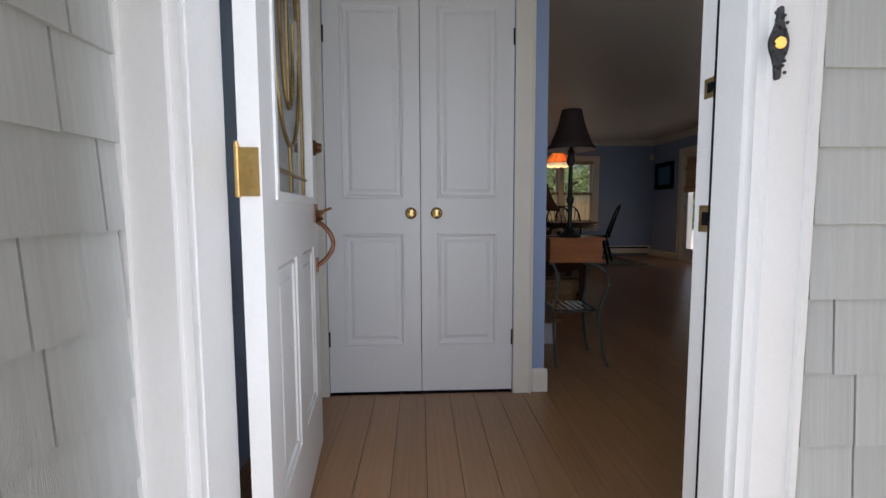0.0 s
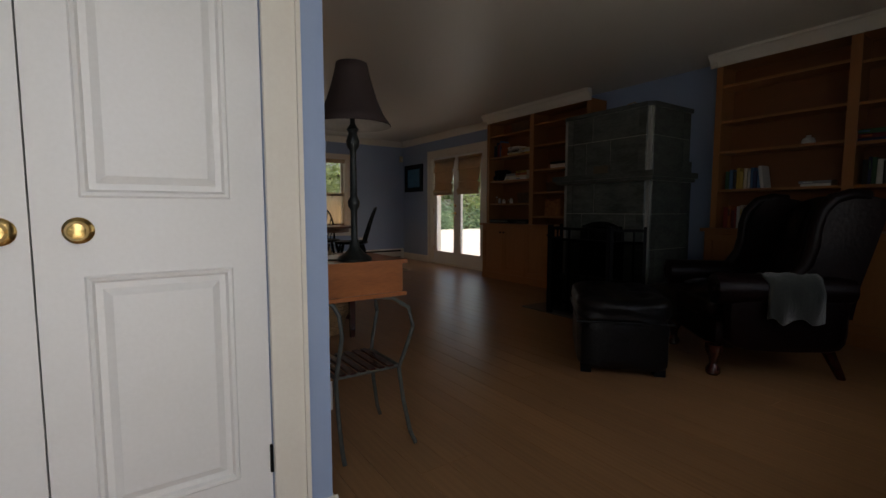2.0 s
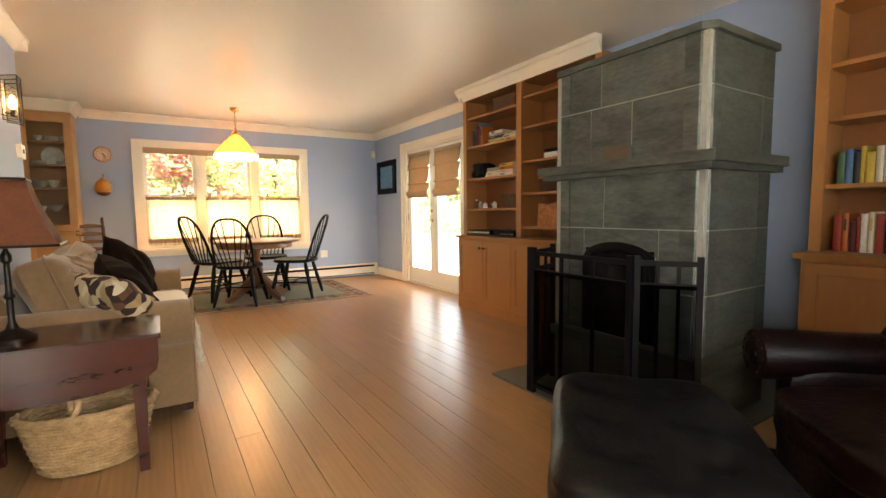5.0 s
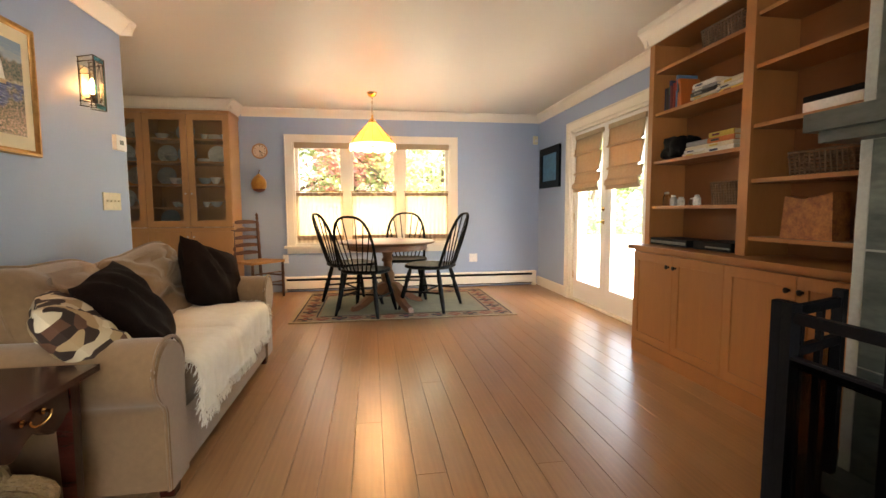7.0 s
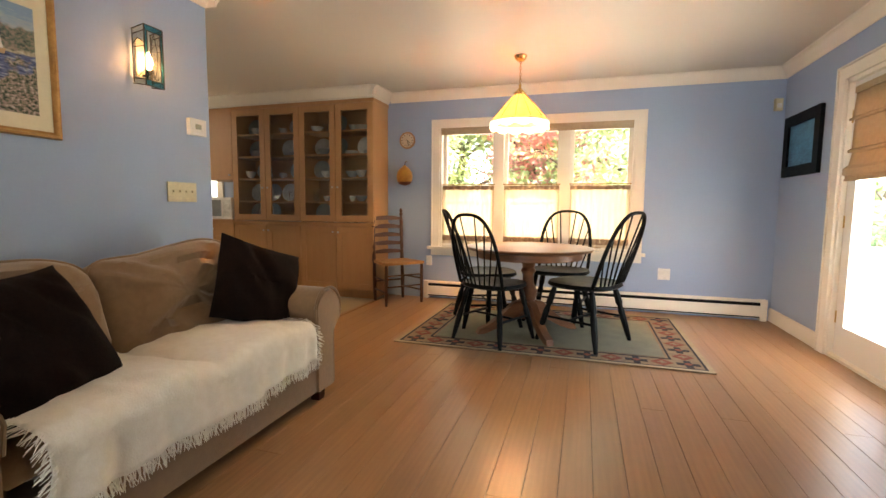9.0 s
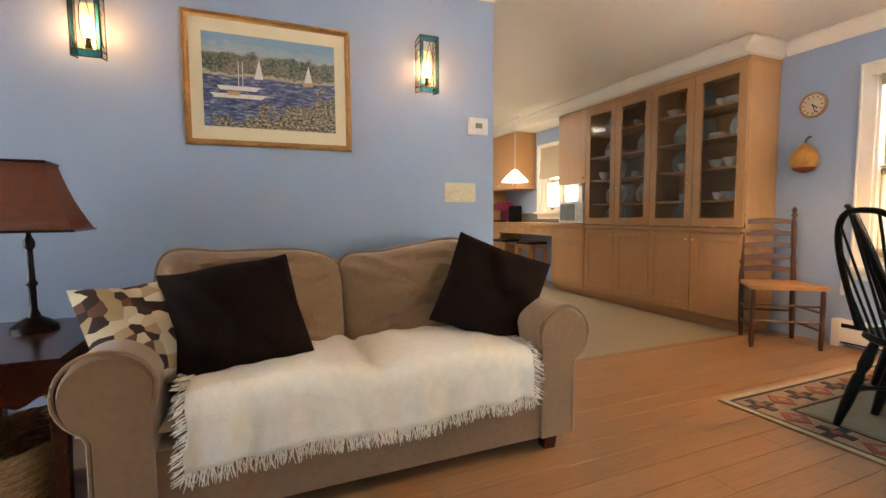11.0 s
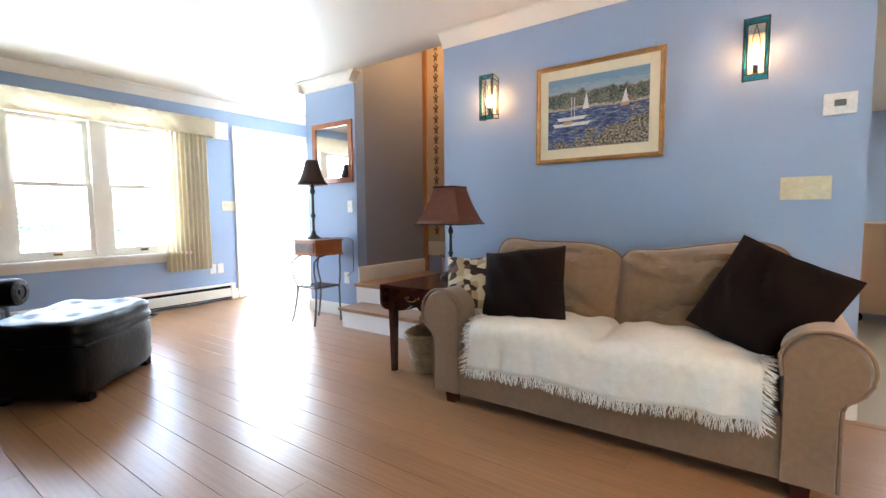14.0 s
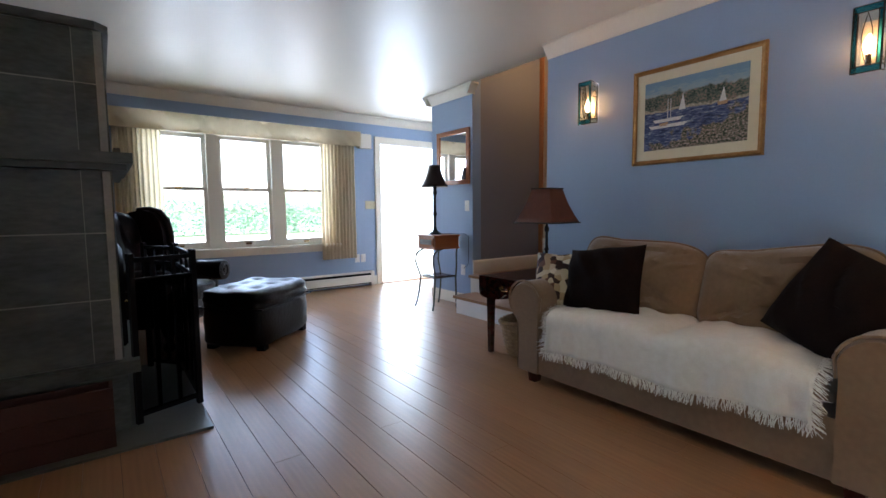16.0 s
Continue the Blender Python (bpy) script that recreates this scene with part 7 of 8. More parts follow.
wid = (BWIN[1] - BWIN[0] - 0.04 - 0.18) / 3
for k in range(3):
    x0 = BWIN[0] + 0.02 + k * (wid + 0.09)
    cu = gathered("cafe_curtain", "cream sheer cafe curtain with patterned hem bands", x0 + 0.012, x0 + wid - 0.012, 0.66, 1.335, YB + 0.028, M_SHEER, 11, 0.008, k + 1.5, band=((0.69, 0.755), (1.285, 1.33)))
    part("rod", tube(bm_new(), [(x0 + 0.002, YB + 0.028, 1.345), (x0 + wid - 0.002, YB + 0.028, 1.345)], 0.006, 8), M_BRASS, cu, "thin brass rod")
bs = thing("woven_shade", "rolled-up cream woven shade at the window head", "blind")
part("headrail", rbox(BWIN[0] - 0.02, BWIN[1] + 0.02, YB - 0.055, YB - 0.019, 1.985, 2.045, 0.006), M_TRIM, bs)
for k in range(3):
    part("fold", rbox(BWIN[0] + 0.03, BWIN[1] - 0.03, YB - 0.05 + 0.006 * k, YB - 0.02, 1.955 - 0.022 * k, 1.985 - 0.018 * k, 0.008, 3), M_SHADEC, bs)

# wall pieces at the dining end
pc = thing("picture", "blue seascape print in a wide black frame", "picture", pose(XR, 9.64, 1.652, 0, 0, -90))
part("frame", frame_bm(0.50, 0.36, 0.09, 0.03, False), M_BLACK, pc, "wide black frame")
bm = bm_new()
box(bm, -0.255, 0.255, -0.012, -0.004, -0.185, 0.185)
part("print", bm, mat("blue_seascape", (0.10, 0.34, 0.55), 0.3, dark=(0.015, 0.06, 0.16), scale=5, fine=20, amount=1.0, stretch=(1, 1, 3)), pc, "deep blue sea print", smooth=False)
ck = thing("wall_clock", "small round cream wall clock with copper rim", "clock", pose(1.385, YB, 1.868))
M_COPPER = mat("copper_rim", (0.50, 0.27, 0.14), 0.35, metal=0.6, scale=20)
part("case", lathe(bm_new(), [(0.098, 0), (0.10, 0.012), (0.096, 0.022), (0.084, 0.024), (0.082, 0.016), (0.03, 0.016)], 32, pose(0, 0, 0, 90, 0, 0)), M_COPPER, ck)
part("dial", lathe(bm_new(), [(0.082, 0.012), (0.082, 0.017)], 32, pose(0, 0, 0, 90, 0, 0)), mat("cream_dial", (0.70, 0.56, 0.42), 0.5, scale=15), ck)
for k in range(12):
    part("hour_mark", rbox(-0.003, 0.003, -0.0185, -0.016, 0.058, 0.074, 0.0008, 1), M_BLACK, ck).matrix_basis = pose(0, 0, 0, 0, 30 * k, 0)
for L, w, a in ((0.045, 0.004, 128), (0.065, 0.003, 160)):
    part("clock_pointer", rbox(-w, w, -0.021, -0.0195, -0.01, L, 0.001, 1), M_BLACK, ck).matrix_basis = pose(0, 0, 0, 0, a, 0)
gd_ = thing("wall_gourd", "yellow ochre painted gourd hanging by its stem", "ornament", pose(1.375, YB - 0.075, 1.45))
part("body", lathe(bm_new(), [(0.012, -0.115), (0.06, -0.10), (0.088, -0.06), (0.095, -0.01), (0.085, 0.04), (0.055, 0.08), (0.025, 0.105), (0.012, 0.12)], 22), mat("ochre_gourd", (0.55, 0.30, 0.05), 0.4, dark=(0.28, 0.10, 0.02), scale=9, amount=0.7), gd_)
part("painted_base", lathe(bm_new(), [(0.013, -0.1165), (0.062, -0.1012), (0.082, -0.075), (0.081, -0.074)], 22), mat("dark_red_paint", (0.14, 0.03, 0.015), 0.5, scale=20), gd_)
part("stem", tube(bm_new(), [(0, 0, 0.115), (0.004, 0.01, 0.15), (0, 0.05, 0.172), (0, 0.074, 0.172)], 0.006, 7), M_OLDW, gd_)
plate("wall_outlet", pose(4.235, YB, 0.41), 2, "white double outlet plate on the rear wall", M_PLASTIC, False)
plate("wall_outlet", pose(1.665, YB, 0.445), 1, "white outlet plate near the hutch", M_PLASTIC, False)
sn = thing("motion_sensor", "small ivory motion sensor in the wall corner", "sensor", pose(5.13, YB, 2.07, 0, 0, 10))
part("body", rbox(-0.03, 0.03, -0.045, -0.006, -0.055, 0.055, 0.008), M_IVORY, sn)
part("lens", rbox(-0.02, 0.02, -0.05, -0.04, -0.03, 0.01, 0.006), M_PLASTIC, sn)


def heater(name, x0, x1, m, label):
    h = thing(name, label, "heater", m)
    M = M_TRIM
    bm = bm_new()
    extrude_poly(bm, [(0, 0.015), (0, 0.205), (-0.045, 0.205), (-0.060, 0.196), (-0.064, 0.184), (-0.062, 0.182), (-0.057, 0.192), (-0.043, 0.200), (-0.004, 0.200), (-0.004, 0.015)], "x", x0, x1)
    part("back_cover", bm, M, h, smooth=False)
    bm = bm_new()
    extrude_poly(bm, [(-0.066, 0.045), (-0.066, 0.142), (-0.060, 0.150), (-0.058, 0.142), (-0.062, 0.137), (-0.062, 0.048)], "x", x0, x1)
    part("front_panel", bm, M, h, smooth=False)
    # Fins as one black block, so the slot's shade is in the colour
    bm = bm_new()
    box(bm, x0 + 0.02, x1 - 0.02, -0.054, -0.006, 0.03, 0.19)
    part("heating_element", bm, M_BLACK, h, "heater fins blackened to give the slot its shade", smooth=False)
    for x in (x0, x1 - 0.05):
        part("end_cap", rbox(x - 0.003, x + 0.053, -0.070, 0, 0.002, 0.208, 0.006), M, h)
    return h


heater("baseboard_heater", 1.62, 5.15, BACK, "cream enamelled baseboard heater under the rear window")
heater("baseboard_heater", -4.0, -1.01, FRONT, "cream enamelled baseboard heater under the front window")

# front window: padded valance and curtains
va = thing("valance", "cream padded cloth valance over the front window", "valance")
bm = bm_new()
rows = []
NX = 170
for k, (o, z) in enumerate(((0.0, 2.165), (0.10, 2.168), (0.125, 2.16), (0.135, 2.12), (0.138, 2.06), (0.136, 2.0), (0.128, 1.965), (0.10, 1.962), (0.09, 1.97))):
    row = []
    for i in range(NX + 1):
        u = i / NX
        w = (0.009 + 0.006 * noise.noise(Vector((u * 14, 2, 1)))) * math.sin(u * 110 + k * 2.1 + 4 * noise.noise(Vector((u * 8, 0, 3)))) * (1 if 1 < k < 7 else 0)
        row.append(bm.verts.new((1.215 + 2.845 * u, YF + o + w + 0.004, z)))
    rows.append(row)
for a, c in zip(rows, rows[1:]):
    for i in range(NX):
        bm.faces.new((a[i], a[i + 1], c[i + 1], c[i]))
M_CURT = mat("cream_curtain_cloth", (0.70, 0.62, 0.46), 0.9, dark=(0.62, 0.54, 0.39), scale=20, fine=150, bump=0.2, bump_scale=200)
nt = M_CURT.node_tree
tr, m1 = nt.nodes.new("ShaderNodeBsdfTranslucent"), nt.nodes.new("ShaderNodeMixShader")
tr.inputs[0].default_value, m1.inputs[0].default_value = (0.80, 0.70, 0.50, 1), 0.45
nt.links.new(nt.nodes["Principled BSDF"].outputs[0], m1.inputs[1])
nt.links.new(tr.outputs[0], m1.inputs[2])
nt.links.new(m1.outputs[0], nt.nodes["Material Output"].inputs[0])
part("cloth", bm, M_CURT, va)
for x in (1.215, 4.06):
    part("end_return", rbox(x - 0.004, x + 0.004, YF + 0.004, YF + 0.13, 1.965, 2.165, 0.002), M_CURT, va)
for x0, x1, z0, s in ((1.285, 1.785, 0.42, 4.2), (3.585, 4.02, 0.42, 7.7)):
    gathered("curtain", "cream pleated curtain hanging at the front window", x0, x1, z0, 1.985, YF + 0.075, M_CURT, 10, 0.026, s)
bx = rbox(1.01, 1.20, YF, YF + 0.06, 1.955, 2.155, 0.006)
solid("door_chime", bx, M_TRIM, "cream ribbed door chime box on the wall", "chime")
plate("light_switch", pose(1.02, YF, 1.16, 0, 0, 180), 3, "ivory three-gang light switch plate", M_IVORY)
plate("wall_outlet", pose(1.15, YF, 0.40, 0, 0, 180), 1, "white wall outlet near the door", M_PLASTIC, False)
plate("wall_outlet", pose(1.245, YF, 0.40, 0, 0, 180), 1, "white cable plate near the door", M_PLASTIC, False)


# ---- kitchen end: hutch, counter run, cart ----
HY = 9.66
hu = thing("hutch", "maple china hutch with glazed doors over cupboards", "hutch")
HX0, HX1 = -0.80, 1.14
part("base_cabinet", rbox(HX0, HX1 - 0.01, HY + 0.02, YB - 0.002, 0.10, 0.86, 0.003), M_MAPLE, hu)
part("plinth", rbox(HX0, HX1 - 0.03, HY + 0.06, YB - 0.002, 0.005, 0.10, 0.003), M_MAPLE, hu)
part("counter", rbox(HX0, HX1 + 0.01, HY - 0.015, YB - 0.002, 0.86, 0.89, 0.005), M_MAPLE, hu)
bm = bm_new()
box(bm, HX0, HX1 - 0.01, YB - 0.02, YB - 0.003, 0.89, 2.25)
part("back_panel", bm, M_MAPLE, hu, smooth=False)
for x in (HX0, HX1 - 0.03, (HX0 + HX1) / 2 - 0.012):
    part("side_panel", rbox(x, x + 0.024, HY + 0.03, YB - 0.02, 0.89, 2.25, 0.002), M_MAPLE, hu)
part("top_panel", rbox(HX0, HX1, HY + 0.005, YB - 0.002, 2.25, 2.29, 0.003), M_MAPLE, hu)
for z in (1.14, 1.42, 1.69, 1.96):
    part("shelf", rbox(HX0 + 0.025, HX1 - 0.035, HY + 0.05, YB - 0.02, z - 0.018, z, 0.002), M_MAPLE, hu)
M_KNOBW = mat("nickel", (0.6, 0.58, 0.55), 0.3, metal=1.0, scale=20)
for k in range(4):
    x0 = HX0 + 0.005 + k * (HX1 - HX0 - 0.01) / 4
    x1 = HX0 + 0.005 + (k + 1) * (HX1 - HX0 - 0.01) / 4
    for z0, z1, s, glazed in ((0.90, 2.245, 0.075, True), (0.11, 0.845, 0.07, False)):
        bm = bm_new()
        g = 0.003
        if not glazed:
            rings = []
            for i, dy in ((0, 0.022), (0, 0.002), (0.002, 0), (s - 0.002, 0), (s, 0.002), (s, 0.010)):
                rings.append([bm.verts.new((x, HY + dy, z)) for x, z in ((x0 + g + i, z0 + i), (x1 - g - i, z0 + i), (x1 - g - i, z1 - i), (x0 + g + i, z1 - i))])
            for a, b in zip(rings, rings[1:]):
                for i in range(4):
                    bm.faces.new((a[i], a[(i + 1) % 4], b[(i + 1) % 4], b[i]))
            bm.faces.new(rings[-1])
            bm.faces.new(rings[0][::-1])
            bmesh.ops.recalc_face_normals(bm, faces=bm.faces)
        else:
            box(bm, x0 + g, x0 + s, HY, HY + 0.022, z0, z1)
            box(bm, x1 - s, x1 - g, HY, HY + 0.022, z0, z1)
            box(bm, x0 + s, x1 - s, HY, HY + 0.022, z0, z0 + s)
            box(bm, x0 + s, x1 - s, HY, HY + 0.022, z1 - s, z1)
            bevel(bm, 0.002, 1)
        d = part("glazed_door" if glazed else "cupboard_door", bm, M_MAPLE, hu, smooth=False)
        if glazed:
            bm = bm_new()
            box(bm, x0 + s - 0.004, x1 - s + 0.004, HY + 0.009, HY + 0.012, z0 + s - 0.004, z1 - s + 0.004)
            part("pane", bm, M_GLASSC, d, smooth=False)
        xk = x1 - 0.035 if k % 2 == 0 else x0 + 0.035
        part("knob", lathe(bm_new(), [(0.006, 0), (0.006, 0.012), (0.013, 0.02), (0.006, 0.026)], 10, pose(xk, HY, 1.30 if glazed else 0.78, 90, 0, 0)), M_KNOBW, d)
moulding("trim_crown_hutch", crown_profile(), "x", -4.6, 1.178, HY, -1, Z, CL)
bm = bm_new()
box(bm, -4.6, 1.14, HY, YB - 0.003, 2.293, Z)
structure("trim_hutch_soffit", bm, M_CEIL, "cream soffit over the hutch and cabinets")
moulding("trim_crown_hutch_end", crown_profile(), "y", HY - 0.078, YB, 1.14, 1, Z, CL)

# china: plates, bowls, glasses on the hutch shelves
M_CHINA = mat("pale_china", (0.78, 0.78, 0.74), 0.20, dark=(0.50, 0.50, 0.47), scale=20, rough_vary=0.05)
M_BLUEC = mat("blue_grey_china", (0.46, 0.49, 0.48), 0.20, dark=(0.32, 0.35, 0.35), scale=20, rough_vary=0.05)
M_CRYST = glass("drinking_glass", (0.95, 0.97, 0.96))
rnd = random.Random(11)
def bowl(r, h):
    return lathe(bm_new(), [(r * 0.4, 0), (r * 0.45, 0.006), (r * 0.8, h * 0.5), (r, h), (r * 0.96, h), (r * 0.74, h * 0.5), (r * 0.3, 0.012)], 20)
def tumbler(r, h):
    return lathe(bm_new(), [(r * 0.85, 0), (r, h), (r * 0.93, h), (r * 0.8, 0.008)], 14)
def platebm(r):
    return lathe(bm_new(), [(r * 0.55, 0), (r * 0.6, 0.003), (r, 0.016), (r, 0.019), (r * 0.6, 0.008), (r * 0.1, 0.006)], 26)
for z in (0.89, 1.14, 1.42, 1.69, 1.96):
    for k in range(4):
        xa = HX0 + 0.10 + k * 0.4825
        for j in range(3):
            x = xa + 0.05 + 0.12 * j + rnd.uniform(-0.015, 0.015)
            kind = rnd.choice(("bowl", "stack", "glass", "plate", "plate", "cup"))
            yy = HY + 0.14
            if kind == "bowl":
                solid("bowl", bowl(rnd.uniform(0.06, 0.085), rnd.uniform(0.06, 0.10)), rnd.choice((M_CHINA, M_BLUEC)), "china bowl standing on a hutch shelf", "bowl", "china in the hutch").matrix_basis = pose(x, yy, z)
            elif kind == "stack":
                st_ = thing("plate_stack", "stack of pale china plates on a shelf", "plates", pose(x, yy, z), "china in the hutch")
                for q in range(rnd.randint(3, 6)):
                    part("plate", platebm(0.075), M_CHINA, st_).matrix_basis = pose(0, 0, q * 0.010)
            elif kind == "glass":
                solid("drinking_glass", tumbler(0.032, rnd.uniform(0.09, 0.13)), M_CRYST, "clear drinking glass on a hutch shelf", "glass", "china in the hutch").matrix_basis = pose(x, yy, z)
            elif kind == "plate":
                solid("plate", platebm(0.112), rnd.choice((M_CHINA, M_BLUEC)), "china plate propped upright at the back", "plate", "china in the hutch").matrix_basis = pose(x, YB - 0.12, z + 0.110, 80, 0, 0)
            elif kind == "cup":
                cp = thing("cup", "pale china cup on a hutch shelf", "cup", pose(x, yy, z), "china in the hutch")
                part("body", bowl(0.042, 0.065), M_CHINA, cp)
                part("handle", tube(bm_new(), [(0.038 + 0.024 * math.sin(math.pi * i / 8), 0, 0.015 + 0.04 * i / 8) for i in range(9)], 0.004, 6), M_CHINA, cp)

# counter run beyond the hutch
cr = thing("kitchen_counter", "maple counter run with drawers and knee space", "counter")
part("worktop", rbox(-4.60, HX0 - 0.002, HY - 0.02, YB - 0.002, 0.865, 0.90, 0.004), M_MAPLE, cr)
part("splashback", rbox(-3.30, HX0 - 0.002, YB - 0.015, YB - 0.002, 0.90, 1.04, 0.002), mat("grey_splashback", (0.16, 0.14, 0.13), 0.4, scale=10), cr)
def base_unit(x0, x1):
    u = thing("base_cabinet", "maple base cabinet with drawer and door", "cabinet")
    part("body", rbox(x0, x1, HY + 0.02, YB - 0.004, 0.10, 0.864, 0.002), M_MAPLE, u)
    part("plinth", rbox(x0, x1, HY + 0.06, YB - 0.004, 0.005, 0.10, 0.002), M_MAPLE, u)
    d = part("door", rbox(x0 + 0.004, x1 - 0.004, HY, HY + 0.019, 0.11, 0.69, 0.004), M_MAPLE, u)
    part("recess", rbox(x0 + 0.07, x1 - 0.07, HY - 0.0005, HY + 0.006, 0.18, 0.62, 0.004), M_MAPLE, d)
    part("knob", lathe(bm_new(), [(0.006, 0), (0.013, 0.02), (0.006, 0.026)], 10, pose(x1 - 0.04, HY, 0.63, 90, 0, 0)), M_KNOBW, d)
    w = part("drawer", rbox(x0 + 0.004, x1 - 0.004, HY, HY + 0.019, 0.70, 0.855, 0.004), M_MAPLE, u)
    part("knob", lathe(bm_new(), [(0.006, 0), (0.013, 0.02), (0.006, 0.026)], 10, pose((x0 + x1) / 2, HY, 0.778, 90, 0, 0)), M_KNOBW, w)
for x0, x1 in ((-1.45, -0.805), (-3.35, -2.85)):
    base_unit(x0, x1)
for k in range(3):
    x0 = -2.85 + k * 0.4667
    part("drawer", rbox(x0 + 0.004, x0 + 0.4627, HY, HY + 0.30, 0.735, 0.862, 0.004), M_MAPLE, cr)
    part("knob", lathe(bm_new(), [(0.006, 0), (0.013, 0.02), (0.006, 0.026)], 10, pose(x0 + 0.233, HY, 0.80, 90, 0, 0)), M_KNOBW, cr)
for x in (-2.58, -1.84):
    so_ = thing("stool", "wooden stool with dark seat under the counter", "stool", pose(x, 9.60, 0.004), "stools at the counter")
    part("seat", rbox(-0.17, 0.17, -0.15, 0.15, 0.60, 0.635, 0.012, 3), M_LEATHER, so_, "dark padded seat")
    for sx in (-1, 1):
        for sy in (-1, 1):
            part("leg", rbox(sx * 0.145 - 0.02, sx * 0.145 + 0.02, sy * 0.125 - 0.02, sy * 0.125 + 0.02, 0, 0.60, 0.003), M_MAPLE, so_)
        part("rail", rbox(sx * 0.145 - 0.012, sx * 0.145 + 0.012, -0.105, 0.105, 0.14, 0.18, 0.003), M_MAPLE, so_)
    for sy in (-1, 1):
        part("rail", rbox(-0.125, 0.125, sy * 0.125 - 0.012, sy * 0.125 + 0.012, 0.54, 0.60, 0.003), M_MAPLE, so_)
        part("rail", rbox(-0.125, 0.125, sy * 0.125 - 0.012, sy * 0.125 + 0.012, 0.14, 0.18, 0.003), M_MAPLE, so_)
def wall_unit(x0, x1, z0, y0, label, tall=False):
    u = thing("tall_cabinet" if tall else "wall_cabinet", label, "cabinet")
    part("body", rbox(x0, x1, y0 + 0.02, YB - 0.004, z0, 2.29, 0.002), M_MAPLE, u)
    n = 1 if x1 - x0 < 0.8 else 2
    for k in range(n):
        a, b = x0 + (x1 - x0) * k / n, x0 + (x1 - x0) * (k + 1) / n
        d = part("door", rbox(a + 0.003, b - 0.003, y0, y0 + 0.019, z0 + 0.005, 2.28, 0.003), M_MAPLE, u)
        part("knob", lathe(bm_new(), [(0.006, 0), (0.013, 0.02), (0.006, 0.026)], 10, pose(b - 0.04, y0, max(z0 + 0.06, 1.3), 90, 0, 0)), M_KNOBW, d)
wall_unit(-4.60, -3.36, 0.006, HY, "tall maple pantry cabinet", True)
wall_unit(-3.355, -2.45, 1.42, HY + 0.04, "maple wall cabinet over the coffee machine")
wall_unit(-1.33, -0.806, 1.40, HY + 0.01, "maple wall cabinet over the microwave")
mw = thing("microwave", "white countertop microwave oven", "microwave", pose(-1.10, 9.86, 0.90))
part("body", rbox(-0.24, 0.24, -0.17, 0.17, 0.008, 0.28, 0.008), M_PLASTIC, mw)
part("window", rbox(-0.21, 0.08, -0.175, -0.165, 0.04, 0.25, 0.004), mat("grey_oven_window", (0.25, 0.26, 0.26), 0.2, scale=10), mw)
part("keypad", rbox(0.11, 0.22, -0.174, -0.166, 0.04, 0.25, 0.003), M_CHINA, mw)
cm = thing("coffee_machine", "magenta single-cup coffee machine on the counter", "coffee machine", pose(-3.05, 9.84, 0.90))
M_MAG = mat("magenta_plastic", (0.20, 0.010, 0.045), 0.3, scale=10)
part("body", soft_box(-0.12, 0.12, 0.0, 0.16, 0.0, 0.30, 6, 8), M_MAG, cm)
part("head", soft_box(-0.12, 0.12, -0.14, 0.14, 0.19, 0.33, 6, 7), M_MAG, cm)
part("drip_tray", rbox(-0.09, 0.09, -0.13, 0.01, 0.0, 0.03, 0.006), M_BLACK, cm)
solid("knife_block", rbox(-2.80, -2.66, 9.80, 9.96, 0.90, 1.16, 0.01), M_BLACK, "black knife block on the counter", "knife block")
kp = thing("pendant_lamp", "white glass kitchen pendant lamp", "pendant lamp", pose(-2.05, 9.45, 0), "")
part("shade", lathe(bm_new(), [(0.03, 1.66), (0.06, 1.63), (0.16, 1.53), (0.19, 1.49), (0.185, 1.49), (0.05, 1.615)], 24), glow("opal_glass_lit", (1.0, 0.86, 0.62), 0.55), kp, "opal glass cone shade").visible_shadow = False
part("cord", tube(bm_new(), [(0, 0, 1.65), (0, 0, CEIL - 0.002)], 0.005, 6), M_PLASTIC, kp)
part("canopy", lathe(bm_new(), [(0.05, CEIL - 0.03), (0.055, CEIL - 0.002)], 14), M_PLASTIC, kp)
lamp("kitchen_pendant_light", "POINT", 0.3, (1.0, 0.72, 0.42), pose(-2.05, 9.45, 1.46), shadow_soft_size=0.1)
ks = thing("roman_shade", "tan roman shade at the kitchen window", "blind")
for k, (z0, z1) in enumerate(((1.80, 2.02), (1.62, 1.82), (1.56, 1.64))):
    part("fold", rbox(-2.27, -1.43, YB - 0.035 - 0.012 * k, YB - 0.019, z0, z1, 0.006), M_SHADEC, ks)
kl = thing("ceiling_light", "flush rectangular fluorescent ceiling light, lit", "ceiling light", pose(-2.5, 8.42, CEIL))
part("frame", frame_bm(0.92, 0.55, 0.04, 0.07, False), M_TRIM, kl).matrix_basis = pose(0, 0, 0, 90, 0, 0)
bm = bm_new()
box(bm, -0.46, 0.46, -0.275, 0.275, -0.055, -0.045)
part("diffuser", bm, glow("lit_diffuser", (1.0, 0.93, 0.80), 1.2), kl, smooth=False)
area("kitchen_ceiling_light", 0.34, (1.0, 0.86, 0.66), look((-2.5, 8.42, CEIL - 0.075), (-2.5, 8.42, 0)), 0.85, 0.5)
ca = thing("kitchen_cart", "maple kitchen cart on black casters", "cart")
part("body", rbox(-2.15, -1.52, 7.55, 8.60, 0.10, 0.885, 0.004), M_MAPLE, ca)
part("top", rbox(-2.18, -1.49, 7.52, 8.63, 0.885, 0.92, 0.005), M_MAPLE, ca)
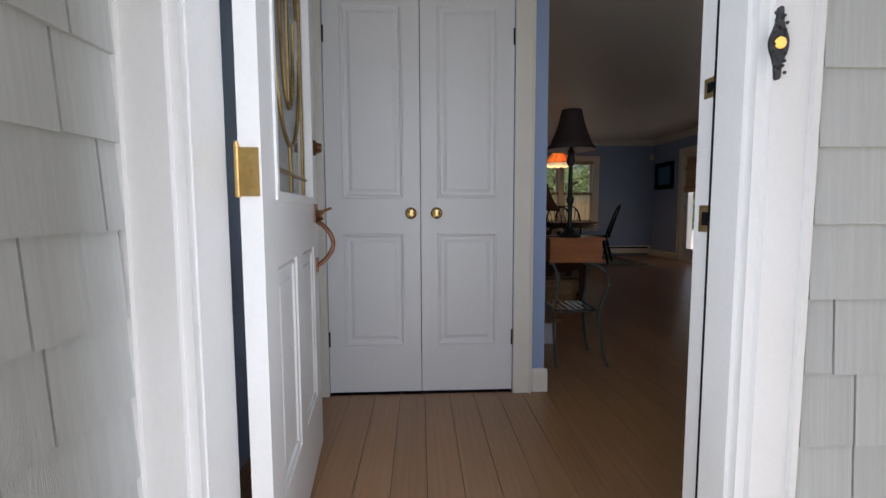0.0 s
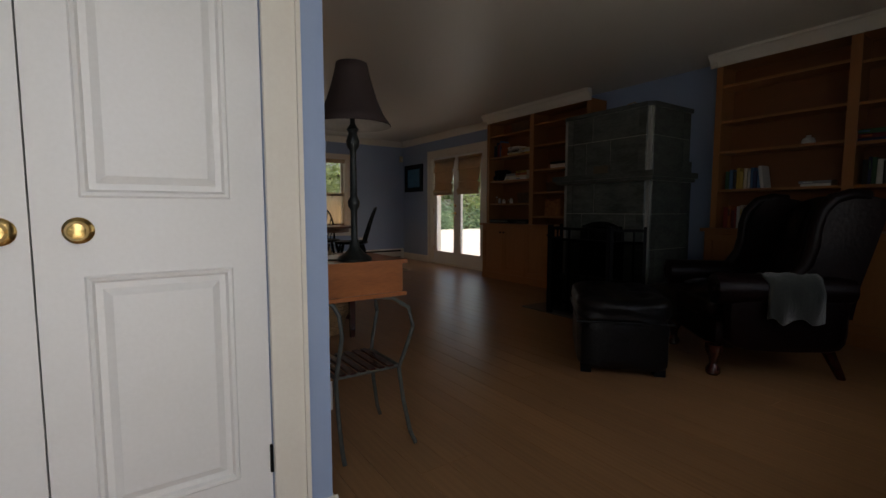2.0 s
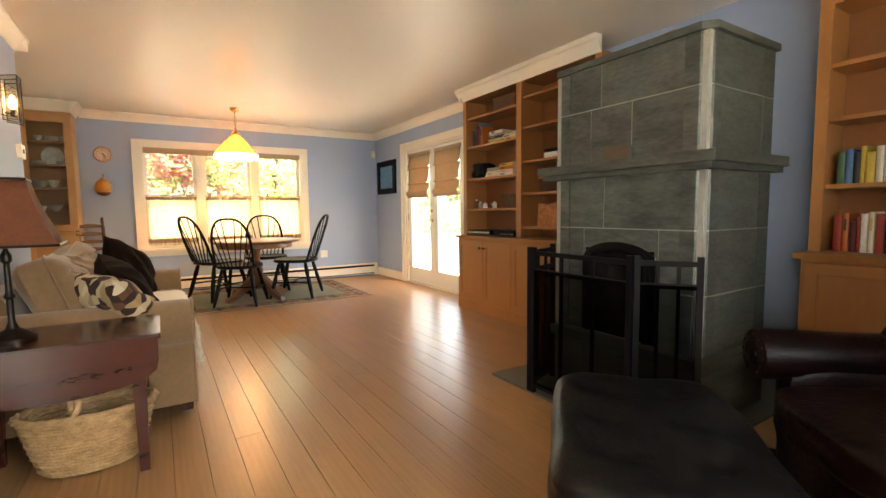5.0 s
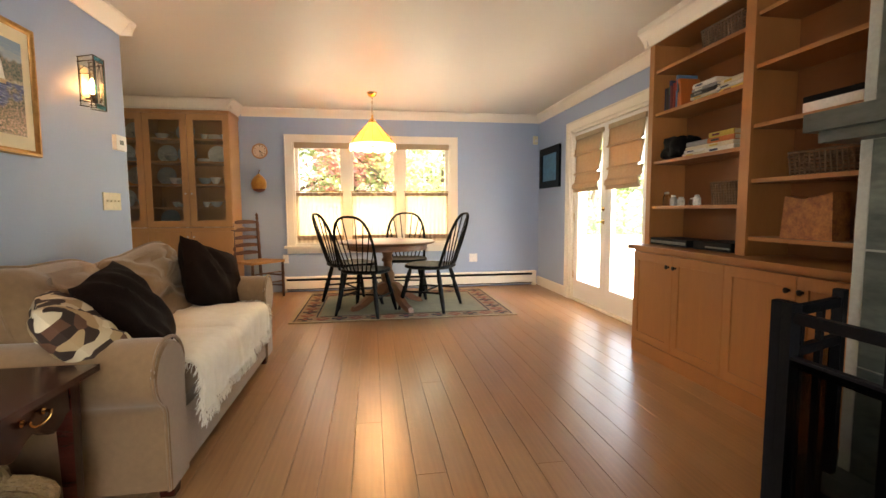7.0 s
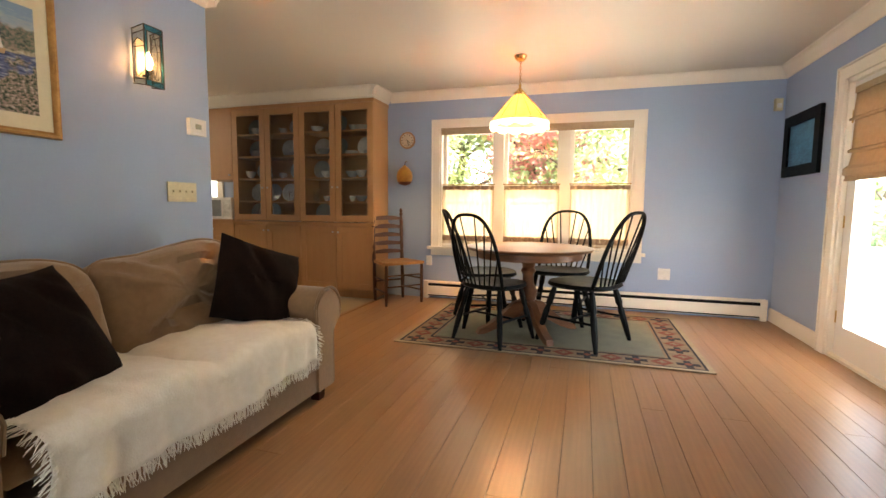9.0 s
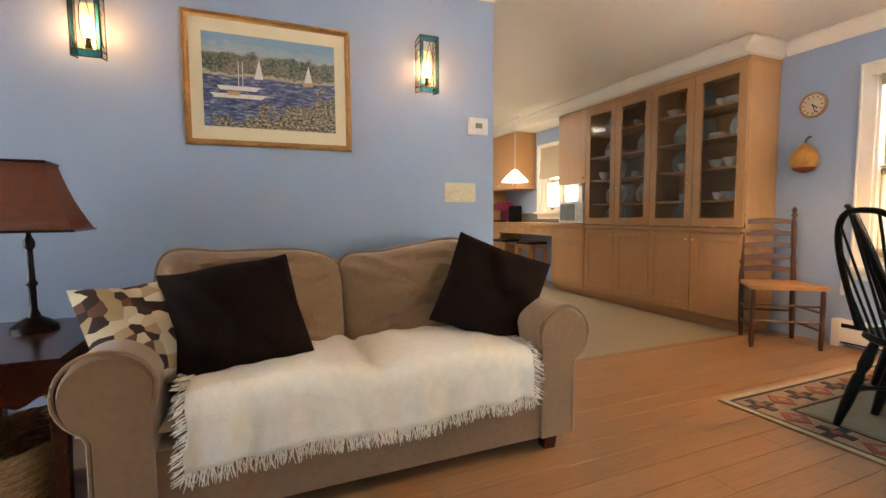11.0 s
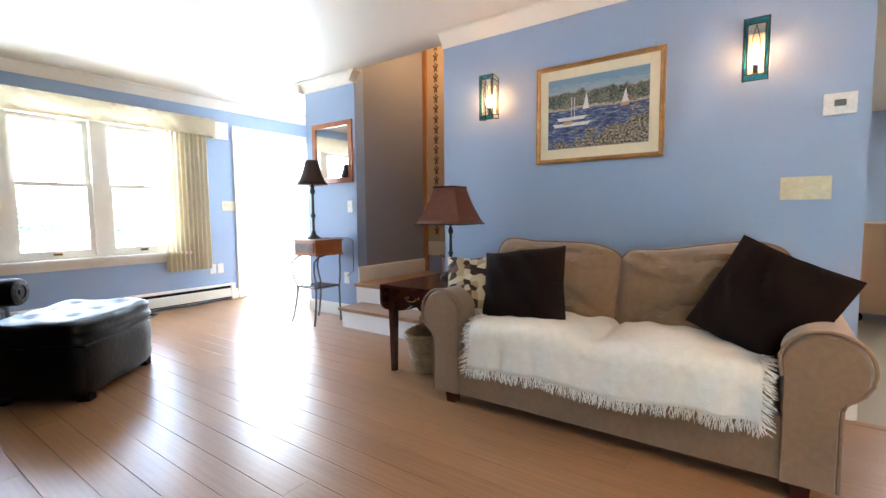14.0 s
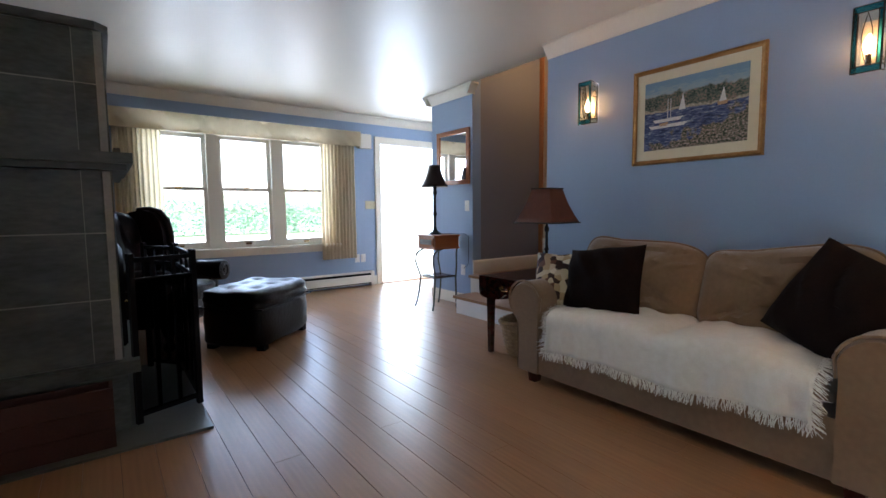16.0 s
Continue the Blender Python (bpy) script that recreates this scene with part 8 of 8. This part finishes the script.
for x in (-2.08, -1.60):
    for y in (7.66, 8.52):
        part("caster", lathe(bm_new(), [(0.02, -0.014), (0.045, -0.012), (0.045, 0.012), (0.02, 0.014)], 16, pose(x, y, 0.049, 0, 90, 0)), M_BLACK, ca, "black caster wheel")
        part("caster_fork", rbox(x - 0.02, x + 0.02, y - 0.015, y + 0.015, 0.085, 0.10, 0.003), M_BLACK, ca)
# clothes hanging in the back entry
cs = thing("coat_rack", "dark coats hanging from a shelf in the back entry", "coat rack", pose(-5.60, 8.95, 0))
part("shelf", rbox(-0.25, 0.2, -0.55, 0.55, 1.55, 1.58, 0.004), M_MAPLE, cs)
for y, c, w in ((-0.25, M_BLACK, 0.11), (0.02, M_BROWN, 0.10), (0.28, mat("plum_cloth", (0.09, 0.02, 0.05), 0.9, scale=10), 0.10)):
    bm = lathe(bm_new(), [(0.02, 1.53), (w * 0.8, 1.44), (w, 1.2), (w * 1.1, 0.75), (w * 1.15, 0.70)], 12)
    part("coat", bm, c, cs).matrix_basis = pose(0, y, 0)
# Unseen fill light and glowing disc, added to brighten the back entry
area("back_entry_light", 0.27, (1.0, 0.95, 0.8), look((-5.4, 8.9, 2.45), (-5.4, 8.9, 0)), 0.4, 0.4)
bl = thing("ceiling_light", "unseen lit lamp added to brighten the back entry", "ceiling light", pose(-5.4, 8.9, 2.5))
part("diffuser", lathe(bm_new(), [(0.15, 0), (0.14, -0.03), (0.05, -0.045)], 20), glow("entry_fill_diffuser", (1.0, 0.95, 0.85), 0.5), bl).visible_shadow = False

# ---- things on the bookshelves ----
BOOKC = [mat("book_" + n, c, 0.55, scale=12) for n, c in (("red", (0.30, 0.03, 0.02)), ("orange", (0.48, 0.12, 0.02)), ("navy", (0.02, 0.03, 0.09)), ("cream", (0.62, 0.56, 0.42)), ("black", (0.02, 0.02, 0.02)), ("green", (0.04, 0.12, 0.06)), ("yellow", (0.55, 0.38, 0.06)), ("grey", (0.25, 0.26, 0.27)), ("blue", (0.06, 0.16, 0.32)), ("wine", (0.14, 0.02, 0.03)), ("white", (0.66, 0.65, 0.62)))]
BNAME = ("red", "orange", "navy blue", "cream", "black", "dark green", "yellow", "grey", "blue", "wine red", "white")
M_PAGES = mat("page_edges", (0.62, 0.55, 0.42), 0.9, scale=60, stretch=(1, 1, 8))


def book(w, d, h, col, m, how):
    """A closed book: thickness w along local y, depth d along x, height h."""
    b = thing("book", BNAME[col] + " hardback book " + how, "book", m, "books on the shelves")
    bm = bm_new()
    c = 0.0025
    box(bm, 0, d, 0, c, 0, h)
    box(bm, 0, d, w - c, w, 0, h)
    extrude_poly(bm, [(0, 0), (-0.004, w * 0.25), (-0.005, w * 0.5), (-0.004, w * 0.75), (0, w), (c, w), (c, 0)], "z", 0, h)
    part("cover", bm, BOOKC[col], b, smooth=False)
    bm = bm_new()
    box(bm, c, d - 0.004, c, w - c, 0.004, h - 0.004)
    part("pages", bm, M_PAGES, b, smooth=False)
    if h > 0.2:
        bm = bm_new()
        box(bm, -0.0062, -0.0045, w * 0.3, w * 0.7, h * 0.55, h * 0.85)
        part("spine_title", bm, BOOKC[(col + 3) % 11], b, smooth=False)
    return b


def upright(x, y, z, n, step, cols, hmin=0.17, hmax=0.24):
    for k in range(n):
        w = rnd.uniform(0.018, 0.036)
        h = rnd.uniform(hmin, hmax)
        lean = 0 if k < n - 1 else 8
        book(w, 0.15, h, cols[k % len(cols)], pose(x + rnd.uniform(0, 0.02), y if step > 0 else y - w, z, lean * (1 if step > 0 else -1), 0, 0), "standing on a shelf")
        y += step * (w + 0.002)
    return y


def pile(x, y, z, n, cols):
    for k in range(n):
        w = rnd.uniform(0.018, 0.034)
        book(w, 0.16, rnd.uniform(0.19, 0.24), cols[k % len(cols)], pose(x, y + rnd.uniform(-0.01, 0.01), z + w, -90, 0, 0) , "lying in a pile")
        z += w + 0.001


upright(4.95, 6.90, 1.79, 8, -1, (2, 4, 2, 9, 0, 8, 1, 1))
pile(4.95, 6.36, 1.79, 5, (6, 3, 4, 7, 10))
pile(4.95, 6.13, 1.79, 3, (6, 10, 3))
pile(4.95, 6.42, 1.44, 4, (3, 10, 3, 7))
pile(4.95, 6.20, 1.44, 4, (10, 3, 1, 6))
upright(4.99, 3.66, 1.20, 11, -1, (5, 8, 4, 6, 6, 3, 10, 8, 2, 8, 10), 0.15, 0.20)
upright(4.99, 3.66, 0.845, 9, -1, (0, 1, 9, 0, 10, 3, 0, 4, 10), 0.15, 0.21)
upright(4.99, 2.70, 1.20, 10, -1, (4, 2, 5, 10, 4, 5, 4, 4, 2, 4), 0.17, 0.24)
pile(5.0, 2.54, 1.52, 3, (2, 9, 5))
pile(5.0, 2.88, 1.20, 2, (10, 7))
pile(5.0, 1.98, 1.20, 5, (7, 3, 10, 5, 3))
gm = thing("board_game_box", "flat white board game box with coloured lid print", "game box", pose(5.0, 2.20, 1.52))
part("box", rbox(-0.03, 0.15, -0.17, 0.17, 0, 0.05, 0.003), BOOKC[10], gm)
part("lid_print", rbox(-0.032, -0.028, -0.15, 0.02, 0.01, 0.04, 0.001), BOOKC[8], gm)
part("lid", rbox(-0.033, 0.153, -0.173, 0.173, 0.05, 0.075, 0.003), BOOKC[3], gm)
bw = lathe(bm_new(), [(0.03, 0), (0.05, 0.02), (0.04, 0.05), (0.015, 0.065), (0.02, 0.075)], 16, pose(5.05, 3.06, 1.545))
solid("glass_ornament", bw, M_CHINA, "small pale china ornament on a shelf", "ornament")
ow = lathe(bm_new(), [(0.04, 0), (0.05, 0.04), (0.045, 0.08), (0.04, 0.10), (0.03, 0.13), (0.01, 0.14)], 16, pose(5.05, 2.28, 1.20))
solid("owl_figure", ow, mat("grey_stoneware", (0.16, 0.14, 0.13), 0.6, scale=30, bump=0.4), "small grey stoneware owl figure", "ornament")
frm = rbox(-0.006, 0.006, -0.06, 0.06, 0, 0.15, 0.003, 1, pose(5.06, 3.22, 0.847, 0, -8, 0))
solid("photo_card", frm, BOOKC[3], "cream greeting card propped on the counter", "card")


def shelf_basket(x0, x1, y0, y1, z, h, label):
    b = thing("basket", label, "basket")
    n = int(h / 0.014)
    for k in range(n):
        f = k / max(1, n - 1)
        o = 0.012 * f
        d = 0.003 * (k % 2)
        bm = tube(bm_new(), [(x0 - o - d, y0 - o, z + 0.008 + h * f), (x1 + o, y0 - o - d, z + 0.008 + h * f), (x1 + o + d, y1 + o, z + 0.008 + h * f), (x0 - o, y1 + o + d, z + 0.008 + h * f)], 0.007, 5, closed=True)
        part("willow_strand", bm, M_DKWICK, b)
    for k in range(13):
        y = y0 + (y1 - y0) * k / 12
        part("stake", tube(bm_new(), [(x0 - 0.004, y, z + 0.002), (x0 - 0.018, y, z + h)], 0.005, 5), M_DKWICK, b)
    bm = bm_new()
    box(bm, x0, x1, y0, y1, z + 0.001, z + 0.008)
    part("bottom", bm, M_DKWICK, b, smooth=False)
    return b


M_DKWICK = mat("dark_wicker", (0.15, 0.085, 0.04), 0.6, dark=(0.08, 0.04, 0.02), scale=30, bump=0.2)
shelf_basket(4.96, 5.14, 6.18, 6.50, 2.10, 0.12, "dark wicker basket on the top shelf")
shelf_basket(4.96, 5.14, 5.50, 5.82, 1.25, 0.11, "dark wicker tray basket on a shelf")
shelf_basket(4.96, 5.14, 6.10, 6.36, 1.11, 0.13, "dark woven box on a shelf")
bag = soft_box(4.93, 5.12, 6.66, 6.88, 1.44, 1.60, 6, 3.5, 2, 0.03)
solid("camera_bag", bag, M_BLACK, "black soft camera bag with strap on a shelf", "bag")
for x, y, h, c in ((4.97, 6.84, 0.10, M_CRYST), (4.99, 6.79, 0.075, M_BLUEC), (4.97, 6.68, 0.06, M_CHINA), (5.0, 6.60, 0.05, M_DKWICK), (4.97, 6.52, 0.07, M_CHINA)):
    jr = thing("jar", "small lidded jar among shelf knick-knacks", "jar", pose(x, y, 1.11), "jars on the shelf")
    part("body", lathe(bm_new(), [(0.022, 0), (0.025, 0.01), (0.025, h * 0.7), (0.015, h * 0.85)], 14), c, jr)
    part("lid", lathe(bm_new(), [(0.016, h * 0.85), (0.017, h), (0.008, h * 1.03)], 14), M_CHINA, jr)
dv = thing("dvd_player", "flat black disc player on the counter", "media player", pose(4.97, 6.70, 0.82))
part("case", rbox(-0.08, 0.16, -0.20, 0.20, 0.006, 0.055, 0.004), M_BLACK, dv)
part("front_strip", rbox(-0.083, -0.079, -0.19, 0.19, 0.02, 0.04, 0.001), M_SCREEN, dv)
dv = thing("cable_box", "flat black cable box on the counter", "media player", pose(4.99, 6.30, 0.82))
part("case", rbox(-0.08, 0.14, -0.16, 0.16, 0.004, 0.06, 0.004), M_BLACK, dv)
part("front_strip", rbox(-0.083, -0.079, -0.15, 0.05, 0.02, 0.03, 0.001), M_SCREEN, dv)
gb = thing("gift_bag", "orange tan paper bag with dark pattern on a shelf", "bag", pose(5.0, 5.72, 0.93))
M_GIFT = mat("orange_print_paper", (0.46, 0.19, 0.06), 0.7, dark=(0.20, 0.07, 0.03), scale=25, amount=0.5)
bm = bm_new()
extrude_poly(bm, [(-0.14, 0), (0.14, 0), (0.12, 0.22), (0.02, 0.20), (-0.13, 0.23)], "x", -0.05, 0.05)
part("bag", bevel(bm, 0.006, 2), M_GIFT, gb)
pr = thing("printer", "slim white scanner on a high shelf", "scanner", pose(4.99, 5.55, 1.55))
part("body", rbox(-0.06, 0.14, -0.20, 0.20, 0, 0.05, 0.008), M_PLASTIC, pr)
part("lid", rbox(-0.06, 0.14, -0.20, 0.20, 0.052, 0.08, 0.008), M_BLACK, pr)


# ---- outside ----
def leaf_material(name, colour, dark, trans):
    m = mat(name, colour, 0.6, dark=dark, scale=1.5, fine=10, amount=0.9)
    nt = m.node_tree
    b = nt.nodes["Principled BSDF"]
    gi, hs = nt.nodes.new("ShaderNodeNewGeometry"), nt.nodes.new("ShaderNodeHueSaturation")
    mr = nt.nodes.new("ShaderNodeMapRange")
    mr.inputs[3].default_value, mr.inputs[4].default_value = 0.8, 1.5
    src = b.inputs["Base Color"].links[0].from_socket
    nt.links.new(gi.outputs["Random Per Island"], mr.inputs[0])
    nt.links.new(mr.outputs[0], hs.inputs["Value"])
    nt.links.new(src, hs.inputs["Color"])
    nt.links.new(hs.outputs[0], b.inputs["Base Color"])
    tr, mx = nt.nodes.new("ShaderNodeBsdfTranslucent"), nt.nodes.new("ShaderNodeMixShader")
    tr.inputs[0].default_value = (*trans, 1)
    mx.inputs[0].default_value = 0.6
    nt.links.new(b.outputs[0], mx.inputs[1])
    nt.links.new(tr.outputs[0], mx.inputs[2])
    nt.links.new(mx.outputs[0], nt.nodes["Material Output"].inputs[0])
    return m


M_LEAF = leaf_material("green_leaves", (0.16, 0.20, 0.085), (0.10, 0.135, 0.055), (0.42, 0.52, 0.25))
M_HEDGE = leaf_material("hedge_leaves", (0.15, 0.21, 0.14), (0.10, 0.15, 0.10), (0.40, 0.56, 0.40))
M_REDL = leaf_material("red_maple_leaves", (0.34, 0.15, 0.14), (0.22, 0.09, 0.09), (0.7, 0.32, 0.3))
M_BARK = mat("bark", (0.10, 0.075, 0.05), 0.9, scale=8, bump=0.5, bump_scale=20, stretch=(3, 3, 1))


def leaves(centres, n, size, rng):
    """Many small leaves round branch tips, made as bent quads."""
    vs, fs = [], []
    for c, r in centres:
        for _ in range(n):
            while True:
                d = Vector((rng.uniform(-1, 1), rng.uniform(-1, 1), rng.uniform(-1, 1)))
                if d.length < 1:
                    break
            p = Vector(c) + d * r
            a = Vector((rng.gauss(0, 1), rng.gauss(0, 1), rng.gauss(0, 0.6))).normalized()
            b = a.cross(Vector((rng.gauss(0, 1), rng.gauss(0, 1), rng.gauss(0, 1)))).normalized()
            s = size * rng.uniform(0.6, 1.4)
            i = len(vs)
            vs += [p - a * s, p + b * s * 0.45 + Vector((0, 0, s * 0.12)), p + a * s, p - b * s * 0.45 + Vector((0, 0, s * 0.12))]
            fs.append((i, i + 1, i + 2, i + 3))
    return vs, fs


def tree(x, y, h, r, material, seed, label, n=120, low=0.35, size=0.13):
    rng = random.Random(seed)
    t = thing("tree", label, "tree", pose(x, y, -0.42))
    bm = bm_new()
    trunk = [Vector((rng.uniform(-0.1, 0.1) * k, rng.uniform(-0.1, 0.1) * k, h * 0.8 * k / 5)) for k in range(6)]
    tube(bm, trunk, h * 0.028, 8, h * 0.008)
    centres = []
    for k in range(20):
        f = rng.uniform(low, 1.0)
        p = trunk[min(5, int(f * 5))]
        a = rng.uniform(0, 2 * math.pi)
        reach = r * rng.uniform(0.35, 1.0) * (1.15 - 0.6 * abs(f - 0.55))
        tip = Vector((math.cos(a) * reach, math.sin(a) * reach, h * f + rng.uniform(-0.2, 0.5)))
        tube(bm, [p, p.lerp(tip, 0.5) + Vector((0, 0, 0.15)), tip], h * 0.009, 5, h * 0.003)
        centres.append((tip, r * rng.uniform(0.22, 0.42)))
        centres.append((p.lerp(tip, 0.6), r * rng.uniform(0.18, 0.3)))
    part("trunk", bm, M_BARK, t)
    vs, fs = leaves(centres, n, size, rng)
    me = bpy.data.meshes.new("crown")
    me.from_pydata([tuple(v) for v in vs], [], fs)
    me.materials.append(material)
    c = new("crown", me)
    c.parent = t
    return t


GT = "leafy green garden tree"
for k, (x, y, h, r) in enumerate(((0.5, 15.5, 5.5, 2.4), (4.6, 15.0, 6.0, 2.6), (8.5, 29.0, 7.0, 3.2), (-3.5, 16, 6.5, 2.8), (2.9, 18.5, 7.5, 3.0))):
    tree(x, y, h, r, M_LEAF, k, GT, 420, 0.25, 0.062)
tree(2.35, 14.6, 3.6, 1.5, M_REDL, 21, "red-leaved japanese maple tree", 420, 0.3, 0.05)
for k, (x, y, h, r) in enumerate(((24, 14, 6, 2.8), (22, 21, 6.5, 2.8), (15, 28, 6, 2.8), (25, 7, 6, 2.5), (19, 26, 6.5, 2.8))):
    tree(x, y, h, r, M_LEAF, 40 + k, GT, 110, 0.15)
for k, (x, y, h, r) in enumerate(((-7.5, -12.5, 5.0, 2.2), (14, -30, 6.0, 2.8))):
    tree(x, y, h, r, M_LEAF, 60 + k, GT, 110, 0.15)


def hedge(name, pts, rad, n, size, label, seed):
    rng = random.Random(seed)
    cs = []
    for (x0, y0), (x1, y1), h in pts:
        L = math.hypot(x1 - x0, y1 - y0)
        for k in range(int(L / (rad * 0.7)) + 1):
            f = k * rad * 0.7 / L
            for z in range(int(h / (rad * 0.9)) + 1):
                cs.append((Vector((x0 + (x1 - x0) * f + rng.uniform(-0.2, 0.2), y0 + (y1 - y0) * f + rng.uniform(-0.2, 0.2), -0.35 + rad * 0.6 + z * rad * 0.9 + rng.uniform(-0.1, 0.15))), rad))
    vs, fs = leaves(cs, n, size, rng)
    me = bpy.data.meshes.new(name)
    me.from_pydata([tuple(v) for v in vs], [], fs)
    me.materials.append(M_HEDGE)
    tagged(new(name, me), label, "hedge", "", "stuff")


hedge("hedge", [((-22, -27.5), (30, -27.0), 2.2)], 0.55, 60, 0.10, "clipped green hedge across the front garden", 3)
hedge("shrub_border", [((19.0, 2), (19.0, 22), 1.2), ((8.0, 25), (19, 24), 1.2)], 0.55, 60, 0.10, "dense green shrubs beyond the patio", 5)
bm = bm_new()
box(bm, -60, 60, -22.0, -1.8, -0.42, -0.40)
structure("road", bm, mat("pale_gravel_drive", (0.58, 0.56, 0.52), 0.9, scale=4, fine=60, bump=0.4), "pale gravel drive in front of the house")

# board fence behind the house
M_CEDAR = mat("cedar_boards", (0.42, 0.25, 0.11), 0.8, dark=(0.30, 0.17, 0.07), scale=4, fine=40, stretch=(5, 5, 0.8), vary=0.12)
fe = thing("board_fence", "warm cedar board fence with flat cap rail", "fence")
bd = mesh_of("board", rbox(-0.068, 0.068, -0.01, 0.01, -0.40, 1.18, 0.004, 1), M_CEDAR)
for k in range(70):
    o = new("board" if k == 0 else "board.%03d" % k, bd)
    o.parent = fe
    o.matrix_basis = pose(-2.5 + k * 0.142, 13.0 + 0.004 * math.sin(k * 3.1), 0.006 * math.sin(k * 1.7))
for z in (0.1, 0.95):
    part("rail", rbox(-2.6, 7.5, 13.012, 13.05, z, z + 0.09, 0.004), M_CEDAR, fe)
part("cap_rail", rbox(-2.6, 7.5, 12.96, 13.06, 1.19, 1.23, 0.005), M_CEDAR, fe)
for x in (-2.4, 0.0, 2.4, 4.8, 7.2):
    part("post", rbox(x - 0.045, x + 0.045, 13.05, 13.14, -0.42, 1.26, 0.005), M_CEDAR, fe)

# two metal garden chairs outside the front window
for x, y, a in ((1.5, -1.9, 20), (2.3, -2.3, -30)):
    pc_ = thing("patio_chair", "pale metal patio chair on the drive", "chair", pose(x, y, -0.42, 0, 0, a), "patio chairs")
    part("seat", rbox(-0.24, 0.24, -0.24, 0.24, 0.42, 0.44, 0.008), M_PLASTIC, pc_)
    part("back_frame", tube(bm_new(), arc(lambda u: Vector((-0.24 * math.cos(math.pi * u), -0.24, 0.44 + 0.45 * math.sin(math.pi * u) ** 0.5)), 14), 0.013, 6), M_PLASTIC, pc_)
    for sx in (-1, 1):
        for sy in (-1, 1):
            part("leg", tube(bm_new(), [(sx * 0.22, sy * 0.22, 0.43), (sx * 0.25, sy * 0.26, 0.0)], 0.012, 6), M_PLASTIC, pc_)

# shingled outside walls by the door
bm = bm_new()
box(bm, -0.50, -0.268, -1.3, 1.37, -0.40, 2.9)
porch_wall = structure("wall_porch", bm, M_SHINGLE, "grey shingled side wall of the porch")
siding = structure("wall_siding", wall_bm("x", 0.941, 5.6, 1.355, 1.37, -0.40, 2.6, [(FWIN[0] - 0.12, FWIN[1] + 0.12, FWIN[2] - 0.15, FWIN[3] + 0.12)]), M_SHINGLE, "grey shingled front wall of the house")
rng = random.Random(9)
tones = [mesh_of("shingle", extrude_poly(bm_new(), [(0, 0), (0.016, 0), (0.006, 0.17), (0, 0.17)], "x", -0.5, 0.5), M_SHINGLE, False)]


def course(parent, start, end, z, place):
    a = start + rng.uniform(-0.12, 0)
    while a < end:
        w = rng.choice((0.13, 0.16, 0.19, 0.22, 0.25))
        b = min(a + w, end)
        if b - max(a, start) > 0.02:
            o = new("shingle", tones[0])
            o.parent = parent
            lo = max(a, start)
            o.matrix_basis = place((lo + b) / 2, z + rng.uniform(-0.003, 0.003)) @ Matrix.Diagonal((b - lo - 0.005, 1, 1, 1))
        a = b


for k in range(15):
    z = -0.165 + k * 0.139
    course(siding, 0.943, 1.68, z, lambda c, zz: pose(c, 1.355, zz, 0, 0, 180))
for k in range(15):
    z = -0.194 + k * 0.142
    course(porch_wall, 0.55, 1.345, z, lambda c, zz: pose(-0.268, c, zz, 0, 0, -90))
structure("trim_corner_board", rbox(-0.30, -0.264, 1.345, 1.372, -0.40, 2.6, 0.003), M_WHITE, "white corner board beside the door casing")
# unseen wide overhang, added to keep direct sun off porch, walls and windows
bm = bm_new()
ring_bm(bm, -6.0, 6.3, -0.3, 11.3, CEIL + 0.31, CEIL + 0.42)
structure("roof_eaves", bm, M_WHITE, "unseen wide overhang added to block the sun")

# ---- oak planks of the living room floor ----
fl = bpy.data.objects["floor"]
rng = random.Random(17)
PW_ = 0.1295
cache = {}


def plank_mesh(L):
    L = round(L * 4) / 4
    if L not in cache:
        bm = bm_new()
        box(bm, -PW_ / 2 + 0.0007, PW_ / 2 - 0.0007, -L / 2 + 0.0003, L / 2 - 0.0003, -0.012, 0.0)
        bmesh.ops.bevel(bm, geom=[e for e in bm.edges if all(v.co.z > -0.001 for v in e.verts)], offset=0.0009, segments=1, affect="EDGES")
        cache[L] = mesh_of("plank", bm, M_OAK, False)
    return cache[L], L


count = 0
for k in range(45):
    x = -0.522 + k * PW_ + PW_ / 2
    y0, y1 = (1.535, YB) if x > 1.16 else (1.535, 7.40) if x > 0.9 else (1.535, 3.60)
    y = y0 - rng.choice((0, 1.0, 2.0, 3.0))
    while y < y1 - 0.01:
        L = rng.choice((3.5, 4.0, 4.5, 5.0, 6.0))
        a, b = max(y, y0), min(y + L, y1)
        b2 = a + max(0.25, round((b - a) * 4) / 4)
        me, Lr = plank_mesh(b2 - a)
        o = new("plank", me)
        o.parent = fl
        s = (b - a) / Lr
        o.matrix_basis = pose(x, (a + b) / 2, 0.0) @ Matrix.Diagonal((1, s, 1, 1))
        count += 1
        y = b if b < y1 else y1
